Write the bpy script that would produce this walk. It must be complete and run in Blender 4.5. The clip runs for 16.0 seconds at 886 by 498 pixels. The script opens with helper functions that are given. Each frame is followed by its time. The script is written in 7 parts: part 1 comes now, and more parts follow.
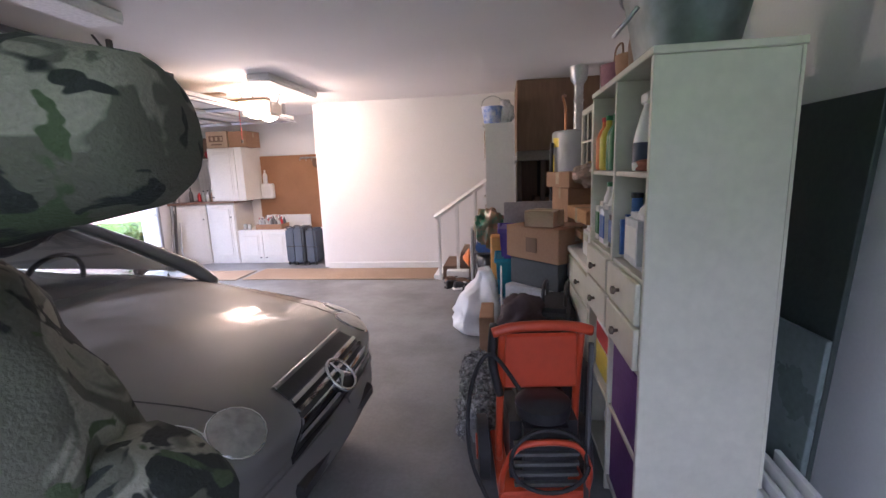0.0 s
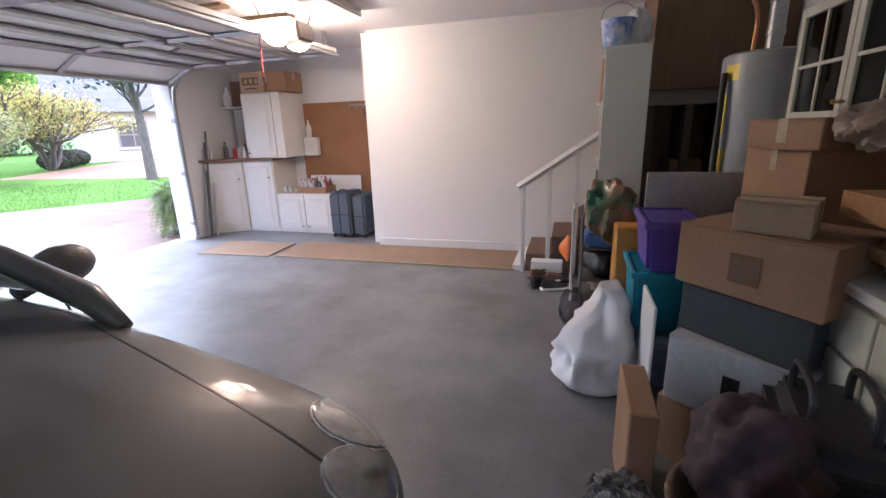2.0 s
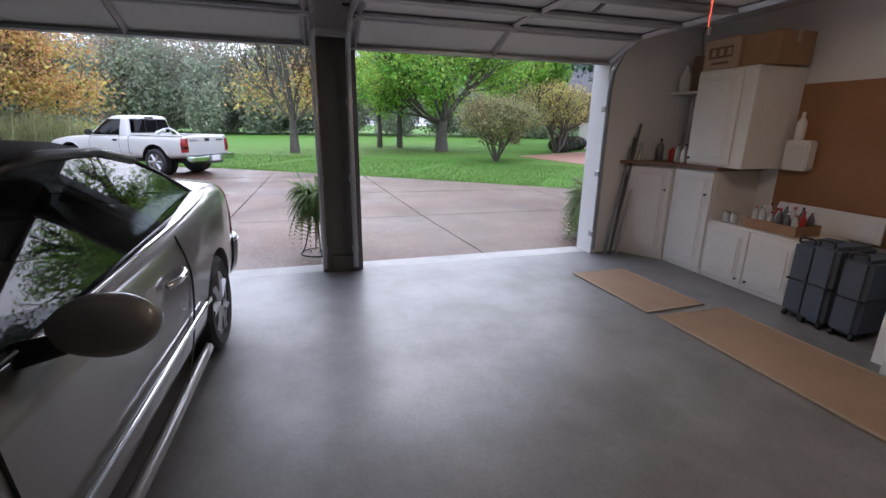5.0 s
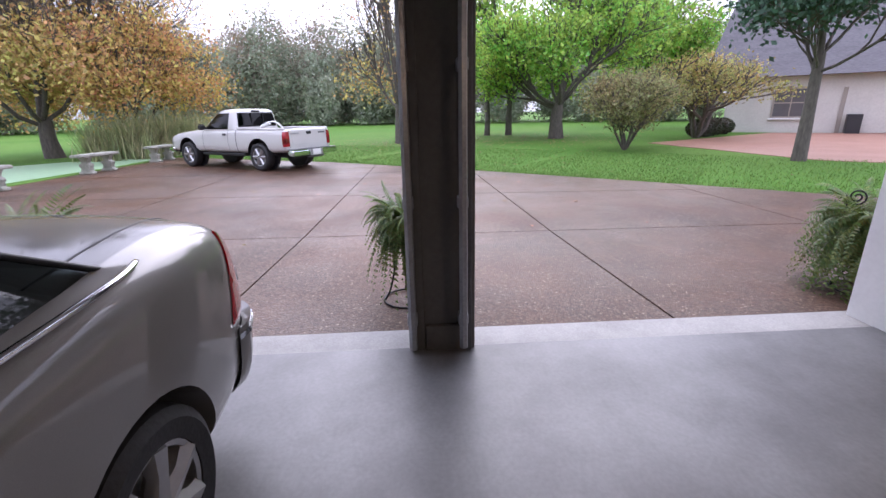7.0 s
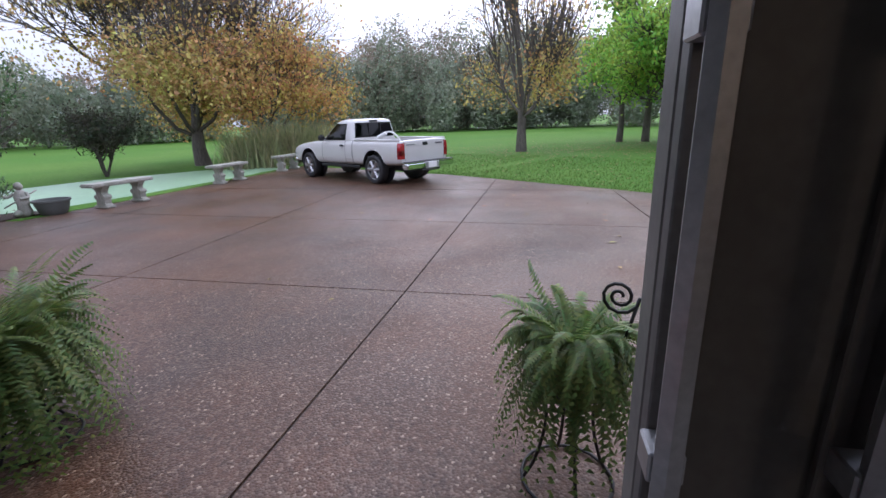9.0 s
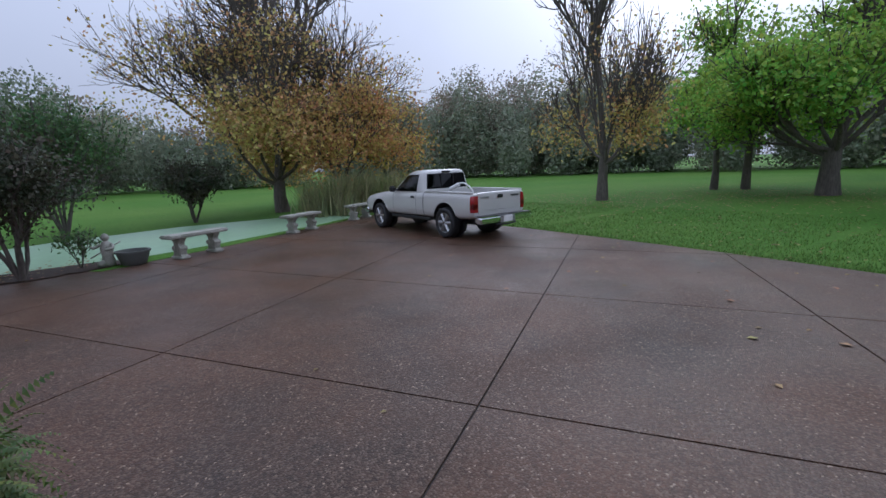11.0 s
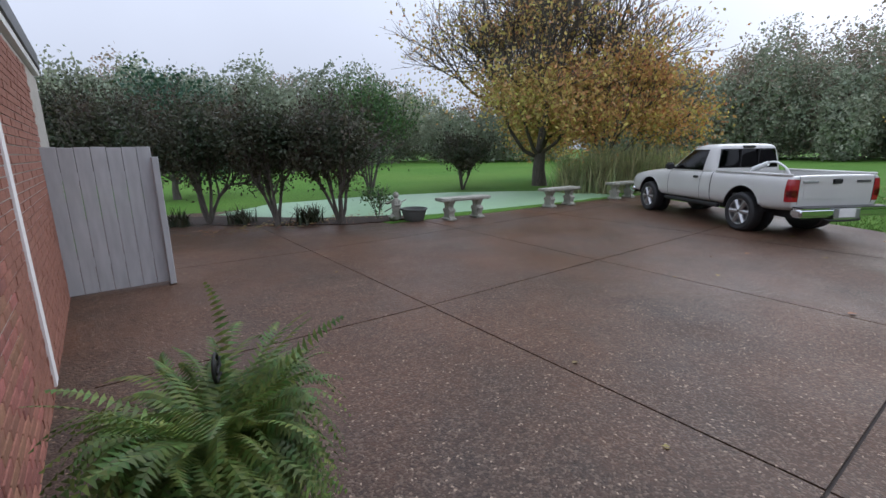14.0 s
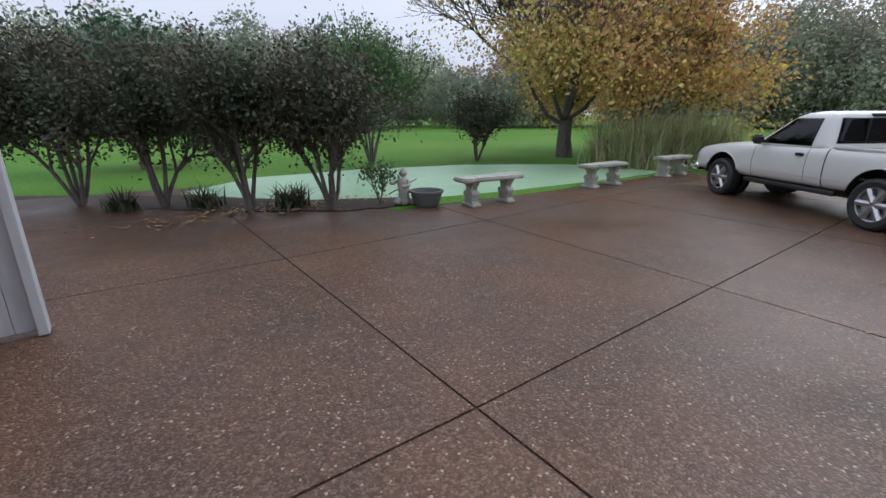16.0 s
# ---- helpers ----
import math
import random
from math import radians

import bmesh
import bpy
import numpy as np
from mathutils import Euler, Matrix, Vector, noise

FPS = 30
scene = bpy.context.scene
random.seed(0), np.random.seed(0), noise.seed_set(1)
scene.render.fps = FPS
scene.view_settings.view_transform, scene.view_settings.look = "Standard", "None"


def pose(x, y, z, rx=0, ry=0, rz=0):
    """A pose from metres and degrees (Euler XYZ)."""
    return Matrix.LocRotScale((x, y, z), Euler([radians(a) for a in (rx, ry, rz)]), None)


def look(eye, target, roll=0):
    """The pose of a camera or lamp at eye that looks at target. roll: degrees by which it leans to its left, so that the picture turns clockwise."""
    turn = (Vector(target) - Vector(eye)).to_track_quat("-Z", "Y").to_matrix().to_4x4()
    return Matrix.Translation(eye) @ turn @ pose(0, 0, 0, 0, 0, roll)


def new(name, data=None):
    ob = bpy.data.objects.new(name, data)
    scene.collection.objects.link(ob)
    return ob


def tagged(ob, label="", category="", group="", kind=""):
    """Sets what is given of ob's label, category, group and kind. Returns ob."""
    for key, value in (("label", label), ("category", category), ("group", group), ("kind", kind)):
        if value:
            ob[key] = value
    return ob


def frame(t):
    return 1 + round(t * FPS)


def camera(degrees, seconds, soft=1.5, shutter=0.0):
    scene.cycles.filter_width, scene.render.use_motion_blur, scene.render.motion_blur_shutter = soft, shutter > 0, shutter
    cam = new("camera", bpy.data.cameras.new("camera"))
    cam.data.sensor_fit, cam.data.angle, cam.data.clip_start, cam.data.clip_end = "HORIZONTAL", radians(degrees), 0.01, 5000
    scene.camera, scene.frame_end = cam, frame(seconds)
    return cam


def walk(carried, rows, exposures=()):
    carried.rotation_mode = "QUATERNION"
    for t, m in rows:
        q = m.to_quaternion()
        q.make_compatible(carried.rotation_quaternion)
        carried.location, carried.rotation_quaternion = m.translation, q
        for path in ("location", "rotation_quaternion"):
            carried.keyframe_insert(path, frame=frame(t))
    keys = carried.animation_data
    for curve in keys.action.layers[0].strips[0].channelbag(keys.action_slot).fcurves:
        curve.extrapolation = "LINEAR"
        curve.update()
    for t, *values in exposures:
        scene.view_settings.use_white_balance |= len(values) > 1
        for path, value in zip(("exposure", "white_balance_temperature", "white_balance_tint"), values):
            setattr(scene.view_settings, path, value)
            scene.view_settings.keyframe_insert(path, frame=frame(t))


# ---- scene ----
cam = camera(90.4, 16.0)
METRES, EYE, TILT, LEAN, TURN = 11.5, 1.5, 0.0, 0.0, 7.8
ROWS = [
    (0.0, 0.0, 0.0, 0.0, -0.37, -10.18, 2.05),
    (0.5, -0.0018, 0.0333, -0.0029, 0.13, -11.42, 1.01),
    (1.0, -0.0031, 0.0675, -0.0046, 2.74, -13.19, 1.24),
    (1.5, -0.0086, 0.1018, -0.0022, 8.04, -14.29, 1.59),
    (2.0, -0.0172, 0.1365, -0.0032, 8.1, -15.55, 1.77),
    (2.5, -0.0218, 0.1733, -0.0065, 8.06, -17.09, 2.83),
    (3.0, -0.0255, 0.2064, -0.0054, 8.6, -17.74, 2.72),
    (3.5, -0.0328, 0.2348, -0.0044, 20.22, -17.08, 2.68),
    (4.0, -0.0367, 0.2581, -0.0022, 40.38, -15.97, 3.14),
    (4.5, -0.0433, 0.2845, -0.0028, 56.51, -15.6, 0.62),
    (7.0, -0.2328, 0.3354, -0.0068, 78.77, -17.28, 1.01),
    (7.5, -0.2718, 0.3346, -0.0042, 82.76, -17.17, 1.48),
    (8.0, -0.3128, 0.3349, -0.0033, 83.31, -17.32, 0.79),
    (8.5, -0.3503, 0.335, 0.0001, 90.09, -17.3, 1.67),
    (9.2, -0.3939, 0.3278, 0.0035, 94.0, -16.0, 1.9),
    (9.9, -0.4405, 0.321, 0.0085, 97.0, -14.0, 2.0),
    (11.0, -0.4688, 0.3133, 0.0172, 102.49, -10.65, 2.29),
    (11.5, -0.4708, 0.3082, 0.0191, 115.37, -8.64, 2.66),
    (12.0, -0.47, 0.3058, 0.0195, 125.01, -8.0, 1.52),
    (12.5, -0.4685, 0.3043, 0.0192, 131.32, -7.88, 1.4),
    (13.0, -0.471, 0.3039, 0.0179, 133.63, -8.48, 1.03),
    (13.5, -0.4816, 0.298, 0.0128, 134.03, -9.85, 0.69),
    (14.0, -0.5031, 0.2685, 0.0062, 134.29, -12.63, 0.86),
    (14.5, -0.5289, 0.2365, 0.0014, 134.23, -14.85, 1.43),
    (15.0, -0.5552, 0.1958, 0.0025, 137.58, -15.81, 2.08),
    (15.5, -0.5867, 0.1497, 0.002, 137.41, -17.17, 1.38),
    (16.0, -0.6283, 0.1025, 0.007, 134.62, -16.98, 0.19),
]
EXPOSURES = [(0.0, 3.3, 5450, 25), (1.0, 3.15, 5450, 21), (1.5, 3.1, 5450, 21), (2.5, 2.4, 5300, 22), (3.5, 2.0, 5450, 21), (4.7, 1.15, 5700, 17), (7.0, 1.05, 5950, 25), (8.0, 0.68, 5980, 24), (8.7, 0.62, 5850, 21), (11.0, -0.38, 5580, 14), (12.0, -0.25, 5720, 13), (14.0, 0.05, 6020, 11), (16.0, 0.14, 6080, 11)]
walk(cam, [(t, pose(0, 0, EYE, TILT, LEAN, TURN) @ pose(METRES * x, METRES * y, METRES * z, 90 + pitch, roll, yaw)) for t, x, y, z, yaw, pitch, roll in ROWS], EXPOSURES)

# ---- daylight: an overcast, rainy sky ----
world = bpy.data.worlds.new("overcast_sky")
scene.world = world
world.use_nodes = True
wn, wl = world.node_tree.nodes, world.node_tree.links
wn.clear()
sky = wn.new("ShaderNodeTexSky")
sky.sky_type, sky.sun_disc = "NISHITA", False
sky.sun_elevation, sky.sun_rotation = radians(31), radians(-82)
sky.dust_density, sky.air_density, sky.ozone_density = 4.0, 1.0, 1.0
grey = wn.new("ShaderNodeHueSaturation")
grey.inputs["Saturation"].default_value = 0.25
wl.new(sky.outputs["Color"], grey.inputs["Color"])
coord = wn.new("ShaderNodeTexCoord")
cloud = wn.new("ShaderNodeTexNoise")
cloud.inputs["Scale"].default_value, cloud.inputs["Detail"].default_value = 2.2, 5.0
wl.new(coord.outputs["Generated"], cloud.inputs["Vector"])
cloud_ramp = wn.new("ShaderNodeMapRange")
cloud_ramp.inputs["To Min"].default_value, cloud_ramp.inputs["To Max"].default_value = 0.9, 1.1
wl.new(cloud.outputs["Fac"], cloud_ramp.inputs["Value"])
veil = wn.new("ShaderNodeMix")
veil.data_type = "RGBA"
veil.inputs["Factor"].default_value = 0.75
veil.inputs["B"].default_value = (8.8, 9.25, 10.6, 1)
wl.new(grey.outputs["Color"], veil.inputs["A"])
layer = wn.new("ShaderNodeVectorMath")
layer.operation = "SCALE"
wl.new(veil.outputs["Result"], layer.inputs[0])

# an overcast sky is brightest overhead
height = wn.new("ShaderNodeSeparateXYZ")
wl.new(coord.outputs["Generated"], height.inputs["Vector"])
overhead = wn.new("ShaderNodeMapRange")
overhead.inputs["To Min"].default_value, overhead.inputs["To Max"].default_value = 0.72, 1.9
wl.new(height.outputs["Z"], overhead.inputs["Value"])
dome = wn.new("ShaderNodeMath")
dome.operation = "MULTIPLY"
wl.new(cloud_ramp.outputs["Result"], dome.inputs[0])
wl.new(overhead.outputs["Result"], dome.inputs[1])
sky_out = wn.new("ShaderNodeBackground")
sky_out.inputs["Strength"].default_value = 0.1
wl.new(dome.outputs["Value"], layer.inputs["Scale"])
wl.new(layer.outputs["Vector"], sky_out.inputs["Color"])
wl.new(sky_out.outputs["Background"], wn.new("ShaderNodeOutputWorld").inputs["Surface"])

sun_data = bpy.data.lights.new("sun", "SUN")
sun_data.energy, sun_data.angle, sun_data.color = 0.9, radians(60), (1.0, 0.98, 0.95)
sun = new("sun", sun_data)
sun.matrix_basis = look((-30, 4, 18), (0, 0, 0))



# ---- lamps of the garage: the opener's two bulbs and an added fill ----
def lamp(kind, name, place, watts, colour, **more):
    data = bpy.data.lights.new(name, kind)
    data.energy, data.color = watts, colour
    for key, value in more.items():
        if key == "radius":
            data.shadow_soft_size = value
        if key == "size":
            data.shape, data.size, data.size_y = "RECTANGLE", *value
    ob = new(name, data)
    ob.matrix_basis = place
    return ob


for y in (5.17, 5.55):
    lamp("POINT", "opener_bulb", pose(-2.92, y, 2.29), 7.0, (1.0, 0.76, 0.52), radius=0.05)

# added fill lamp in an assumed, unseen window behind the walker
lamp("AREA", "window_fill", pose(0.0, -1.56, 1.5, 90, 0, 0), 0.8, (0.92, 0.96, 1.0), size=(1.5, 1.1))


# ---- tools ----
def part(name, bm, material, parent=None, label="", smooth=False, at=None):
    """One mesh object out of a bmesh, under a thing or a part."""
    mesh = bpy.data.meshes.new(name)
    bmesh.ops.recalc_face_normals(bm, faces=bm.faces)
    bm.to_mesh(mesh)
    bm.free()
    if smooth:
        mesh.shade_smooth()
        if smooth != "all":
            mesh.set_sharp_from_angle(angle=radians(40))
    mesh.materials.append(material)
    ob = new(name, mesh)
    if parent:
        ob.parent = parent
    if at:
        ob.matrix_basis = at
    if label:
        ob["label"] = label
    return ob


def thing(name, x, y, z, rz=0, label="", category="", group="", kind=""):
    """An empty at a thing's base."""
    ob = new(name)
    ob.empty_display_size = 0.1
    ob.matrix_basis = pose(x, y, z, 0, 0, rz)
    return tagged(ob, label, category, group, kind)


def block(bm, x0, y0, z0, x1, y1, z1, bevel=0.0, turn=0.0, segments=1):
    """A box between two corners, bevelled, turned about its own upright middle by degrees."""
    m = pose((x0 + x1) / 2, (y0 + y1) / 2, (z0 + z1) / 2, 0, 0, turn) @ Matrix.Diagonal((abs(x1 - x0), abs(y1 - y0), abs(z1 - z0), 1))
    made = bmesh.ops.create_cube(bm, size=1, matrix=m)
    if bevel:
        edges = list({e for v in made["verts"] for e in v.link_edges})
        bmesh.ops.bevel(bm, geom=edges, offset=bevel, segments=segments, affect="EDGES", clamp_overlap=True)
    return bm


def rod(bm, a, b, r0, r1=None, sides=10, caps=True):
    """A round bar from a to b that may taper."""
    a, b = Vector(a), Vector(b)
    way = b - a
    m = Matrix.Translation((a + b) / 2) @ way.to_track_quat("Z", "Y").to_matrix().to_4x4()
    bmesh.ops.create_cone(bm, cap_ends=caps, segments=sides, radius1=r0, radius2=r0 if r1 is None else r1, depth=way.length, matrix=m)
    return bm


def hose(bm, points, r, sides=8, ends=True):
    """A round tube along points; r is one radius, or one for each point."""
    points = [Vector(p) for p in points]
    rs = r if isinstance(r, (list, tuple)) else [r] * len(points)
    rings = []
    side = None
    for i, p in enumerate(points):
        way = (points[min(i + 1, len(points) - 1)] - points[max(i - 1, 0)]).normalized()
        if side is None:
            side = way.orthogonal().normalized()
        side = (side - way * side.dot(way)).normalized()
        up = way.cross(side)
        rings.append([bm.verts.new(p + (side * math.cos(k * math.tau / sides) + up * math.sin(k * math.tau / sides)) * rs[i]) for k in range(sides)])
    for a, b in zip(rings, rings[1:]):
        for k in range(sides):
            bm.faces.new((a[k], a[(k + 1) % sides], b[(k + 1) % sides], b[k]))
    if ends:
        bm.faces.new(rings[0][::-1])
        bm.faces.new(rings[-1])
    return bm


def curve(points, steps=6):
    """A smooth line through points."""
    pts = [Vector(p) for p in points]
    out = []
    for i in range(len(pts) - 1):
        p0, p1, p2, p3 = pts[max(i - 1, 0)], pts[i], pts[i + 1], pts[min(i + 2, len(pts) - 1)]
        for s in range(steps):
            t = s / steps
            out.append(0.5 * (2 * p1 + (p2 - p0) * t + (2 * p0 - 5 * p1 + 4 * p2 - p3) * t * t + (3 * p1 - p0 - 3 * p2 + p3) * t ** 3))
    return out + [pts[-1]]


def lathe(bm, profile, sides=24, m=None):
    """A turned body: (radius, height) from its foot up."""
    rings = []
    for r, z in profile:
        rings.append([bm.verts.new((m or Matrix()) @ Vector((max(r, 1e-4) * math.cos(k * math.tau / sides), max(r, 1e-4) * math.sin(k * math.tau / sides), z))) for k in range(sides)])
    for a, b in zip(rings, rings[1:]):
        for k in range(sides):
            bm.faces.new((a[k], a[(k + 1) % sides], b[(k + 1) % sides], b[k]))
    bm.faces.new(rings[0][::-1])
    bm.faces.new(rings[-1])
    return bm


def prism(bm, outline, z0, z1, m=None, bevel=0.0):
    """A flat outline (x, y) raised from z0 to z1."""
    m = m or Matrix()
    low = [bm.verts.new(m @ Vector((x, y, z0))) for x, y in outline]
    high = [bm.verts.new(m @ Vector((x, y, z1))) for x, y in outline]
    n = len(outline)
    faces = [bm.faces.new(low[::-1]), bm.faces.new(high)] + [bm.faces.new((low[k], low[(k + 1) % n], high[(k + 1) % n], high[k])) for k in range(n)]
    if bevel:
        bmesh.ops.bevel(bm, geom=list({e for f in faces for e in f.edges}), offset=bevel, segments=1, affect="EDGES")
    return bm


def blob(bm, x, y, z, rx, ry, rz, rough=0.15, detail=3, seed=0, freq=1.5, flat=None):
    """A soft, crumpled body; flat: the height under which it lies flat."""
    made = bmesh.ops.create_icosphere(bm, subdivisions=detail, radius=1)
    for v in made["verts"]:
        k = 1 + rough * noise.noise(v.co * freq + Vector((seed * 7.3, seed * 3.1, seed))) + rough * 0.4 * noise.noise(v.co * freq * 3 + Vector((seed, 5, 9)))
        c = v.co * k
        v.co = Vector((x + c.x * rx, y + c.y * ry, z + c.z * rz))
        if flat is not None and v.co.z < flat:
            v.co.z = flat
    return bm


def sheet(name, verts, faces, material, parent=None, smooth=False):
    """A mesh object out of arrays."""
    mesh = bpy.data.meshes.new(name)
    mesh.from_pydata(verts, [], faces)
    mesh.update()
    if smooth:
        mesh.shade_smooth()
    mesh.materials.append(material)
    ob = new(name, mesh)
    if parent:
        ob.parent = parent
    return ob


def leaves(name, centres, size, material, rng, parent=None, droop=0.0, long=1.5):
    """Pointed leaves round the centres (n, 3), each turned its own way."""
    n = len(centres)
    u = rng.normal(size=(n, 3))
    u[:, 2] -= droop
    u /= np.linalg.norm(u, axis=1)[:, None]
    w = np.cross(u, rng.normal(size=(n, 3)))
    w /= np.linalg.norm(w, axis=1)[:, None] + 1e-9
    s = (size * rng.uniform(0.6, 1.35, n))[:, None]
    c = np.asarray(centres)
    v = np.stack((c - u * s * long / 2, c + w * s * 0.45, c + u * s * long / 2, c - w * s * 0.45), 1).reshape(-1, 3)
    f = np.arange(4 * n).reshape(-1, 4)
    return sheet(name, v.tolist(), f.tolist(), material, parent)


# ---- materials ----
def paint(name, colour, rough=0.5, metal=0.0, grain=40.0, vary=0.1, blotch=2.0, stain=0.12, bump=0.05, bump_size=None, coat=0.0, second=None, emit=0.0, island=0.0, spread=0.15, wear=0.0, stretch=(1, 1, 1), translucent=0.0):
    """A surface with grain and stains at two scales; second: a colour for the stains; island: how far single pieces differ."""
    m = bpy.data.materials.new(name)
    m.use_nodes = True
    nt = m.node_tree
    n, l = nt.nodes, nt.links
    b = n["Principled BSDF"]
    co = n.new("ShaderNodeTexCoord")
    mp = n.new("ShaderNodeMapping")
    mp.inputs["Scale"].default_value = stretch
    l.new(co.outputs["Object"], mp.inputs["Vector"])
    fine = n.new("ShaderNodeTexNoise")
    fine.inputs["Scale"].default_value, fine.inputs["Detail"].default_value = grain, 4
    wide = n.new("ShaderNodeTexNoise")
    wide.inputs["Scale"].default_value, wide.inputs["Detail"].default_value, wide.inputs["Roughness"].default_value = blotch, 5, 0.62
    for t in (fine, wide):
        l.new(mp.outputs["Vector"], t.inputs["Vector"])
    ramp = n.new("ShaderNodeMapRange")
    ramp.inputs["From Min"].default_value, ramp.inputs["From Max"].default_value = 0.38, 0.68
    l.new(wide.outputs["Fac"], ramp.inputs["Value"])
    amount = n.new("ShaderNodeMath")
    amount.operation, amount.inputs[1].default_value = "MULTIPLY", stain if second is None else 1.0
    l.new(ramp.outputs["Result"], amount.inputs[0])
    mix = n.new("ShaderNodeMix")
    mix.data_type = "RGBA"
    mix.inputs["A"].default_value = (*colour, 1)
    mix.inputs["B"].default_value = (*(second or [c * 0.45 for c in colour]), 1)
    l.new(amount.outputs["Value"], mix.inputs["Factor"])
    hsv = n.new("ShaderNodeHueSaturation")
    l.new(mix.outputs["Result"], hsv.inputs["Color"])
    val = n.new("ShaderNodeMapRange")
    val.inputs["From Min"].default_value, val.inputs["From Max"].default_value = 0.3, 0.7
    val.inputs["To Min"].default_value, val.inputs["To Max"].default_value = 1 - vary, 1 + vary
    l.new(fine.outputs["Fac"], val.inputs["Value"])
    last = val.outputs["Result"]
    if island:
        if island > 0:
            rnd = n.new("ShaderNodeNewGeometry").outputs["Random Per Island"]
        else:
            rnd = n.new("ShaderNodeObjectInfo").outputs["Random"]
        tone = n.new("ShaderNodeMapRange")
        tone.inputs["To Min"].default_value, tone.inputs["To Max"].default_value = 1 - abs(island), 1 + abs(island)
        l.new(rnd, tone.inputs["Value"])
        times = n.new("ShaderNodeMath")
        times.operation = "MULTIPLY"
        l.new(last, times.inputs[0])
        l.new(tone.outputs["Result"], times.inputs[1])
        last = times.outputs["Value"]
        hue = n.new("ShaderNodeMapRange")
        hue.inputs["To Min"].default_value, hue.inputs["To Max"].default_value = 0.5 - spread * 0.12, 0.5 + spread * 0.12
        frac = n.new("ShaderNodeMath")
        frac.operation = "FRACT"
        seven = n.new("ShaderNodeMath")
        seven.operation, seven.inputs[1].default_value = "MULTIPLY", 7.31
        l.new(rnd, seven.inputs[0])
        l.new(seven.outputs["Value"], frac.inputs[0])
        l.new(frac.outputs["Value"], hue.inputs["Value"])
        l.new(hue.outputs["Result"], hsv.inputs["Hue"])
    l.new(last, hsv.inputs["Value"])
    l.new(hsv.outputs["Color"], b.inputs["Base Color"])
    rr = n.new("ShaderNodeMapRange")
    rr.inputs["To Min"].default_value, rr.inputs["To Max"].default_value = max(0.02, rough - 0.1 * (rough > 0.15)), min(1, rough + 0.1 * (rough > 0.15) + wear)
    l.new(wide.outputs["Fac"], rr.inputs["Value"])
    l.new(rr.outputs["Result"], b.inputs["Roughness"])
    b.inputs["Metallic"].default_value = metal
    b.inputs["Coat Weight"].default_value = coat
    b.inputs["Coat Roughness"].default_value = 0.06
    if bump:
        bp = n.new("ShaderNodeBump")
        bp.inputs["Strength"].default_value, bp.inputs["Distance"].default_value = min(1.0, bump * 4), 0.01
        src = fine
        if bump_size:
            src = n.new("ShaderNodeTexNoise")
            src.inputs["Scale"].default_value, src.inputs["Detail"].default_value = bump_size, 3
            l.new(mp.outputs["Vector"], src.inputs["Vector"])
        l.new(src.outputs["Fac"], bp.inputs["Height"])
        l.new(bp.outputs["Normal"], b.inputs["Normal"])
    if emit:
        b.inputs["Emission Color"].default_value = (*colour, 1)
        b.inputs["Emission Strength"].default_value = emit
    if translucent:
        tr = n.new("ShaderNodeBsdfTranslucent")
        l.new(hsv.outputs["Color"], tr.inputs["Color"])
        ms = n.new("ShaderNodeMixShader")
        ms.inputs["Fac"].default_value = translucent
        l.new(b.outputs["BSDF"], ms.inputs[1])
        l.new(tr.outputs["BSDF"], ms.inputs[2])
        l.new(ms.outputs["Shader"], n["Material Output"].inputs["Surface"])
    return m


def glass(name, colour=(0.9, 0.95, 0.95), rough=0.02, clear=0.85, ior=1.5):
    """Thin glass: clear, with the gloss of a pane."""
    m = bpy.data.materials.new(name)
    m.use_nodes = True
    n, l = m.node_tree.nodes, m.node_tree.links
    n.remove(n["Principled BSDF"])
    t, g, mx, f = n.new("ShaderNodeBsdfTransparent"), n.new("ShaderNodeBsdfGlossy"), n.new("ShaderNodeMixShader"), n.new("ShaderNodeFresnel")
    t.inputs["Color"].default_value = (*[c * clear for c in colour], 1)
    g.inputs["Roughness"].default_value = rough
    f.inputs["IOR"].default_value = ior
    l.new(f.outputs["Fac"], mx.inputs["Fac"])
    l.new(t.outputs["BSDF"], mx.inputs[1])
    l.new(g.outputs["BSDF"], mx.inputs[2])
    l.new(mx.outputs["Shader"], n["Material Output"].inputs["Surface"])
    return m


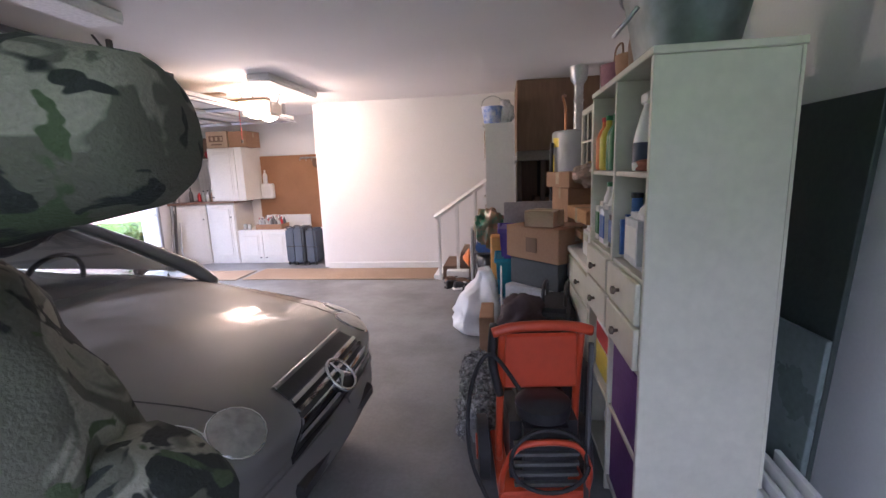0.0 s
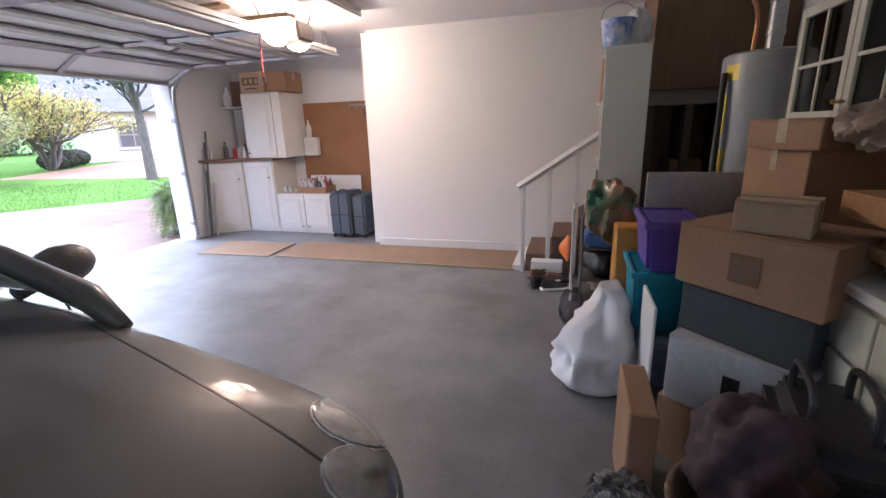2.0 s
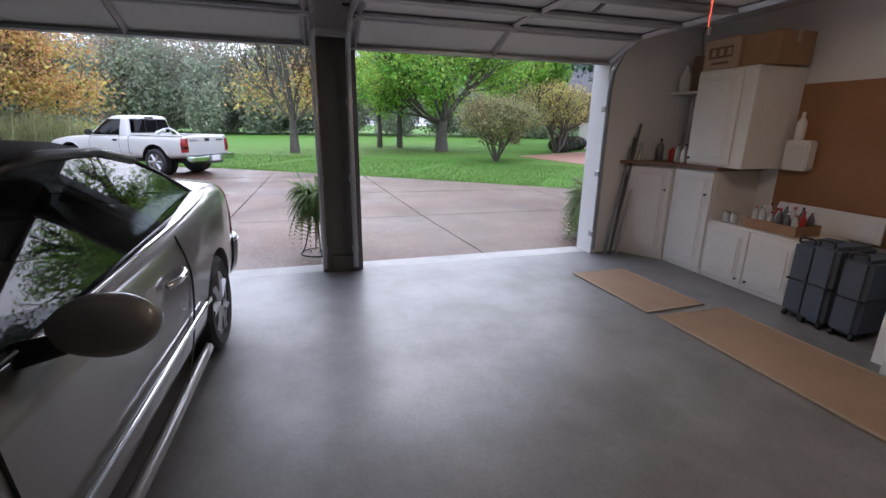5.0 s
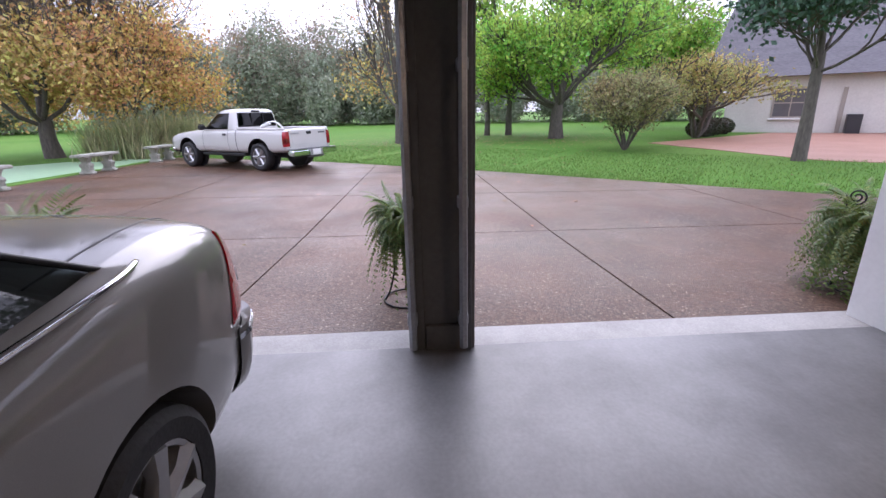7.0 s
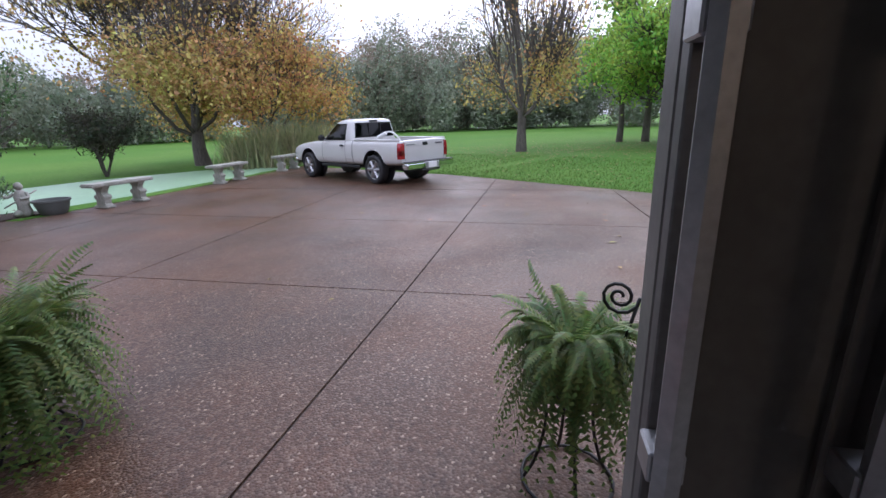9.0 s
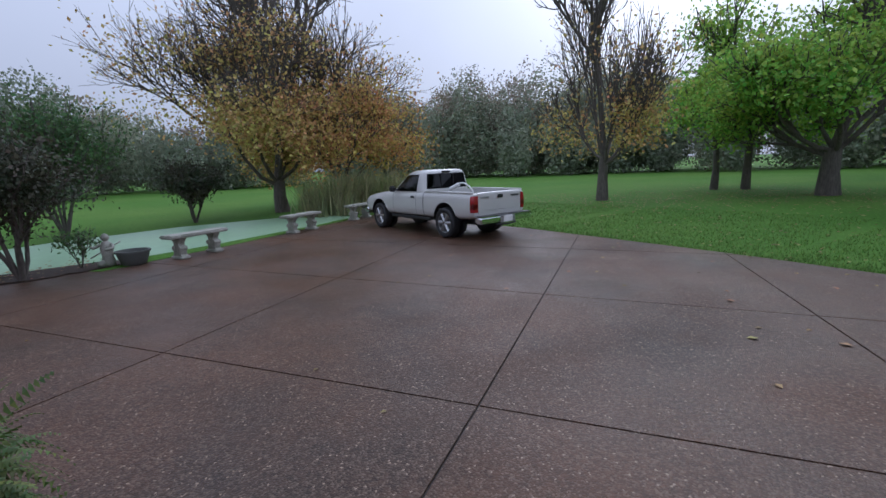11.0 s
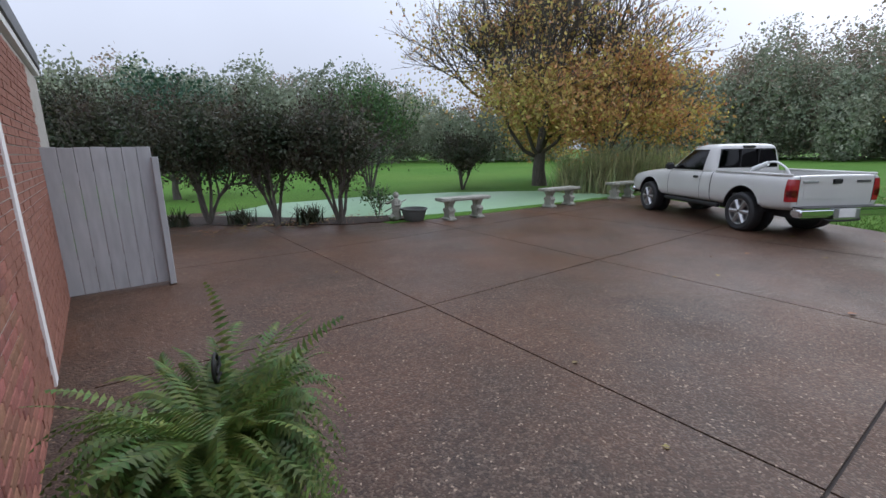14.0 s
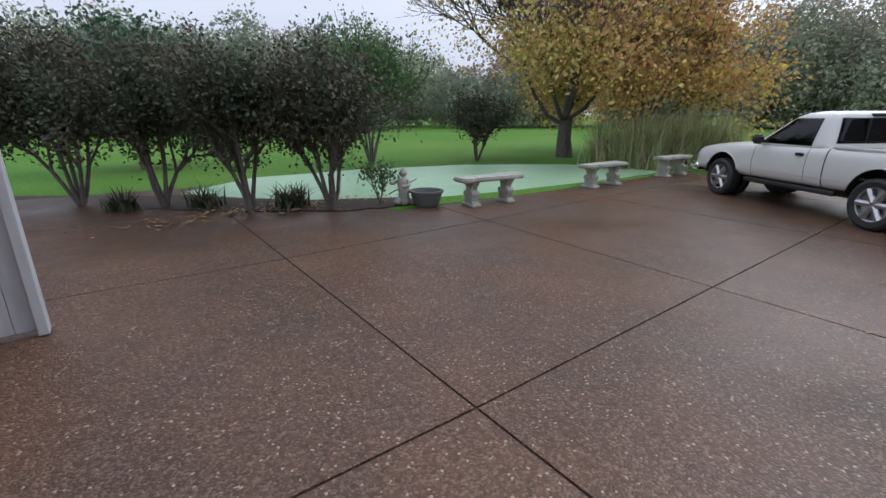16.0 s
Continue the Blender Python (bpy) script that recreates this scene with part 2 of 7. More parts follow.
M = {
    "concrete": paint("polished_concrete", (0.2, 0.2, 0.2), 0.3, grain=45, vary=0.08, blotch=1.1, second=(0.115, 0.113, 0.11), bump=0.035, bump_size=9, wear=0.22),
    "apron": paint("pale_concrete", (0.38, 0.37, 0.345), 0.6, grain=80, vary=0.12, blotch=3, stain=0.4, bump=0.06),
    "wall": paint("white_plaster", (0.78, 0.77, 0.76), 0.75, grain=70, vary=0.02, blotch=0.9, stain=0.06, bump=0.02),
    "ceiling": paint("ceiling_paint", (0.78, 0.77, 0.77), 0.9, grain=120, vary=0.03, blotch=0.8, stain=0.08, bump=0.05),
    "trim": paint("white_trim", (0.72, 0.72, 0.7), 0.45, grain=30, vary=0.03, blotch=3, stain=0.12, bump=0.01),
    "post": paint("dark_post_paint", (0.14, 0.135, 0.125), 0.5, grain=30, vary=0.08, blotch=2.5, stain=0.4, bump=0.02),
    "steel": paint("galvanised_steel", (0.42, 0.43, 0.44), 0.42, 0.85, grain=50, vary=0.1, blotch=4, stain=0.35, bump=0.01),
    "dark_steel": paint("dull_steel", (0.16, 0.16, 0.16), 0.5, 0.7, grain=50, vary=0.1, blotch=4, stain=0.3, bump=0.01),
    "door_skin": paint("white_door_skin", (0.7, 0.7, 0.68), 0.5, grain=40, vary=0.03, blotch=2, stain=0.15, bump=0.01),
    "cabinet": paint("white_cabinet", (0.76, 0.74, 0.69), 0.4, grain=30, vary=0.03, blotch=2.5, stain=0.12, bump=0.01),
    "cream": paint("cream_cabinet", (0.62, 0.6, 0.5), 0.42, grain=30, vary=0.04, blotch=2.5, stain=0.15, bump=0.01),
    "cork": paint("brown_hardboard", (0.34, 0.17, 0.08), 0.7, grain=90, vary=0.1, blotch=1.6, stain=0.3, bump=0.03),
    "plywood": paint("brown_plywood", (0.2, 0.12, 0.075), 0.7, grain=30, vary=0.12, blotch=1.5, stain=0.3, bump=0.03, stretch=(1, 1, 0.15)),
    "carton": paint("brown_cardboard", (0.36, 0.21, 0.12), 0.8, grain=60, vary=0.07, blotch=3, stain=0.25, bump=0.02),
    "carton_pale": paint("pale_cardboard", (0.5, 0.36, 0.24), 0.8, grain=60, vary=0.07, blotch=3, stain=0.2, bump=0.02),
    "wood": paint("pale_timber", (0.42, 0.27, 0.15), 0.6, grain=25, vary=0.15, blotch=3, stain=0.25, bump=0.03, stretch=(0.15, 1, 1)),
    "mat": paint("tan_woven_mat", (0.3, 0.2, 0.125), 0.95, grain=160, vary=0.2, blotch=2, stain=0.25, bump=0.2),
    "mat_edge": paint("mat_binding", (0.3, 0.24, 0.17), 0.9, grain=100, vary=0.15, bump=0.1),
    "rubber": paint("black_rubber", (0.018, 0.018, 0.019), 0.65, grain=60, vary=0.2, blotch=6, stain=0.3, bump=0.05),
    "black": paint("black_plastic", (0.02, 0.02, 0.022), 0.4, grain=60, vary=0.15, blotch=5, stain=0.2, bump=0.02),
    "chrome": paint("chrome", (0.75, 0.76, 0.78), 0.1, 1.0, grain=20, vary=0.02, blotch=4, stain=0.08, bump=0),
    "white_plastic": paint("white_plastic", (0.78, 0.78, 0.76), 0.35, grain=40, vary=0.03, blotch=4, stain=0.1, bump=0.01),
    "brick": paint("brown_red_brick", (0.3, 0.13, 0.09), 0.85, grain=60, vary=0.2, blotch=7, stain=0.4, bump=0.12, island=-0.25),
    "mortar": paint("grey_mortar", (0.42, 0.4, 0.36), 0.95, grain=120, vary=0.15, blotch=6, stain=0.2, bump=0.15),
    "soil": paint("leaf_mulch", (0.05, 0.033, 0.022), 0.9, grain=25, vary=0.4, blotch=4, stain=0.5, bump=0.3),
    "grass": paint("lawn", (0.07, 0.165, 0.024), 0.9, grain=14, vary=0.3, blotch=0.12, second=(0.105, 0.19, 0.036), bump=0.3, bump_size=40),
    "green": paint("pale_pond_weed", (0.25, 0.4, 0.24), 0.45, grain=6, vary=0.06, blotch=0.35, second=(0.3, 0.45, 0.27), bump=0.02),
    "bark": paint("dark_bark", (0.125, 0.108, 0.093), 0.9, grain=20, vary=0.3, blotch=3, stain=0.4, bump=0.3, stretch=(1, 1, 0.25)),
    "stone": paint("weathered_cast_stone", (0.4, 0.38, 0.33), 0.85, grain=50, vary=0.15, blotch=5, second=(0.22, 0.23, 0.18), bump=0.15),
}


def wet_aggregate():
    """Wet exposed aggregate: brown paste with pebbles, some pale, with damp, glossy patches."""
    m = paint("wet_exposed_aggregate", (0.088, 0.042, 0.023), 0.42, grain=26, vary=0.32, blotch=0.5, second=(0.046, 0.031, 0.023), bump=0.0)
    n, l = m.node_tree.nodes, m.node_tree.links
    b = n["Principled BSDF"]
    co = n.new("ShaderNodeNewGeometry")
    pebble = n.new("ShaderNodeTexVoronoi")
    pebble.inputs["Scale"].default_value = 75
    l.new(co.outputs["Position"], pebble.inputs["Vector"])
    tone = n.new("ShaderNodeSeparateColor")
    l.new(pebble.outputs["Color"], tone.inputs["Color"])
    pale = n.new("ShaderNodeMapRange")
    pale.inputs["From Min"].default_value, pale.inputs["From Max"].default_value = 0.55, 1.0
    pale.inputs["To Max"].default_value = 0.34
    l.new(tone.outputs["Red"], pale.inputs["Value"])
    few = n.new("ShaderNodeMath")
    few.operation, few.inputs[1].default_value = "GREATER_THAN", 0.985
    l.new(tone.outputs["Green"], few.inputs[0])
    most = n.new("ShaderNodeMath")
    most.operation = "MAXIMUM"
    l.new(pale.outputs["Result"], most.inputs[0])
    l.new(few.outputs["Value"], most.inputs[1])
    mix = n.new("ShaderNodeMix")
    mix.data_type = "RGBA"
    mix.inputs["B"].default_value = (0.31, 0.23, 0.165, 1)
    old = b.inputs["Base Color"].links[0].from_socket
    l.new(old, mix.inputs["A"])
    l.new(most.outputs["Value"], mix.inputs["Factor"])
    l.new(mix.outputs["Result"], b.inputs["Base Color"])
    bump = n.new("ShaderNodeBump")
    bump.inputs["Strength"].default_value, bump.inputs["Distance"].default_value = 0.55, 0.006
    bump.invert = True
    l.new(pebble.outputs["Distance"], bump.inputs["Height"])
    l.new(bump.outputs["Normal"], b.inputs["Normal"])
    wet = n.new("ShaderNodeTexNoise")
    wet.inputs["Scale"].default_value, wet.inputs["Detail"].default_value = 0.45, 4
    l.new(co.outputs["Position"], wet.inputs["Vector"])
    gloss = n.new("ShaderNodeMapRange")
    gloss.inputs["From Min"].default_value, gloss.inputs["From Max"].default_value = 0.35, 0.65
    gloss.inputs["To Min"].default_value, gloss.inputs["To Max"].default_value = 0.3, 0.6
    l.new(wet.outputs["Fac"], gloss.inputs["Value"])
    l.new(gloss.outputs["Result"], b.inputs["Roughness"])
    b.inputs["Specular IOR Level"].default_value = 0.3
    return m


M["aggregate"] = wet_aggregate()
M["grass"].node_tree.nodes["Principled BSDF"].inputs["Specular IOR Level"].default_value = 0.1

# ---- the garage shell ----
NORTH, EAST, SOUTH, WEST, CEILING = 6.65, 1.2, -1.6, -5.6, 2.56


def structure(name, bm, material, label, smooth=False):
    return tagged(part(name, bm, material, None, "", smooth), label, name.split("_")[0], kind="structure")


structure("floor", block(bmesh.new(), -5.66, -1.75, -0.12, 1.35, 7.85, 0.0), M["concrete"], "grey sealed concrete garage floor with a glossy worn finish")
structure("threshold", block(bmesh.new(), -5.92, 0.3, -0.14, -5.66, 6.9, -0.006, 0.006), M["apron"], "pale concrete sill strip in front of the garage doors")
structure("ceiling", block(bmesh.new(), -5.75, -1.75, CEILING, 1.35, 7.85, CEILING + 0.2), M["ceiling"], "white painted garage ceiling")
structure("wall_east", block(bmesh.new(), EAST, -1.6, 0, 1.35, 7.7, CEILING), M["wall"], "white garage wall behind the shelves")
b = bmesh.new()
block(b, -5.72, -1.75, 0, -0.8, SOUTH, CEILING)
block(b, 0.8, -1.75, 0, 1.35, SOUTH, CEILING)
block(b, -0.8, -1.75, 0, 0.8, SOUTH, 0.9)
block(b, -0.8, -1.75, 2.1, 0.8, SOUTH, CEILING)
structure("wall_south", b, M["wall"], "white back wall of the garage with an assumed window opening")
# window made up out of view, to hold the fill lamp
window = thing("added_window", 0, -1.68, 0.9, 0, "white framed window assumed in the unseen back wall of the garage", "window", kind="structure")
for q in ((-0.8, 0, 0.8, 0.06), (-0.8, 1.14, 0.8, 1.2), (-0.8, 0.06, -0.74, 1.14), (0.74, 0.06, 0.8, 1.14), (-0.03, 0.06, 0.03, 1.14)):
    part("frame", block(bmesh.new(), q[0], -0.03, q[1], q[2], 0.03, q[3], 0.004), M["trim"], window)
b = bmesh.new()
block(b, -2.77, NORTH, 0, EAST, NORTH + 0.12, CEILING)
structure("wall_north", b, M["wall"], "white painted garage side wall")
structure("wall_niche", block(bmesh.new(), -5.72, 7.7, 0, 1.35, 7.85, CEILING), M["wall"], "white back wall of the cabinet niche")
structure("wall_niche_side", block(bmesh.new(), -2.89, NORTH + 0.12, 0, -2.77, 7.7, CEILING), M["wall"], "white return wall beside the cabinets")
b = bmesh.new()
block(b, -2.77, NORTH - 0.014, 0.0, -0.95, NORTH, 0.1, 0.004)
structure("baseboard", b, M["trim"], "white baseboard along the garage wall")
b = bmesh.new()
block(b, -5.604, SOUTH, 0, -5.5, 0.6, CEILING)
block(b, -5.72, 6.5, 0, -5.6, 7.7, CEILING)
block(b, -5.72, 0.6, 2.2, -5.6, 6.5, CEILING)
structure("wall_west", b, M["wall"], "garage front wall with two wide door openings")
# cladding of the post between the doors
post = thing("door_post", -5.72, 3.61, -0.006, 0, "dark painted post between the garage doors", "post", kind="structure")
part("core", block(bmesh.new(), -0.15, -0.19, 0, 0.07, 0.14, 2.56, 0.006), M["post"], post)
for y in (-0.185, 0.125):
    part("corner_board", block(bmesh.new(), 0.068, y - 0.045, 0, 0.09, y + 0.045, 2.5, 0.004), M["post"], post)
for y in (-0.21, 0.13):
    part("track_angle", block(bmesh.new(), 0.09, y - 0.018, 0.02, 0.13, y + 0.018, 2.1, 0.003), M["dark_steel"], post)
part("foot", block(bmesh.new(), 0.07, -0.135, 0, 0.1, 0.135, 0.17, 0.004), M["post"], post)
# jamb boards
for y0, y1, x0 in ((0.558, 0.63, -5.712), (6.47, 6.54, -5.86)):
    structure("door_jamb", block(bmesh.new(), x0, y0, -0.006, -5.57, y1, 2.2, 0.004), M["trim"], "white door jamb board of the garage opening")
structure("door_header", block(bmesh.new(), -5.8, 0.63, 2.2, -5.57, 6.54, 2.26, 0.004), M["trim"], "white header board over the garage openings")

# ---- outdoors: one sheet of ground, the drive on it ----
def ground_z(x):
    return max(-0.10, -0.04 + 0.02 * (x + 5.9))


b = bmesh.new()
bmesh.ops.create_grid(b, x_segments=2, y_segments=2, size=900)
for v in b.verts:
    v.co.z = -0.125
tagged(part("ground", b, M["grass"]), "mown green lawn reaching to the woods", "lawn", kind="structure")


def clip(poly, a, b, c):
    """The part of an outline where a x + b y <= c."""
    out = []
    for (x0, y0), (x1, y1) in zip(poly, poly[1:] + poly[:1]):
        d0, d1 = a * x0 + b * y0 - c, a * x1 + b * y1 - c
        if d0 <= 0:
            out.append((x0, y0))
        if (d0 < 0) != (d1 < 0) and d0 != d1:
            t = d0 / (d0 - d1)
            out.append((x0 + (x1 - x0) * t, y0 + (y1 - y0) * t))
    return out


def half_plane(p, q):
    """Keeps what lies on the garage's side of the line from p to q."""
    a, b = q[1] - p[1], p[0] - q[0]
    c = a * p[0] + b * p[1]
    return (a, b, c) if a * -6 + b * 0 <= c else (-a, -b, -c)


DRIVE_EDGE = [(-21.3, -5.7), (-18.15, 0.65), (-14.8, 5.54), (-11.94, 9.09), (-6.5, 16)]
driveway = thing("driveway", -5.9, 0, -0.1, 0, "wet brown exposed-aggregate concrete driveway with dark joints", "driveway", kind="structure")
part("panel", prism(bmesh.new(), [(-0.02, -12), (0.2, -12), (0.2, 0.29), (-0.02, 0.29)], -0.03, 0.058), M["aggregate"], driveway)
joint = paint("joint_filler", (0.03, 0.022, 0.018), 0.8, bump=0.05)
for x0, x1 in ((-22.0, -8.9), (-8.9, -5.93)):
    poly = [(x0, -12.0), (x1, -12.0), (x1, 16.0), (x0, 16.0)]
    for p, q in zip(DRIVE_EDGE, DRIVE_EDGE[1:]):
        poly = clip(poly, *half_plane(p, q))
    bm = bmesh.new()
    bm.faces.new([bm.verts.new((x + 5.9, y, ground_z(x) + 0.1 - 0.014)) for x, y in poly])
    part("joint_bed", bm, joint, driveway)
# each joint: where it lies and how far it strays from square, a metre
ACROSS = [(-5.911, 0.0), (-8.81, 0.02), (-11.93, 0.06), (-15.3, 0.05), (-18.7, 0.0), (-22.0, 0.0)]
ALONG = [(-12.0, 0.0), (-8.5, 0.0), (-5.05, 0.0), (-1.5, -0.01), (1.88, -0.028), (5.29, 0.04), (8.75, 0.0), (12.2, 0.0), (16, 0.0)]


def joint_corner(i, j, dx, dy):
    (x0, kx), (y0, ky) = ACROSS[i], ALONG[j]
    y = y0
    for k in range(4):
        x = x0 + kx * y
        y = y0 + ky * (x + 5.9)
    return x + dx, y + dy


GAP = 0.0095
for i in range(len(ACROSS) - 1):
    for j in range(len(ALONG) - 1):
        poly = [joint_corner(i + 1, j, GAP, GAP), joint_corner(i, j, -GAP, GAP), joint_corner(i, j + 1, -GAP, -GAP), joint_corner(i + 1, j + 1, GAP, -GAP)]
        for p, q in zip(DRIVE_EDGE, DRIVE_EDGE[1:]):
            if poly:
                poly = clip(poly, *half_plane(p, q))
        if len(poly) < 3:
            continue
        bm = bmesh.new()
        prism(bm, [(x + 5.9, y) for x, y in poly], -0.05, 0.0)
        for v in bm.verts:
            v.co.z += ground_z(v.co.x - 5.9) + 0.1
        part("panel", bm, M["aggregate"], driveway)


# ---- outdoors: plants ----
M.update({
    "leaf_green": paint("green_leaves", (0.09, 0.17, 0.06), 0.6, grain=3, vary=0.1, blotch=0.4, second=(0.13, 0.2, 0.07), bump=0, island=0.35, spread=0.3, translucent=0.45),
    "leaf_lime": paint("fresh_green_leaves", (0.250, 0.475, 0.075), 0.6, grain=3, vary=0.1, blotch=0.4, second=(0.375, 0.500, 0.088), bump=0, island=0.35, spread=0.3, translucent=0.45),
    "leaf_gold": paint("golden_autumn_leaves", (0.52, 0.41, 0.14), 0.65, grain=3, vary=0.1, blotch=0.3, second=(0.53, 0.33, 0.12), bump=0, island=0.4, spread=0.4, translucent=0.45),
    "leaf_orange": paint("orange_autumn_leaves", (0.57, 0.37, 0.14), 0.65, grain=3, vary=0.1, blotch=0.35, second=(0.5, 0.36, 0.1), bump=0, island=0.35, spread=0.4, translucent=0.45),
    "leaf_dark": paint("dark_shrub_leaves", (0.05, 0.072, 0.036), 0.6, grain=3, vary=0.1, blotch=0.8, second=(0.085, 0.05, 0.034), bump=0, island=0.35, spread=0.4, translucent=0.25),
    "leaf_brown": paint("brownish_shrub_leaves", (0.325, 0.275, 0.125), 0.65, grain=3, vary=0.1, blotch=0.4, second=(0.250, 0.288, 0.112), bump=0, island=0.4, spread=0.4, translucent=0.45),
    "leaf_pine": paint("dark_pine_needles", (0.05, 0.11, 0.065), 0.6, grain=3, vary=0.1, blotch=0.4, bump=0, island=0.35, translucent=0.2),
    # the two far woods colours are paled to stand in for haze
    "leaf_wood_hazy": paint("hazed_woods_green", (0.22, 0.26, 0.19), 0.9, grain=0.3, vary=0.2, blotch=0.05, second=(0.36, 0.38, 0.26), bump=0, island=0.2, spread=0.3, translucent=0.2),
    "leaf_rust_hazy": paint("hazed_woods_rust", (0.36, 0.28, 0.22), 0.9, grain=0.3, vary=0.2, blotch=0.05, second=(0.3, 0.27, 0.19), bump=0, island=0.2, spread=0.3, translucent=0.2),
    "leaf_olive": paint("yellow_brown_leaves", (0.425, 0.350, 0.112), 0.65, grain=3, vary=0.1, blotch=0.4, second=(0.275, 0.325, 0.112), bump=0, island=0.4, spread=0.4, translucent=0.45),
    "fern": paint("fern_fronds", (0.09, 0.155, 0.034), 0.5, grain=5, vary=0.2, blotch=5, second=(0.15, 0.2, 0.045), bump=0, island=0.3, spread=0.3, translucent=0.3),
    "reed": paint("dry_reeds", (0.4, 0.37, 0.2), 0.7, grain=5, vary=0.15, blotch=2, second=(0.24, 0.3, 0.12), bump=0, island=0.35, spread=0.3, translucent=0.2),
    "blade": paint("grass_blades", (0.12, 0.225, 0.042), 0.8, grain=2, vary=0.1, blotch=0.3, second=(0.12, 0.22, 0.045), bump=0, island=0.35, spread=0.2, translucent=0.3),
    "litter": paint("fallen_leaves", (0.34, 0.24, 0.1), 0.7, grain=3, vary=0.1, blotch=1, second=(0.2, 0.1, 0.05), bump=0, island=0.4, spread=0.5),
    "fence": paint("weathered_grey_boards", (0.42, 0.43, 0.44), 0.7, grain=15, vary=0.1, blotch=2, stain=0.25, bump=0.04, stretch=(1, 1, 0.2)),
    "iron": paint("black_wrought_iron", (0.02, 0.02, 0.02), 0.5, 0.4, grain=50, vary=0.2, blotch=8, stain=0.3, bump=0.04),
})
LAWN = -0.125


def skeleton_of(rng, height, radius, fork, depth, base_r, stems=1, rise=0.25, low=0.0):
    """A tree's limbs by forking: curved pieces with their thickness, and the twig points, fitted to its height and width."""
    pieces, points = [], []

    def grow(p, way, length, r, level):
        line, w = [p], way
        for k in range(3):
            w = (w + Vector(rng.normal(0, 0.1, 3)) + Vector((0, 0, rise * 0.35))).normalized()
            p = p + w * length / 3
            line.append(p)
        pieces.append((line, r, level))
        if level >= depth - 2:
            points.extend(line[1:])
        if level == depth:
            return
        n = 3 if level < depth - 1 else 2
        spin = rng.uniform(0, math.tau)
        for k in range(n + 1):
            a = spin + k * math.tau / n
            side = w.orthogonal().normalized()
            side = (Matrix.Rotation(a, 3, w) @ side)
            tilt = rng.uniform(0.35, 0.75) if k < n else rng.uniform(0.0, 0.2)
            start = line[-1] if k % 2 == 0 or level == 0 else line[2]
            grow(start, (w * math.cos(tilt) + side * math.sin(tilt)).normalized(), length * rng.uniform(0.58, 0.85), r * (0.62 if k < n else 0.75), level + 1)

    if stems == 1:
        trunk = [Vector((0, 0, 0)), Vector((*rng.normal(0, 0.02, 2), fork * 0.5)), Vector((*rng.normal(0, 0.04, 2), fork))]
        n = 6
        for k in range(n):
            a = k * math.tau / n + rng.uniform(-0.4, 0.4)
            tilt = rng.uniform(0.5, 1.15)
            grow(trunk[-1] - Vector((0, 0, fork * rng.uniform(0, 0.2))), Vector((math.cos(a) * math.sin(tilt), math.sin(a) * math.sin(tilt), math.cos(tilt))), rng.uniform(0.8, 1.2), base_r * 0.32, 1)
        grow(trunk[-1], Vector((0, 0, 1)), 1.4, base_r * 0.6, 1)
    else:
        trunk = None
        for k in range(stems):
            a = k * math.tau / stems + rng.uniform(-0.4, 0.4)
            tilt = rng.uniform(0.2, 0.6)
            grow(Vector((0.03 * math.cos(a), 0.03 * math.sin(a), 0)), Vector((math.cos(a) * math.sin(tilt), math.sin(a) * math.sin(tilt), math.cos(tilt))), 1.3, base_r, 1)
    pts = np.array([tuple(p) for p in points])
    foot = fork if stems == 1 else 0.0
    wide = np.percentile(np.hypot(pts[:, 0], pts[:, 1]), 96)
    tall = np.percentile(pts[:, 2] - foot, 99)
    sx, sz = radius / wide, (height - foot) / tall

    def fit(p):
        return Vector((p.x * sx, p.y * sx, foot + (p.z - foot) * sz if p.z > foot or stems > 1 else p.z))

    return trunk, [([fit(p) for p in line], r, level) for line, r, level in pieces], np.array([tuple(fit(p)) for p in points])


def tree(name, x, y, height, radius, fork, base_r, leaf, depth, leaf_count, leaf_size, seed, label, category="tree", bare=None, stems=1, spread=0.35, rise=0.25, floor=0.0, thin=0.006, z=LAWN, group=""):
    """A trunk with limbs and twigs, and a crown of single leaves. bare: the share of the height over which leaves thin out; floor: where the crown ends below."""
    rng = np.random.default_rng(seed)
    top = thing(name, x, y, z, 0, label, category, group)
    trunk, pieces, pts = skeleton_of(rng, height, radius, fork, depth, base_r, stems, rise)
    bm = bmesh.new()
    if trunk:
        hose(bm, trunk, [base_r * 1.3, base_r, base_r * 0.85], 12, ends=False)
    for line, r, level in pieces:
        r = max(r, thin)
        hose(bm, line, [r, r * 0.9, r * 0.78, max(thin * 0.7, r * 0.62)], 8 if r > 0.05 else 5 if r > 0.02 else 3, ends=False)
    part("trunk", bm, M["bark"], top, smooth="all")
    n = leaf_count
    if bare:
        low_ones = pts[pts[:, 2] < height * (bare + 0.12)]
        pts = np.concatenate((pts, low_ones, low_ones, low_ones)) if len(low_ones) else pts
    c = pts[rng.integers(0, len(pts), n)] + rng.normal(0, spread, (n, 3)) * np.array((1, 1, 0.75))
    if bare:
        c = c[rng.uniform(size=n) > np.clip((c[:, 2] / height - bare) / (0.8 - bare), 0, 0.96)]
    if bare:
        out = (np.hypot(c[:, 0], c[:, 1]) > radius * 0.25) & (c[:, 2] < height * 0.5)
        c[:, 2] -= out * rng.uniform(0, 0.13 * height, len(c))
    c = c[c[:, 2] > floor + 0.12 * rng.normal(size=len(c))]
    leaves("crown", c, leaf_size, M[leaf], rng, top, droop=0.3)
    return top


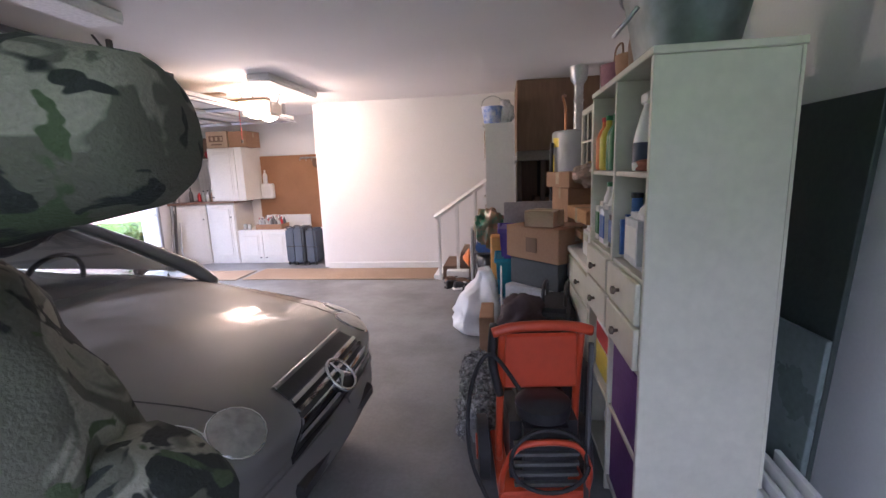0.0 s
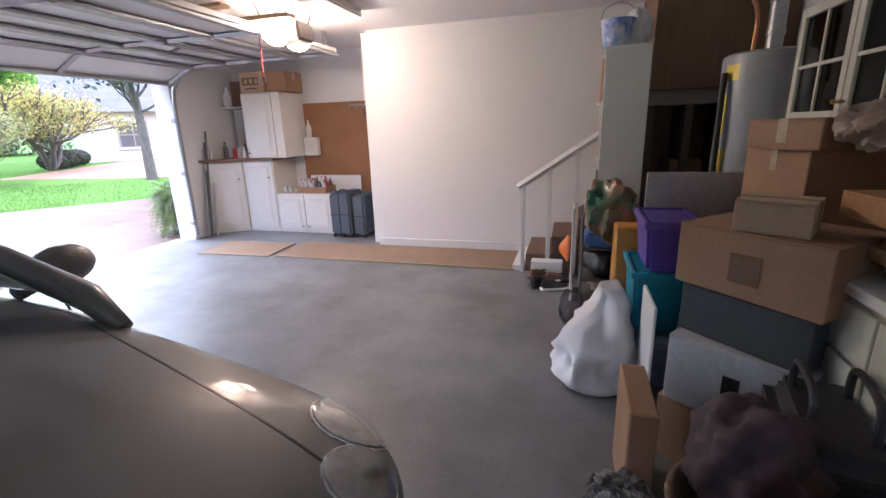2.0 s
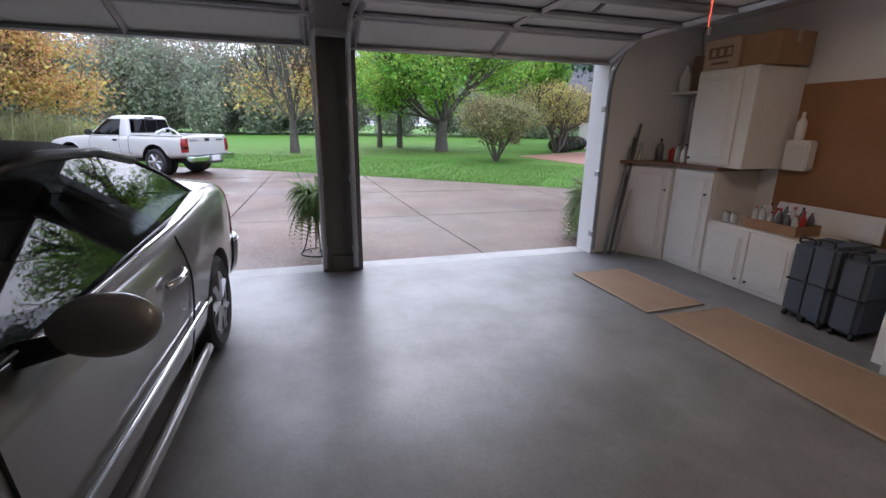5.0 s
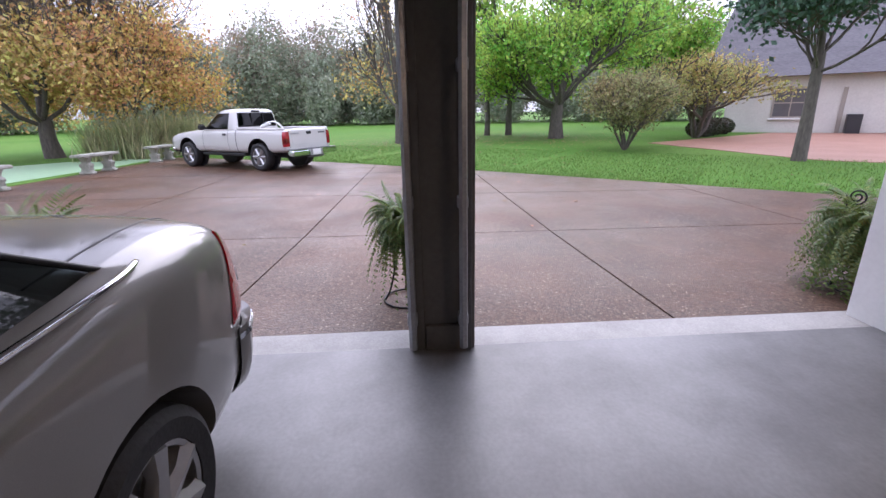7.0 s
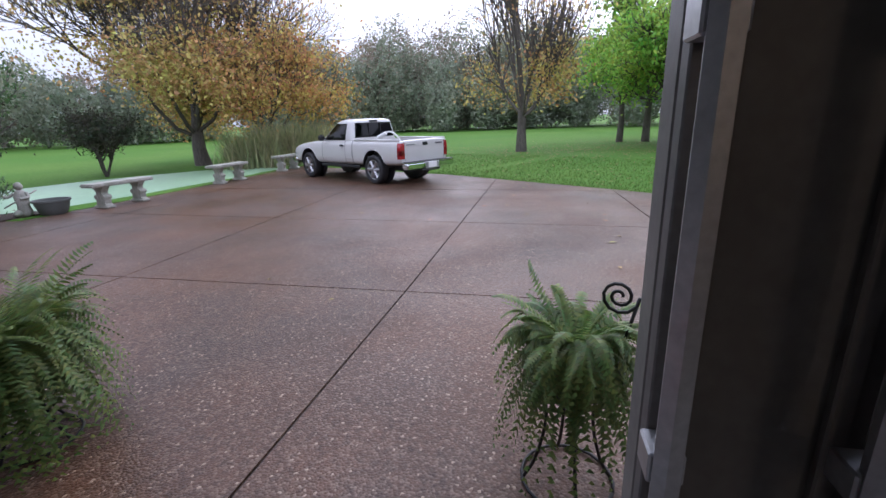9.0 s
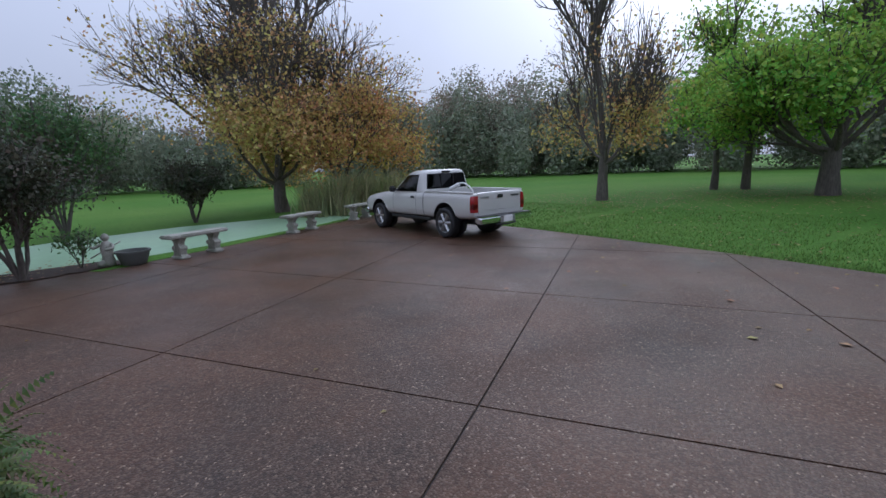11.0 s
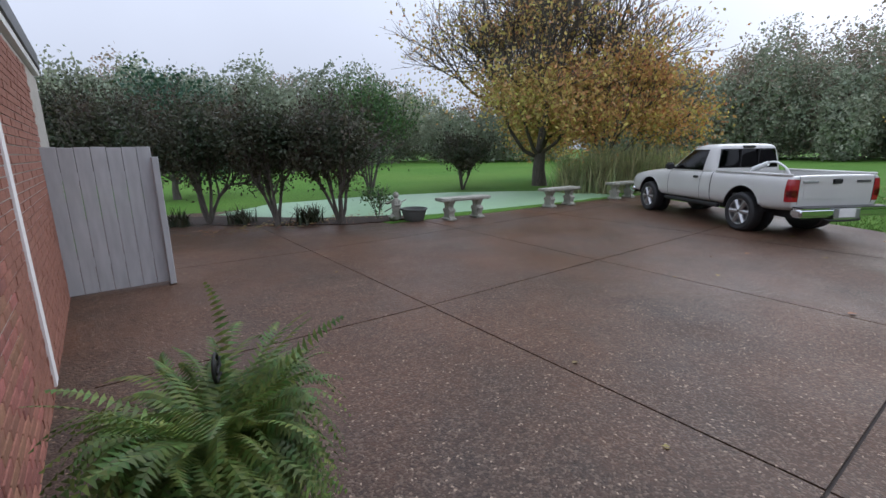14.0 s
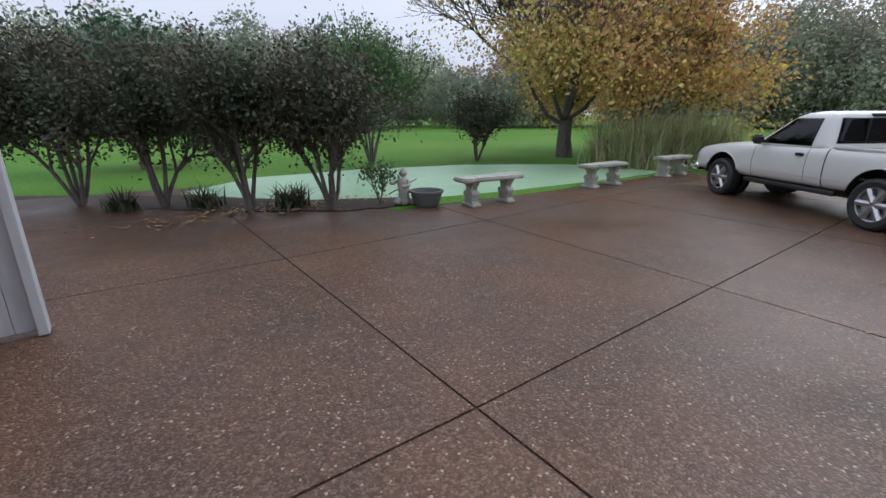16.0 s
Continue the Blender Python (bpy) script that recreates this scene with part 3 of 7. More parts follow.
tree("maple_tree", -22.4, -11.3, 11.6, 5.4, 1.5, 0.28, "leaf_gold", 6, 46000, 0.1, 3, "half-bare maple tree with golden autumn leaves below", bare=0.3, spread=0.42, thin=0.008, floor=0.95, rise=0.24)
tree("orange_maple_tree", -23.6, -8.7, 8.2, 3.3, 1.2, 0.16, "leaf_orange", 5, 22000, 0.1, 23, "smaller maple tree with orange autumn leaves beside the reeds", bare=0.55, spread=0.4, thin=0.008, floor=0.7, rise=0.2)
tree("young_maple_tree", -27.3, 2.6, 11.5, 3.3, 2.0, 0.22, "leaf_gold", 5, 6500, 0.11, 4, "slender tree with thin yellow foliage on the lawn", bare=0.25, spread=0.35, thin=0.014, floor=1.9)
tree("shade_tree", -28.6, 11.4, 9.5, 5.2, 1.9, 0.34, "leaf_lime", 5, 30000, 0.13, 5, "broad green shade tree standing on the lawn", spread=0.4, floor=1.6)
tree("thin_tree", -33.4, 8.2, 8.5, 3.2, 2.4, 0.16, "leaf_lime", 4, 8000, 0.14, 6, "thin tree with light green leaves on the lawn", spread=0.5, floor=2)
tree("thin_tree", -33.2, 9.6, 9.5, 3.6, 2.8, 0.18, "leaf_lime", 4, 9000, 0.14, 16, "thin tree with light green leaves on the lawn", spread=0.5, floor=2)
tree("back_tree", -40, 22, 13, 5.5, 3.0, 0.3, "leaf_lime", 4, 14000, 0.2, 17, "tall green tree near the neighbouring house", spread=0.7, floor=2)
tree("brown_bush", -20.4, 11.6, 2.7, 2.2, 0.35, 0.05, "leaf_brown", 4, 16000, 0.07, 7, "large rounded brownish-green bush beside the lawn", "bush", stems=8, spread=0.22)
tree("spreading_tree", -26.5, 18.3, 3.9, 3.6, 1.3, 0.12, "leaf_olive", 4, 12000, 0.09, 8, "low spreading tree with yellow-brown leaves by the house", stems=5, spread=0.25, floor=1.7)
tree("dark_tree", -15.6, 14.6, 8.2, 3.4, 2.9, 0.15, "leaf_pine", 5, 18000, 0.11, 9, "dark green tree with a slim trunk beside the drive", spread=0.3, floor=2.6)
for k, (x, y) in enumerate(((-28.0, 19.8), (-28.8, 20.6), (-29.4, 21.6), (-27.2, 19.0))):
    rng = np.random.default_rng(90 + k)
    hedge = thing("clipped_hedge", x, y, LAWN, 0, "rounded dark green clipped hedge by the house", "hedge", "clipped hedges")
    part("twigs", blob(bmesh.new(), 0, 0, 0.42, 0.62, 0.62, 0.42, 0.1, 2, k, flat=0.0), M["bark"], hedge, smooth="all")
    d = rng.normal(size=(2600, 3))
    d = d / np.linalg.norm(d, axis=1)[:, None] * np.array((0.72, 0.72, 0.5)) * rng.uniform(0.9, 1.06, (2600, 1)) + np.array((0, 0, 0.45))
    leaves("crown", d[d[:, 2] > 0], 0.06, M["leaf_dark"], rng, hedge)

# crape myrtles in the bed, and shrubs behind the green
MYRTLE = "dark-leaved multi-stemmed crape myrtle in the mulch bed"
for k, (x, y, h, r, s) in enumerate(((-9.35, -8.15, 2.6, 1.05, 4), (-10.55, -7.35, 2.75, 1.2, 5), (-8.15, -9.55, 2.85, 1.2, 5), (-6.9, -10.6, 3.0, 1.3, 5), (-5.4, -11.6, 3.2, 1.4, 5))):
    tree("crape_myrtle", x, y, h, r, 0.62, 0.045, "leaf_dark", 4, 15000, 0.05, 30 + k, MYRTLE, "shrub", stems=s, spread=0.16, floor=0.7, group="crape myrtles in the bed", z=-0.09)
tree("feathery_shrub", -14.8, -13.6, 4.2, 1.7, 0.5, 0.05, "leaf_green", 4, 9000, 0.08, 41, "tall feathery green shrub behind the pond", "shrub", stems=7, spread=0.2, floor=0.3)
tree("round_shrub", -18.8, -12.6, 2.3, 1.25, 0.5, 0.05, "leaf_dark", 4, 7000, 0.07, 42, "dark round-headed shrub behind the pond", "shrub", stems=6, spread=0.18, floor=0.7)
tree("small_shrub", -11.55, -7.35, 0.85, 0.42, 0.2, 0.012, "leaf_green", 3, 420, 0.05, 43, "sparse small green shrub in the mulch bed", "shrub", stems=5, spread=0.06, thin=0.004, z=-0.08)
tree("dark_cedar", -8.5, -17.5, 4.4, 2.2, 0.7, 0.12, "leaf_pine", 4, 9000, 0.11, 44, "dark evergreen tree behind the pond", spread=0.35, floor=0.5)


def tuft(name, x, y, z, n, length, width, material, seed, label, category, lean=0.5, spread=0.15, group=""):
    """Long arching blades out of one root."""
    rng = np.random.default_rng(seed)
    v, f = [], []
    for i in range(n):
        a, l, out = rng.uniform(0, math.tau), length * rng.uniform(0.6, 1.15), lean * rng.uniform(0.3, 1.2)
        px, py = rng.normal(0, spread), rng.normal(0, spread)
        for k in range(5):
            t = k / 4
            r, h, w = out * l * t ** 1.7, l * (t - 0.42 * out * t * t), width * (1 - t) * 0.5 + 0.001
            cx, cy = px + r * math.cos(a), py + r * math.sin(a)
            v += [(cx - w * math.sin(a), cy + w * math.cos(a), max(h, 0.0)), (cx + w * math.sin(a), cy - w * math.cos(a), max(h, 0.0))]
        o = len(v) - 10
        f += [(o + 2 * k, o + 2 * k + 1, o + 2 * k + 3, o + 2 * k + 2) for k in range(4)]
    ob = sheet(name, v, f, M[material])
    ob.matrix_basis = pose(x, y, z)
    return tagged(ob, label, category, group)


for k, (x, y, h) in enumerate(((-21.3, -7.3, 1.9), (-22.2, -6.7, 2.1), (-20.7, -8.2, 1.7), (-23.0, -5.9, 2.0), (-22.3, -7.9, 1.9))):
    tuft("reed_clump", x, y, LAWN, 620, h, 0.04, "reed", 60 + k, "clump of tall drying ornamental grass behind the bench", "grass", 0.55, 0.3, "reed clumps")
for k, (x, y) in enumerate(((-9.95, -7.95), (-10.2, -8.2), (-8.75, -9.0), (-7.5, -9.6))):
    tuft("low_plant", x, y, -0.09, 90, 0.55, 0.05, "leaf_dark", 70 + k, "low dark leafy plant in the mulch bed", "plant", 0.9, 0.12, "low plants in the bed")

# lawn blades near the drive's edge, fallen leaves
rng = np.random.default_rng(5)
n = 40000
u = rng.uniform(size=n) ** 1.6
edge = np.array(DRIVE_EDGE)
seg = rng.integers(0, len(DRIVE_EDGE) - 1, n)
t = rng.uniform(size=n)
base = edge[seg] * (1 - t[:, None]) + edge[seg + 1] * t[:, None]
way = edge[seg + 1] - edge[seg]
out = np.stack((-way[:, 1], way[:, 0]), 1) / np.linalg.norm(way, axis=1)[:, None]
g = base + out * (u * 7 + 0.02)[:, None]
a, h = rng.uniform(0, math.tau, n), rng.uniform(0.03, 0.075, n)
tip = np.stack((g[:, 0] + 0.03 * np.cos(a * 3), g[:, 1] + 0.03 * np.sin(a * 3), LAWN + h), 1)
p0 = np.stack((g[:, 0] + 0.009 * np.cos(a), g[:, 1] + 0.009 * np.sin(a), np.full(n, LAWN)), 1)
p1 = np.stack((g[:, 0] - 0.009 * np.cos(a), g[:, 1] - 0.009 * np.sin(a), np.full(n, LAWN)), 1)
tagged(sheet("grass_blades", np.stack((p0, p1, tip), 1).reshape(-1, 3).tolist(), np.arange(3 * n).reshape(-1, 3).tolist(), M["blade"]), "short green lawn grass along the driveway edge", "grass", kind="stuff")


def litter(name, x, y, z, sx, sy, n, size, seed, label):
    rng = np.random.default_rng(seed)
    c = np.stack((x + rng.normal(0, sx, n), y + rng.normal(0, sy, n)), 1)
    a, s = rng.uniform(0, math.tau, n), size * rng.uniform(0.5, 1.3, n)
    v = []
    for (cx, cy), an, sz in zip(c, a, s):
        for k, r in enumerate((0.6, 0.45, 0.6, 0.4)):
            v.append((cx + sz * r * math.cos(an + k * math.pi / 2), cy + sz * r * math.sin(an + k * math.pi / 2), z + (0.004, 0.012, 0.005, 0.016)[k]))
    return tagged(sheet(name, v, np.arange(4 * n).reshape(-1, 4).tolist(), M["litter"]), label, "leaves", kind="stuff")


litter("fallen_leaves", -27.3, 3.2, LAWN + 0.02, 3.2, 3.0, 900, 0.1, 11, "yellow fallen leaves on the grass under the tree")
litter("fallen_leaves", -29, 10, LAWN + 0.02, 4, 3.0, 900, 0.1, 12, "brown fallen leaves on the grass under the trees")
litter("fallen_leaves", -17, 5.5, LAWN + 0.03, 2.5, 2.5, 160, 0.08, 13, "scattered yellow leaves on the lawn")
litter("fallen_leaves", -9.6, -8.0, -0.06, 1.3, 0.35, 420, 0.07, 14, "brown leaf litter on the mulch bed")
litter("fallen_leaves", -9.5, 3.0, -0.098, 2.6, 4.0, 26, 0.06, 15, "few fallen leaves lying on the wet drive")

# the woods round the lawn, distance haze mixed into their leaf colours
def woods(name, material, count, seed, near, far, tall, label):
    rng = np.random.default_rng(seed)
    c = []
    for k in range(count):
        yaw = radians(rng.uniform(38, 205))
        d = rng.uniform(near, far)
        if yaw > radians(150):
            d *= 0.8
        x, y, h = -6 - d * math.sin(yaw), d * math.cos(yaw), tall * rng.uniform(0.65, 1.1) * (0.78 if yaw > radians(132) else 1.0)
        w = h * rng.uniform(0.24, 0.36)
        m = 3000
        p = rng.normal(size=(m, 3))
        p /= np.linalg.norm(p, axis=1)[:, None]
        p *= rng.uniform(0.2, 1, (m, 1)) ** 0.4
        p *= np.array([1 + 0.4 * noise.noise(Vector(q * 2.3) + Vector((k, seed, 0))) for q in p])[:, None]
        c.append(p * np.array((w, w, h * 0.52)) + np.array((x, y, h * 0.5)))
    c = np.concatenate(c)
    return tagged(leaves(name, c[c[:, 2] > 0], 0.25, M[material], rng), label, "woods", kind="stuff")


woods("far_woods", "leaf_wood_hazy", 160, 21, 62, 80, 14, "green line of woods beyond the lawn, coloured pale as by haze")
woods("far_woods", "leaf_rust_hazy", 60, 22, 66, 84, 15, "rust-brown autumn trees in the line of woods")
woods("far_woods", "leaf_wood_hazy", 30, 23, 58, 66, 9, "lighter green trees at the edge of the woods")

# ---- outdoors: bed, pond, benches ----
def plate(name, outline, z0, z1, material, label, category):
    rng = random.Random(3)
    pts = []
    for (x0, y0), (x1, y1) in zip(outline, outline[1:] + outline[:1]):
        for k in range(6):
            t = k / 6
            pts.append((x0 + (x1 - x0) * t + rng.uniform(-0.05, 0.05), y0 + (y1 - y0) * t + rng.uniform(-0.05, 0.05)))
    return tagged(part(name, prism(bmesh.new(), pts, z0, z1), material), label, category, kind="structure")


plate("mulch_bed", [(-3, -12.6), (-6.2, -10.5), (-8.0, -9.35), (-9.3, -8.15), (-10.6, -7.2), (-11.7, -6.85), (-12.3, -6.9), (-12.3, -7.5), (-10.5, -8.6), (-8.5, -10.8), (-5, -13.5)], -0.14, -0.072, M["soil"], "dark mulch bed strewn with leaves along the drive", "bed")
plate("pond", [(-8.6, -11.2), (-10.2, -8.6), (-12.3, -7.35), (-15, -6.75), (-18, -6.45), (-20.6, -6.35), (-21, -7.6), (-20.2, -9.4), (-17.5, -11.6), (-14, -12.7), (-10.6, -12.8)], -0.14, -0.085, M["green"], "pale green weed-covered pond beside the drive", "pond")
plate("lawn_strip", [(-11, -12), (-11.5, -6.6), (-13.0, -6.45), (-17, -6.2), (-22, -5.9), (-24, -12)], -0.14, -0.092, M["grass"], "green grass verge round the pond", "grass")


def bench(x, y, rz):
    top = thing("stone_bench", x, y, ground_z(x), rz, "weathered cast-stone garden bench on two scrolled legs", "bench", "benches along the drive")
    part("seat", block(bmesh.new(), -0.72, -0.21, 0.47, 0.72, 0.21, 0.55, 0.025, segments=2), M["stone"], top, smooth=True)
    outline = curve([(-0.17, 0), (0.17, 0), (0.175, 0.07), (0.11, 0.1), (0.14, 0.2), (0.1, 0.28), (0.07, 0.33), (0.13, 0.42), (0.17, 0.47)], 3)
    outline = [(p.x, p.y) for p in outline] + [(-p.x, p.y) for p in reversed(outline) if p.y > 0.01]
    for s in (-0.42, 0.42):
        bm = bmesh.new()
        prism(bm, outline, -0.075, 0.075, pose(s, 0, 0, 90, 0, 90), 0.012)
        rod(bm, (s - 0.085, -0.1, 0.24), (s + 0.085, -0.1, 0.24), 0.055)
        rod(bm, (s - 0.085, 0.1, 0.24), (s + 0.085, 0.1, 0.24), 0.055)
        block(bm, s - 0.1, -0.2, 0, s + 0.1, 0.2, 0.06, 0.012)
        part("leg", bm, M["stone"], top, smooth=True)


for x, y, rz in ((-13.25, -6.05, 174), (-16.95, -5.98, 176), (-20.15, -5.85, 178)):
    bench(x, y, rz)

bm = bmesh.new()
lathe(bm, [(0.11, 0.0), (0.12, 0.08), (0.1, 0.2), (0.12, 0.38), (0.075, 0.5), (0.04, 0.53)], 16)
blob(bm, 0, 0, 0.6, 0.075, 0.08, 0.085, 0.05, 2, 1)
hose(bm, curve([(0.1, 0, 0.46), (0.18, 0.07, 0.4), (0.24, 0.1, 0.42)]), 0.03)
hose(bm, curve([(-0.1, 0, 0.46), (-0.16, 0.09, 0.38), (-0.05, 0.16, 0.36)]), 0.03)
blob(bm, 0.06, 0.1, 0.07, 0.08, 0.16, 0.07, 0.1, 2, 2)
rod(bm, (-0.27, -0.02, 0.5), (0.24, 0.16, 0.2), 0.014)
statue = tagged(part("garden_statue", bm, M["stone"], smooth="all", at=pose(-11.85, -6.95, -0.074, 0, 0, -60)), "weathered stone garden statue beside a pot", "statue")
pot = thing("garden_pot", -12.15, -6.62, ground_z(-12), 0, "wide dark stone pot beside the garden statue", "pot")
part("bowl", lathe(bmesh.new(), [(0.2, 0), (0.24, 0.05), (0.29, 0.2), (0.3, 0.26), (0.33, 0.27), (0.33, 0.31), (0.29, 0.31), (0.27, 0.22), (0.05, 0.2)], 28), paint("dark_pot", (0.1, 0.105, 0.095), 0.7, bump=0.1), pot, smooth=True)

# ---- outdoors: ferns on iron stands ----
def fern(x, y, z, seed, label, big=1.0, stand=0.4):
    rng = np.random.default_rng(seed)
    top = thing("potted_fern", x, y, z, seed * 70 + (110 if seed == 2 else 0), label, "fern", "ferns at the garage doors")
    bm = bmesh.new()
    for k in range(4):
        a = k * math.tau / 4 + 0.5
        c, s = math.cos(a), math.sin(a)
        hose(bm, curve([(0.2 * c, 0.2 * s, 0), (0.14 * c, 0.14 * s, 0.12), (0.1 * c, 0.1 * s, stand * 0.6), (0.15 * c, 0.15 * s, stand)]), 0.008, 6)
    for r, h in ((0.2, 0.01), (0.15, stand)):
        hose(bm, [(r * math.cos(k * math.tau / 20), r * math.sin(k * math.tau / 20), h) for k in range(21)], 0.008, 6)
    hose(bm, [(0.16 + (0.012 + 0.008 * k / 3) * math.cos(k * 0.55), 0, stand + 0.34 + (0.012 + 0.008 * k / 3) * math.sin(k * 0.55)) for k in range(24)], 0.007, 6)
    hose(bm, [(0.15, 0, stand), (0.2, 0, stand + 0.2), (0.23, 0, stand + 0.34)], 0.007, 6)
    part("stand", bm, M["iron"], top, smooth="all")
    part("pot", lathe(bmesh.new(), [(0.1, stand - 0.12), (0.15, stand + 0.1), (0.16, stand + 0.1), (0.14, stand + 0.06), (0.02, stand + 0.05)], 16), M["black"], top, smooth=True)
    v, f = [], []
    for i in range(int(640 * big)):
        a, l = rng.uniform(0, math.tau), rng.uniform(0.35, 0.62) * big
        lift, drop, roll = rng.uniform(0.1, 1.35), rng.uniform(0.5, 1.9), rng.uniform(-0.8, 0.8)
        swerve = rng.uniform(-0.5, 0.5)
        spine = []
        for k in range(23):
            t = k / 22
            r = l * t * (1 - 0.25 * t)
            spine.append(Vector((r * math.cos(a + swerve * t), r * math.sin(a + swerve * t), stand + 0.07 + l * (lift * t - drop * 1.05 * t * t))))
        for k in range(1, 22):
            way = (spine[k + 1] - spine[k - 1]).normalized()
            side = Vector((-math.sin(a), math.cos(a), roll)).normalized()
            w = 0.036 * big * math.sin(math.pi * (0.12 + 0.86 * k / 22)) + 0.005
            for sgn in (-1, 1):
                p = spine[k]
                e = p + side * sgn * w + way * w * 0.3 + Vector((0, 0, -0.25 * w))
                o = len(v)
                v += [tuple(p - way * 0.008), tuple(e), tuple(p + way * 0.011)]
                f.append((o, o + 1, o + 2))
    sheet("fronds", v, f, M["fern"], top)
    return top


fern(-6.55, 3.35, ground_z(-6.55), 1, "green potted fern on a scrolled iron stand beside the post", 0.75, 0.58)
fern(-6.36, 0.6, ground_z(-6.36), 2, "large bushy potted fern on an iron stand by the wall", 1.12, 0.46)
fern(-6.35, 7.08, ground_z(-6.35), 3, "green potted fern on an iron stand beside the door jamb", 1.15, 0.42)

# ---- outdoors: fence, brick corner, lantern ----
fence = thing("board_fence", -5.7, -4.2, -0.05, 0, "grey-white board fence panel standing out from the house", "fence")
for k in range(7):
    part("board", block(bmesh.new(), -1.01 + k * 0.145, -0.04, 0.03, -0.87 + k * 0.145, -0.015, 1.72 - 0.004 * (k % 3), 0.004), M["fence"], fence)
for z in (0.35, 1.35):
    part("rail", block(bmesh.new(), -1.0, -0.08, z, 0.0, -0.041, z + 0.09, 0.004), M["fence"], fence)
part("post", block(bmesh.new(), -1.07, -0.1, 0, -1.0, 0.06, 1.6, 0.006), M["fence"], fence)

brick_wall = thing("wall_brick", -5.605, 0.555, -0.1, 0, "red-brown brick corner of the house wall with mortar joints", "wall", kind="structure")
part("mortar_core", block(bmesh.new(), -0.092, -1.6, 0.0, -0.008, -0.008, 2.68), M["mortar"], brick_wall)
one = bmesh.new()
block(one, -0.1, -0.1, -0.0285, 0.0, 0.1, 0.0285, 0.004)
first = part("brick", one, M["brick"], brick_wall)
first.matrix_basis = pose(0, -0.1, 0.035)
for row in range(39):
    for k in range(7):
        if row == 0 and k == 0:
            continue
        ob = new("brick", first.data)
        ob.parent = brick_wall
        ob.matrix_basis = pose(random.uniform(-0.003, 0.002) , -0.1 - k * 0.211 - (0.105 if row % 2 else 0), 0.035 + row * 0.0675)
half_mesh = bmesh.new()
block(half_mesh, -0.1, -0.048, -0.0285, 0.0, 0.0, 0.0285, 0.004)
half = part("brick", half_mesh, M["brick"], brick_wall)
half.matrix_basis = pose(0, 0.0, 0.1025)
for row in range(3, 39, 2):
    ob = new("brick", half.data)
    ob.parent = brick_wall
    ob.matrix_basis = pose(0, 0.0, 0.035 + row * 0.0675)
v, f = [], []
for row in range(39):
    for k in range(7, 24):
        y, z, x = -0.1 - k * 0.211 - (0.105 if row % 2 else 0), 0.035 + row * 0.0675, random.uniform(-0.003, 0.002)
        o = len(v)
        v += [(x - 0.1, y - 0.1, z - 0.0285), (x - 0.1, y + 0.1, z - 0.0285), (x - 0.1, y + 0.1, z + 0.0285), (x - 0.1, y - 0.1, z + 0.0285),
              (-0.05, y - 0.1, z - 0.0285), (-0.05, y + 0.1, z - 0.0285), (-0.05, y + 0.1, z + 0.0285), (-0.05, y - 0.1, z + 0.0285)]
        f += [(o, o + 3, o + 2, o + 1), (o, o + 1, o + 5, o + 4), (o + 1, o + 2, o + 6, o + 5), (o + 2, o + 3, o + 7, o + 6), (o + 3, o, o + 4, o + 7)]
far_bricks = sheet("far_bricks", v, f, M["brick"], brick_wall)
structure("wall_side", block(bmesh.new(), -5.697, -6.0, -0.1, -5.613, -1.046, 2.58), M["mortar"], "red-brown brick house wall beside the garage")
structure("soffit", block(bmesh.new(), -5.74, -6.0, 2.62, -5.6, 16, 2.7), M["trim"], "white soffit board under the eaves")
structure("roof_edge", block(bmesh.new(), -5.76, -6.0, 2.7, -5.6, 16, 2.9, 0.01), M["dark_steel"], "dark gutter and roof edge over the garage front")
structure("wall_front", block(bmesh.new(), -5.83, 6.56, -0.1, -5.73, 16, 2.6), M["brick"], "brick house wall beyond the garage doors")

lantern = thing("wall_lantern", -5.865, 0.45, 1.9, 0, "black metal wall lantern with clear glass and a round bulb", "lantern")
metal = paint("bronze_black_metal", (0.05, 0.048, 0.05), 0.45, 0.6, grain=60, vary=0.1, blotch=6, stain=0.2, bump=0.02)
part("finial", lathe(bmesh.new(), [(0.0, 0.0), (0.018, 0.015), (0.012, 0.04), (0.035, 0.07), (0.045, 0.1), (0.03, 0.11), (0.06, 0.14)], 12), metal, lantern, smooth=True)
part("roof", lathe(bmesh.new(), [(0.115, 0.315), (0.12, 0.325), (0.1, 0.355), (0.06, 0.39), (0.03, 0.405), (0.012, 0.415), (0.02, 0.43), (0.008, 0.455)], 12), metal, lantern, smooth=True)
for k in range(4):
    a = math.pi / 4 + k * math.pi / 2
    c, s = math.cos(a), math.sin(a)
    part("bar", hose(bmesh.new(), curve([(0.07 * c, 0.07 * s, 0.13), (0.078 * c, 0.078 * s, 0.2), (0.1 * c, 0.1 * s, 0.27), (0.125 * c, 0.125 * s, 0.325)]), 0.009, 6), metal, lantern, smooth="all")
part("pane", lathe(bmesh.new(), [(0.062, 0.135), (0.07, 0.2), (0.09, 0.27), (0.11, 0.315)], 4, pose(0, 0, 0, 0, 0, 45)), glass("lantern_glass", (0.97, 0.98, 0.98), 0.02, 0.97, 1.08), lantern)
part("bulb", lathe(bmesh.new(), [(0.02, 0.16), (0.045, 0.19), (0.052, 0.215), (0.04, 0.245), (0.01, 0.262)], 16), glass("bulb_glass", (0.95, 0.95, 0.93), 0.1, 0.88, 1.1), lantern, smooth=True)
part("socket", lathe(bmesh.new(), [(0.022, 0.135), (0.022, 0.165)], 12), M["trim"], lantern)
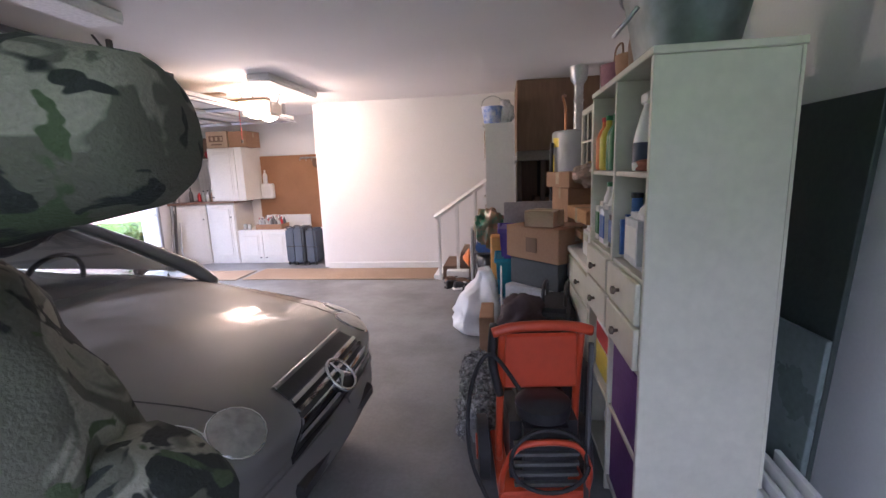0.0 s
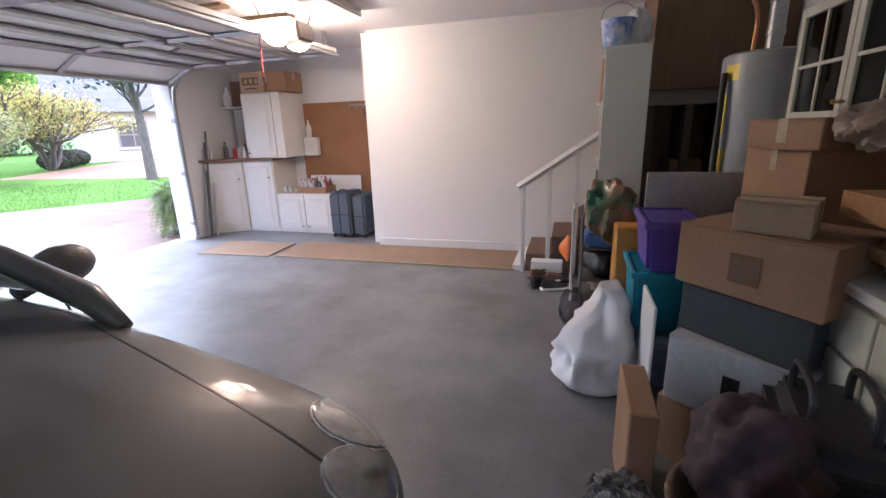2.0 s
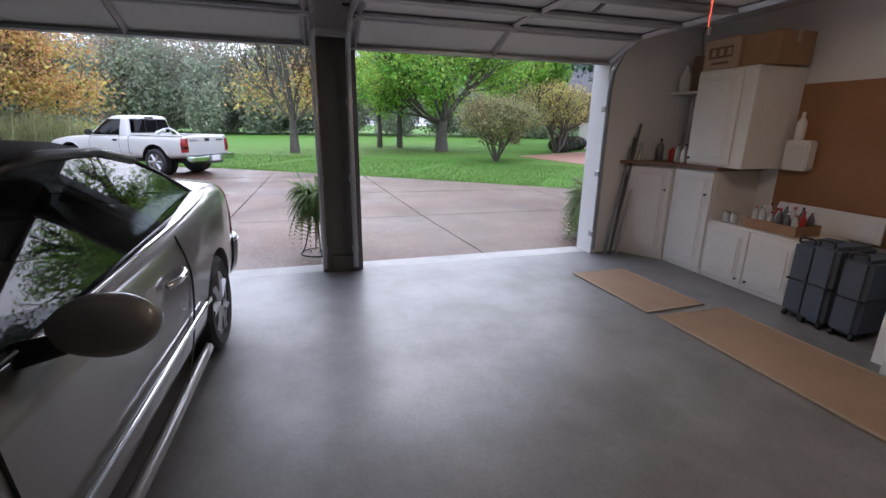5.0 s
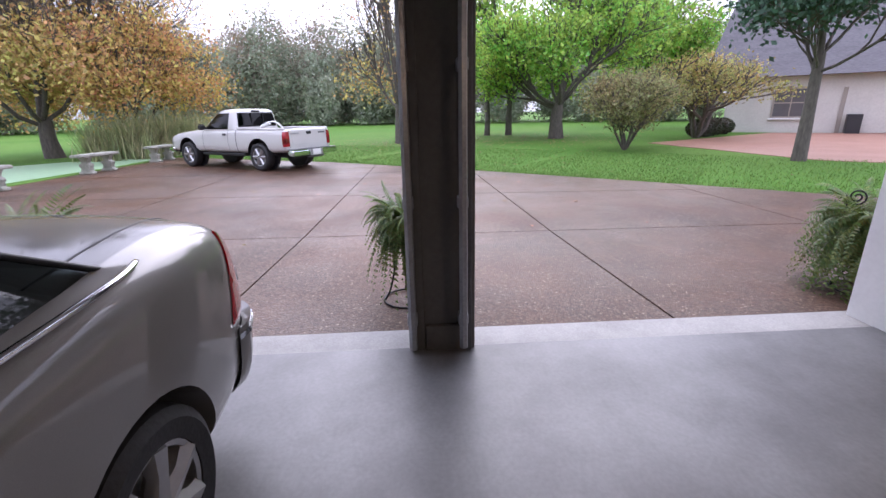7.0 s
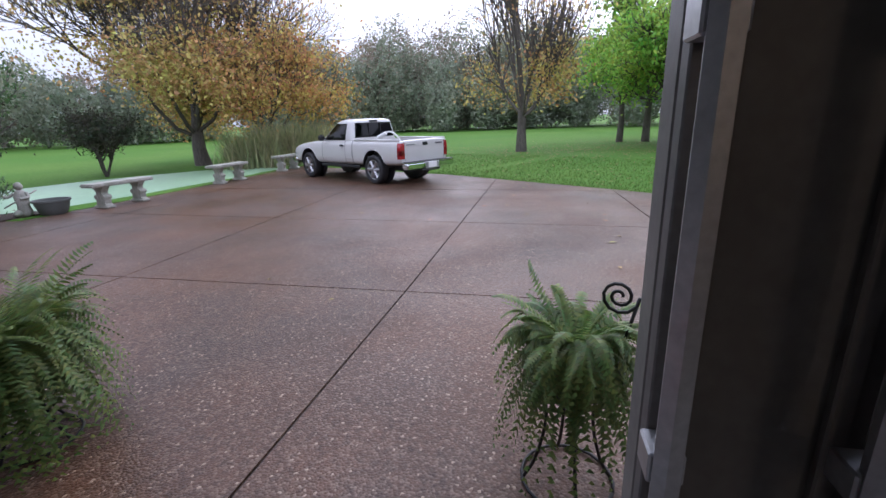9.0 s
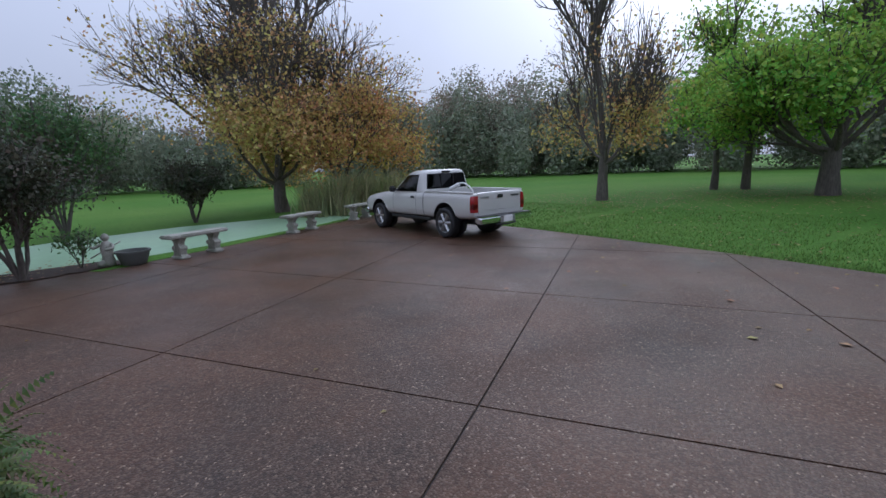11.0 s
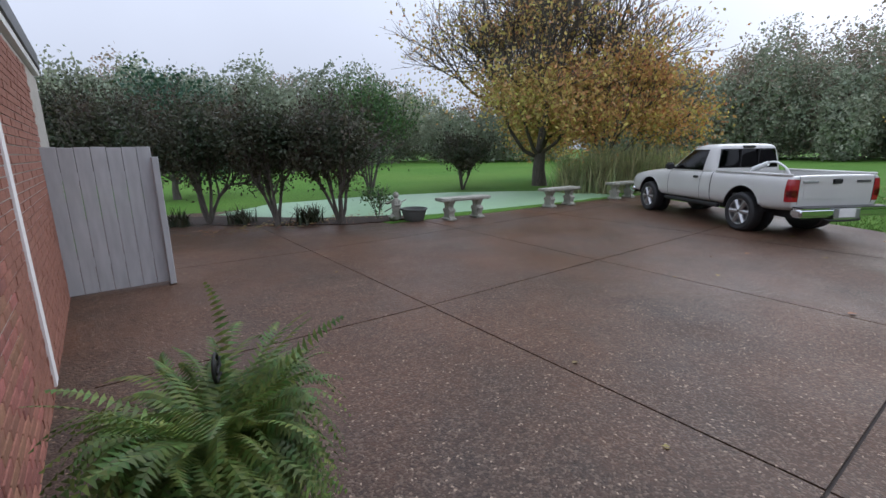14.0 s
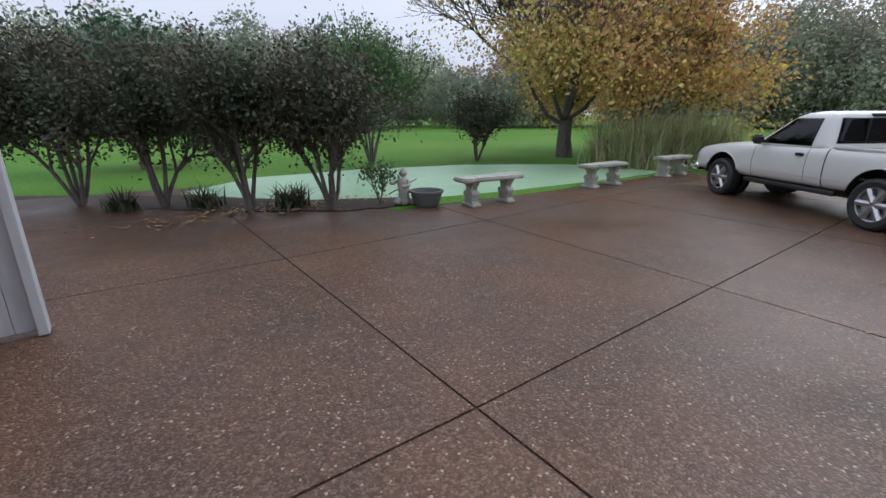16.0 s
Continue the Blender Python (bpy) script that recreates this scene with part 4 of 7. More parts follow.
part("bracket", hose(bmesh.new(), curve([(0.0, 0, 0.1), (0.06, 0, 0.09), (0.08, 0, 0.12), (0.155, 0, 0.12)]), 0.012, 8), metal, lantern, smooth="all")
part("wall_plate", block(bmesh.new(), 0.148, -0.05, 0.02, 0.163, 0.05, 0.3, 0.006), metal, lantern)

# ---- outdoors: the neighbouring house ----
siding = paint("pale_house_wall", (0.55, 0.52, 0.47), 0.8, grain=10, vary=0.06, blotch=0.7, stain=0.15, bump=0.05)
shingle = paint("grey_roof_shingle", (0.16, 0.15, 0.16), 0.9, grain=6, vary=0.2, blotch=0.6, stain=0.3, bump=0.2, stretch=(1, 1, 5))
frame_paint = paint("taupe_window_frame", (0.3, 0.26, 0.22), 0.5)
pane_dark = paint("house_window_pane", (0.12, 0.12, 0.12), 0.08, grain=2, vary=0.1, bump=0)
house = thing("neighbour_house", -28.2, 27.2, LAWN, 52, "pale house with a steep grey roof and a garage door", "house")
part("wall", block(bmesh.new(), -5.2, 0, 0, 14, 9, 3.3), siding, house)
bm = bmesh.new()
A, B, C, D, E, F = (-6.6, -0.7, 3.2), (14.6, -0.7, 3.2), (14.6, 9.7, 3.2), (-6.6, 9.7, 3.2), (-5.0, 4.5, 11.0), (9.5, 4.5, 11.0)
for q in ((A, B, F, E), (C, D, E, F), (A, E, D), (B, C, F), (A, D, C, B)):
    bm.faces.new([bm.verts.new(p) for p in q])
bmesh.ops.remove_doubles(bm, verts=bm.verts, dist=0.001)
part("roof", bm, shingle, house)
for x0 in (-2.8,):
    w = part("window", block(bmesh.new(), x0, -0.06, 0.85, x0 + 1.8, 0.0, 2.6, 0.01), frame_paint, house)
    for i in range(2):
        for j in range(2):
            part("pane", block(bmesh.new(), x0 + 0.1 + i * 0.83, -0.075, 0.95 + j * 0.8, x0 + 0.87 + i * 0.83, -0.061, 1.68 + j * 0.8), pane_dark, w)
    part("sill", block(bmesh.new(), x0 - 0.1, -0.14, 0.76, x0 + 1.9, 0, 0.85, 0.01), M["trim"], house)
part("garage_door", block(bmesh.new(), 0.55, -0.03, 0.02, 3.2, 0.05, 2.3, 0.01), siding, house)
part("door_surround", block(bmesh.new(), 0.35, -0.05, 0.0, 0.55, 0.05, 2.5), frame_paint, house)
part("dark_bin", block(bmesh.new(), 0.7, -0.75, 0, 1.35, -0.15, 1.05, 0.03), M["black"], house)
bricks_drive = paint("orange_paver_drive", (0.3, 0.15, 0.1), 0.6, grain=18, vary=0.2, blotch=0.6, stain=0.2, bump=0.1)
plate("house_drive", [(-23.5, 14.2), (-15.6, 15.2), (-13, 18), (-16, 30), (-24, 34), (-29.5, 25)], -0.2, -0.11, bricks_drive, "orange-brown paved forecourt of the neighbouring house", "drive")


# ---- the silver-grey convertible ----
M.update({
    "car_paint": paint("pewter_metallic_paint", (0.205, 0.198, 0.188), 0.5, 0.3, grain=400, vary=0.05, blotch=1.2, stain=0.1, bump=0, coat=1.0),
    "truck_paint": paint("silver_white_paint", (0.6, 0.59, 0.56), 0.35, 0.1, grain=300, vary=0.03, blotch=1.5, stain=0.1, bump=0, coat=0.5),
    "soft_top": paint("black_soft_top", (0.02, 0.02, 0.022), 0.8, grain=200, vary=0.2, blotch=3, stain=0.2, bump=0.05),
    "car_glass": glass("car_glass", (0.8, 0.88, 0.88), 0.02, 0.92),
    "tinted": glass("tinted_glass", (0.42, 0.47, 0.47), 0.02, 0.55),
    "truck_glass": glass("dark_truck_glass", (0.22, 0.25, 0.26), 0.02, 0.35),
    "lens": glass("lamp_lens", (0.9, 0.92, 0.92), 0.05, 0.8),
    "red_lens": paint("red_lamp_lens", (0.34, 0.012, 0.018), 0.12, grain=60, vary=0.1, blotch=6, stain=0.2, bump=0.02, coat=0.6),
    "lamp_silver": paint("silvered_lamp_lens", (0.55, 0.55, 0.54), 0.15, 0.6, grain=30, vary=0.15, blotch=14, stain=0.5, bump=0, coat=1.0),
    "alloy": paint("alloy_wheel", (0.5, 0.5, 0.5), 0.35, 0.9, grain=40, vary=0.06, blotch=5, stain=0.25, bump=0),
    "seat": paint("dark_leather", (0.03, 0.03, 0.032), 0.55, grain=80, vary=0.15, blotch=4, stain=0.2, bump=0.05),
})


def baked(ob, levels, cutters=(), solver="EXACT"):
    """Smooths a hull and cuts its wheel arches, once and for all."""
    sub = ob.modifiers.new("smooth", "SUBSURF")
    sub.levels = sub.render_levels = levels
    for c in cutters:
        cut = ob.modifiers.new("arch", "BOOLEAN")
        cut.operation, cut.object, cut.solver = "DIFFERENCE", c, solver
    mesh = bpy.data.meshes.new_from_object(ob.evaluated_get(bpy.context.evaluated_depsgraph_get()))
    ob.modifiers.clear()
    ob.data = mesh
    mesh.shade_smooth()
    mesh.set_sharp_from_angle(angle=radians(38))
    for c in cutters:
        bpy.data.objects.remove(c)
    return ob


def loft(bm, rings):
    """A skin over rings of points, closed at both ends."""
    rows = [[bm.verts.new(p) for p in ring] for ring in rings]
    n = len(rows[0])
    for a, b in zip(rows, rows[1:]):
        for k in range(n):
            bm.faces.new((a[k], a[(k + 1) % n], b[(k + 1) % n], b[k]))
    bm.faces.new(rows[0][::-1])
    bm.faces.new(rows[-1])
    return bm


def mirrored(half):
    """A ring out of its half from the lower middle to the upper middle, (x, y, z) with y >= 0."""
    return list(half) + [(x, -y, z) for x, y, z in reversed(half) if y > 1e-6]


def wheel(parent, x, y, r, width, side, spokes, tyre_name="tyre"):
    """A tyre with a spoked rim; its axle runs along y."""
    m = pose(x, y, r, -90 * side, 0, 0)
    w = width / 2
    hub = new("wheel")
    hub.parent = parent
    hub.matrix_basis = m
    bm = bmesh.new()
    profile = [(r * 0.66, -w * 0.9), (r * 0.86, -w), (r * 0.97, -w * 0.8), (r, -w * 0.4), (r, w * 0.4), (r * 0.97, w * 0.8), (r * 0.86, w), (r * 0.66, w * 0.9), (r * 0.63, w * 0.5), (r * 0.63, -w * 0.5)]
    rings = [[bm.verts.new((pr * math.cos(k * math.tau / 36), pr * math.sin(k * math.tau / 36), pz)) for pr, pz in profile] for k in range(36)]
    for k in range(36):
        a, b = rings[k], rings[(k + 1) % 36]
        for i in range(len(profile)):
            bm.faces.new((a[i], a[(i + 1) % len(profile)], b[(i + 1) % len(profile)], b[i]))
    part("tyre", bm, M["rubber"], hub, smooth=True)
    bm = bmesh.new()
    lathe(bm, [(r * 0.64, w * 0.2), (r * 0.66, w * 0.85), (r * 0.6, w * 0.8), (r * 0.58, w * 0.1)], 36)
    rod(bm, (0, 0, w * 0.0), (0, 0, w * 0.75), r * 0.16, r * 0.13, 16)
    for k in range(spokes):
        a = k * math.tau / spokes
        hose(bm, [(r * 0.1 * math.cos(a), r * 0.1 * math.sin(a), w * 0.6), (r * 0.4 * math.cos(a), r * 0.4 * math.sin(a), w * 0.7), (r * 0.62 * math.cos(a), r * 0.62 * math.sin(a), w * 0.6)], [r * 0.14, r * 0.105, r * 0.14], 6)
    part("rim", bm, M["alloy"], hub, smooth=True)
    part("brake_disc", rod(bmesh.new(), (0, 0, -w * 0.3), (0, 0, 0.0), r * 0.55, None, 24), M["dark_steel"], hub)


car = thing("convertible_car", -2.98, 1.81, 0, -1.5, "pewter grey two-door car with a dark roof parked nose in", "car")
HULL = [  # distance from the nose, half width, underside, top of the side, rise to the middle
    (0.0, 0.56, 0.34, 0.56, 0.03), (0.04, 0.69, 0.27, 0.61, 0.04), (0.14, 0.78, 0.22, 0.66, 0.06), (0.36, 0.835, 0.19, 0.71, 0.08), (0.75, 0.865, 0.18, 0.77, 0.09),
    (1.15, 0.87, 0.18, 0.835, 0.08), (1.5, 0.87, 0.18, 0.885, 0.07), (1.9, 0.87, 0.18, 0.9, 0.05), (2.5, 0.87, 0.18, 0.905, 0.05), (3.1, 0.87, 0.18, 0.965, 0.05),
    (3.6, 0.875, 0.19, 1.02, 0.055), (3.95, 0.865, 0.21, 1.035, 0.06), (4.25, 0.85, 0.25, 1.03, 0.055), (4.45, 0.82, 0.28, 0.99, 0.045), (4.56, 0.76, 0.33, 0.89, 0.03), (4.6, 0.64, 0.4, 0.76, 0.02)]
rings = []
for d, w, lo, hi, up in HULL:
    x = 2.3 - d
    bow = 0.1 if d < 0.2 else (-0.14 if d > 4.4 else -0.07 if d > 4.2 else 0)
    rings.append(mirrored([(x, 0, lo), (x - bow * 0.3, w * 0.7, lo), (x - bow * 0.7, w * 0.93, lo + 0.05), (x - bow, w * 0.985, lo + 0.16), (x - bow, w, (lo + hi) / 2 + 0.04),
                           (x - bow, w * 0.99, hi - 0.13), (x - bow * 0.8, w * 0.945, hi - 0.03), (x - bow * 0.6, w * 0.86, hi + up * 0.25), (x - bow * 0.3, w * 0.5, hi + up * 0.8), (x, 0, hi + up)]))
hull = part("body", loft(bmesh.new(), rings), M["car_paint"], car)
cuts = []
for d in (0.84, 3.56):
    for s in (-1, 1):
        cuts.append(part("cutter", rod(bmesh.new(), (2.3 - d, s * 0.6, 0.31), (2.3 - d, s * 1.1, 0.31), 0.365, None, 40), M["black"], car))
bpy.context.view_layer.update()
baked(hull, 2, cuts)
for d in (0.84, 3.56):
    for s in (-1, 1):
        part("wheel_well", rod(bmesh.new(), (2.3 - d, s * 0.55, 0.31), (2.3 - d, s * 0.62, 0.31), 0.36, None, 32), M["black"], car)
        wheel(car, 2.3 - d, s * 0.755, 0.315, 0.215, s, 7)


def panel(name, planes, proud, material, parent, source=None):
    """A thin panel that follows the hull inside some planes and stands a little proud of it."""
    bm = bmesh.new()
    bm.from_mesh((source or hull).data)
    for co, no in planes:
        bmesh.ops.bisect_plane(bm, geom=bm.verts[:] + bm.edges[:] + bm.faces[:], plane_co=co, plane_no=no, clear_outer=True)
    bm.normal_update()
    for v in bm.verts:
        v.co += v.normal * proud
    rim = [e for e in bm.edges if e.is_boundary]
    lip = [v for v in bmesh.ops.extrude_edge_only(bm, edges=rim)["geom"] if isinstance(v, bmesh.types.BMVert)]
    for v in lip:
        v.co -= v.normal * proud * 1.4 if v.normal.length > 0.5 else Vector((0, 0, 0))
    return part(name, bm, material, parent, smooth=True)


# the roof and the glass
CABIN = [(1.34, 0.93), (1.6, 1.085), (1.9, 1.24), (2.14, 1.335), (2.5, 1.375), (2.9, 1.365), (3.2, 1.3), (3.45, 1.19), (3.7, 1.04)]


def cabin_ring(d, z, out=0.0):
    x, k = 2.3 - d, max(0.0, (z - 0.93) / 0.44)
    base, head = 0.775 + out, 0.775 - 0.2 * k + out
    return [(x, head, z - 0.045 * k + out * 0.5), (x, head * 0.72, z - 0.008 + out), (x, 0, z + 0.012 + out), (x, -head * 0.72, z - 0.008 + out), (x, -head, z - 0.045 * k + out * 0.5)]


def skin(bm, rows):
    made = [[bm.verts.new(p) for p in row] for row in rows]
    for a, b in zip(made, made[1:]):
        for k in range(len(a) - 1):
            bm.faces.new((a[k], a[k + 1], b[k + 1], b[k]))
    return bm


part("windscreen", skin(bmesh.new(), [cabin_ring(*c) for c in CABIN[:4]]), M["car_glass"], car, smooth="all").visible_shadow = False
part("roof", skin(bmesh.new(), [cabin_ring(d, z, 0.006) for d, z in CABIN[3:7]]), M["soft_top"], car, smooth="all")
part("rear_window", skin(bmesh.new(), [cabin_ring(d, z) for d, z in CABIN[6:]]), M["car_glass"], car, smooth="all")
for s in (-1, 1):
    bm = bmesh.new()
    top = [Vector(cabin_ring(*c)[0 if s > 0 else 4]) for c in CABIN]
    rows = [[(p.x, s * 0.79, 0.92), (p.x, (p.y + s * 0.79) / 2, (p.z + 0.93) / 2), p] for p in top]
    part("side_window", skin(bm, rows), M["tinted"], car, smooth="all").visible_shadow = False
    part("pillar", hose(bmesh.new(), [Vector((1.12, s * 0.76, 0.84))] + top[:4], [0.03, 0.05, 0.045, 0.04, 0.034], 8), M["car_paint"], car, smooth="all")
    part("roof_rail", hose(bmesh.new(), top[3:7], 0.022, 8), M["black"], car, smooth="all")
    part("window_trim", hose(bmesh.new(), top[6:] + [Vector((-1.5, s * 0.73, 0.985))], 0.01, 8), M["black"], car, smooth="all")
    part("waist_strip", hose(bmesh.new(), curve([(0.9, s * 0.815, 0.91), (0.3, s * 0.82, 0.925), (-0.6, s * 0.822, 0.965), (-1.3, s * 0.8, 1.0), (-1.5, s * 0.77, 1.015)]), 0.011, 6), M["chrome"], car, smooth="all")
    part("side_moulding", hose(bmesh.new(), curve([(1.05, s * 0.878, 0.47), (0.0, s * 0.883, 0.475), (-0.9, s * 0.88, 0.48)]), 0.014, 6), M["chrome"], car, smooth="all")
    part("sill", hose(bmesh.new(), curve([(1.0, s * 0.845, 0.2), (0.0, s * 0.855, 0.195), (-0.85, s * 0.85, 0.2)]), 0.03, 6), M["car_paint"], car, smooth="all")
    door = part("door_seam", hose(bmesh.new(), curve([(0.72, s * 0.835, 0.88), (0.74, s * 0.872, 0.65), (0.7, s * 0.872, 0.35), (0.55, s * 0.86, 0.24)]), 0.005, 5), M["black"], car)
    part("door_seam", hose(bmesh.new(), curve([(-0.62, s * 0.835, 0.92), (-0.66, s * 0.872, 0.7), (-0.55, s * 0.872, 0.4), (-0.4, s * 0.86, 0.24)]), 0.005, 5), M["black"], car)
    part("door_handle", hose(bmesh.new(), curve([(-0.3, s * 0.872, 0.77), (-0.36, s * 0.905, 0.778), (-0.46, s * 0.905, 0.782), (-0.52, s * 0.872, 0.785)]), 0.015, 8), M["chrome"], car, smooth="all")
    mir = part("mirror", blob(bmesh.new(), 0.5, s * 0.99, 0.95, 0.075, 0.13, 0.085, 0.04, 3, 2), M["car_paint"], car, smooth="all")
    part("mirror_glass", blob(bmesh.new(), 0.44, s * 0.985, 0.95, 0.03, 0.105, 0.065, 0.0, 2, 1), M["chrome"], mir, smooth="all")
    part("mirror_arm", rod(bmesh.new(), (0.53, s * 0.8, 0.9), (0.5, s * 0.94, 0.92), 0.035, 0.03, 8), M["black"], mir, smooth="all")
    # twin round headlamps
    for dx, dy, r in ((1.97, 0.69, 0.11), (2.09, 0.52, 0.09)):
        axis = Vector((0.62, s * 0.3, 0.72)).normalized()
        u = axis.cross(Vector((0, 0, 1))).normalized()
        v = axis.cross(u)
        c = Vector((dx, s * dy, 0.64))

        def disc(radius):
            rays = [u * math.cos(k * math.tau / 18) + v * math.sin(k * math.tau / 18) for k in range(18)]
            return [(c - axis * 0.16, -axis)] + [(c + ray * radius, ray) for ray in rays]

        lamp_ring = panel("lamp_ring", disc(r * 1.07), 0.003, M["chrome"], car)
        panel("lens", disc(r), 0.007, M["lamp_silver"], lamp_ring)
    tail = panel("tail_lamp", [((-1.9, 0, 0.78), (1, 0, 0.3)), ((0, s * 0.56, 0), (0, -s, 0)), ((0, 0, 0.63), (0, 0, -1)), ((-2.0, 0, 0.965), (-0.5, 0, 1))], 0.007, M["red_lens"], car)
    panel("reversing_lens", [((-2.05, 0, 0.78), (1, 0, 0.2)), ((0, s * 0.6, 0), (0, -s, 0)), ((0, 0, 0.745), (0, 0, -1)), ((0, 0, 0.8), (0, 0, 1))], 0.011, M["alloy"], tail)
    panel("rear_bumper", [((-1.93, 0, 0), (1, 0, 0)), ((0, 0, 0), (0, -s, 0)), ((0, 0, 0.3), (0, 0, -1)), ((0, 0, 0.605), (0, 0, 1))], 0.04, M["car_paint"], car)
    panel("bumper_strip", [((-1.94, 0, 0), (1, 0, 0)), ((0, 0, 0), (0, -s, 0)), ((0, 0, 0.556), (0, 0, -1)), ((0, 0, 0.582), (0, 0, 1))], 0.048, M["chrome"], car)
    panel("bumper_strip", [((1.6, 0, 0), (-1, 0, 0)), ((0, s * 0.1, 0), (0, -s, 0)), ((0, 0, 0.425), (0, 0, -1)), ((0, 0, 0.45), (0, 0, 1))], 0.009, M["car_paint"], car)
    panel("bonnet_seam", [((1.0, 0, 0), (-1, 0, 0)), ((2.1, 0, 0), (1, 0, 0)), ((0, 0, 0.6), (0, 0, -1)), ((1.5, s * 0.62, 0), (0.2, s, 0)), ((1.5, s * 0.613, 0), (-0.2, -s, 0))], 0.0015, M["black"], car)
    panel("boot_seam", [((-1.25, 0, 0), (1, 0, 0)), ((0, 0, 0.7), (0, 0, -1)), ((-1.7, s * 0.6, 0), (-0.14, s, 0)), ((-1.7, s * 0.592, 0), (0.14, -s, 0))], 0.0015, M["black"], car)
# grille with bars and an emblem ring
SIDES = [((1.8, 0, 0), (-1, 0, 0)), ((2.2, 0.37, 0.5), (0, 1, 0.3)), ((2.2, -0.37, 0.5), (0, -1, 0.3))]
grille = panel("grille", SIDES + [((2.3, 0, 0.515), (0.6, 0, -0.8)), ((2.15, 0, 0.714), (-0.6, 0, 0.8))], 0.004, M["black"], car)
panel("grille_frame", SIDES + [((2.15, 0, 0.71), (0.6, 0, -0.8)), ((2.15, 0, 0.728), (-0.6, 0, 0.8))], 0.01, M["car_paint"], grille)
for z in (0.55, 0.595, 0.64, 0.685):
    panel("bar", SIDES + [((2.25, 0, z), (0.6, 0, -0.8)), ((2.25, 0, z + 0.02), (-0.6, 0, 0.8))], 0.014, M["chrome"], grille)
gm = pose(2.222, -0.02, 0.612, 0, 46, 0)
bm = bmesh.new()
hose(bm, [gm @ Vector((0.02 + 0.078 * math.cos(k * math.tau / 32), 0.078 * math.sin(k * math.tau / 32), 0.05)) for k in range(33)], 0.009, 8)
part("emblem_disc", lathe(bmesh.new(), [(0.074, 0.02), (0.074, 0.044), (0.001, 0.046)], 28, gm @ pose(0.02, 0, 0)), M["black"], grille, smooth=True)
part("emblem_ring", bm, M["chrome"], grille, smooth="all")
bm = bmesh.new()
for k in range(3):
    a = math.pi + k * math.tau / 3
    rod(bm, gm @ Vector((0.02, 0, 0.052)), gm @ Vector((0.02 + 0.076 * math.cos(a), 0.076 * math.sin(a), 0.05)), 0.016, 0.004, 6)
part("emblem", bm, M["chrome"], grille, smooth=True)
part("lower_intake", block(bmesh.new(), 2.1, -0.42, 0.3, 2.262, 0.42, 0.38, 0.02), M["black"], car)
part("boot_edge_seam", hose(bmesh.new(), curve([(-1.22, -0.62, 1.047), (-1.18, 0, 1.064), (-1.22, 0.62, 1.047)]), 0.005, 5), M["black"], car)
part("third_lamp", block(bmesh.new(), -1.66, -0.12, 1.085, -1.63, 0.12, 1.105, 0.003), M["red_lens"], car)
part("dashboard", blob(bmesh.new(), 0.62, 0, 0.88, 0.25, 0.7, 0.1, 0.03, 3, 3), M["seat"], car, smooth="all")
part("steering_wheel", hose(bmesh.new(), [(0.38 + 0.06 * math.sin(k * math.tau / 24), 0.37 + 0.18 * math.cos(k * math.tau / 24), 0.93 + 0.17 * math.sin(k * math.tau / 24)) for k in range(25)], 0.015, 6), M["seat"], car, smooth="all")
for s in (-1, 1):
    for x in (-0.15, -0.95):
        part("seat_back", blob(bmesh.new(), x - 0.15, s * 0.37, 0.9, 0.12, 0.24, 0.3, 0.05, 3, 1), M["seat"], car, smooth="all")
        part("head_rest", blob(bmesh.new(), x - 0.22, s * 0.37, 1.17, 0.06, 0.13, 0.08, 0.05, 2, 1), M["seat"], car, smooth="all")

# ---- the pickup truck ----
heading = math.degrees(math.atan2(-3.57 + 0.93, -18.03 + 16.42))
truck = thing("pickup_truck", -17.79, -1.9, ground_z(-17), heading, "silver-white single-cab pickup truck with an empty bed", "truck")
truck.matrix_basis = truck.matrix_basis @ Matrix.Scale(1.05, 4)
AX_F, AX_R, WR, HW = 1.55, -1.5, 0.37, 0.84


TRUCK = [  # distance ahead of the middle, half width, underside, top of the side, rise to the middle
    (2.5, 0.60, 0.52, 0.72, 0.02), (2.475, 0.74, 0.47, 0.80, 0.03), (2.38, 0.81, 0.44, 0.88, 0.05), (2.1, 0.835, 0.44, 0.95, 0.07), (1.6, 0.85, 0.44, 1.0, 0.07), (1.0, 0.855, 0.44, 1.045, 0.05),
    (0.5, 0.855, 0.44, 1.065, 0.03), (0.0, 0.855, 0.44, 1.075, 0.02), (-0.6, 0.855, 0.44, 1.085, 0.015), (-1.5, 0.86, 0.45, 1.09, 0.012), (-2.3, 0.855, 0.47, 1.09, 0.012), (-2.49, 0.85, 0.5, 1.09, 0.012), (-2.53, 0.835, 0.52, 1.08, 0.01), (-2.54, 0.8, 0.54, 1.06, 0.01)]
rings = []
for x, w, lo, hi, up in TRUCK:
    rings.append(mirrored([(x, 0, lo), (x, w * 0.75, lo), (x, w * 0.95, lo + 0.04), (x, w * 0.985, lo + 0.16), (x, w, lo + 0.3), (x, w * 0.985, hi - 0.14), (x, w * 0.955, hi - 0.03), (x, w * 0.9, hi + up * 0.3), (x, w * 0.5, hi + up * 0.9), (x, 0, hi + up)]))
truck_body = part("body", loft(bmesh.new(), rings), M["truck_paint"], truck)
cuts = [part("cutter", block(bmesh.new(), -2.47, -0.75, 0.66, -0.69, 0.75, 1.4), M["black"], truck)]
for x in (AX_F, AX_R):
    for s in (-1, 1):
        cuts.append(part("cutter", rod(bmesh.new(), (x, s * 0.55, 0.42), (x, s * 1.1, 0.42), 0.45, None, 40), M["black"], truck))
bpy.context.view_layer.update()
baked(truck_body, 2, cuts, "FAST")
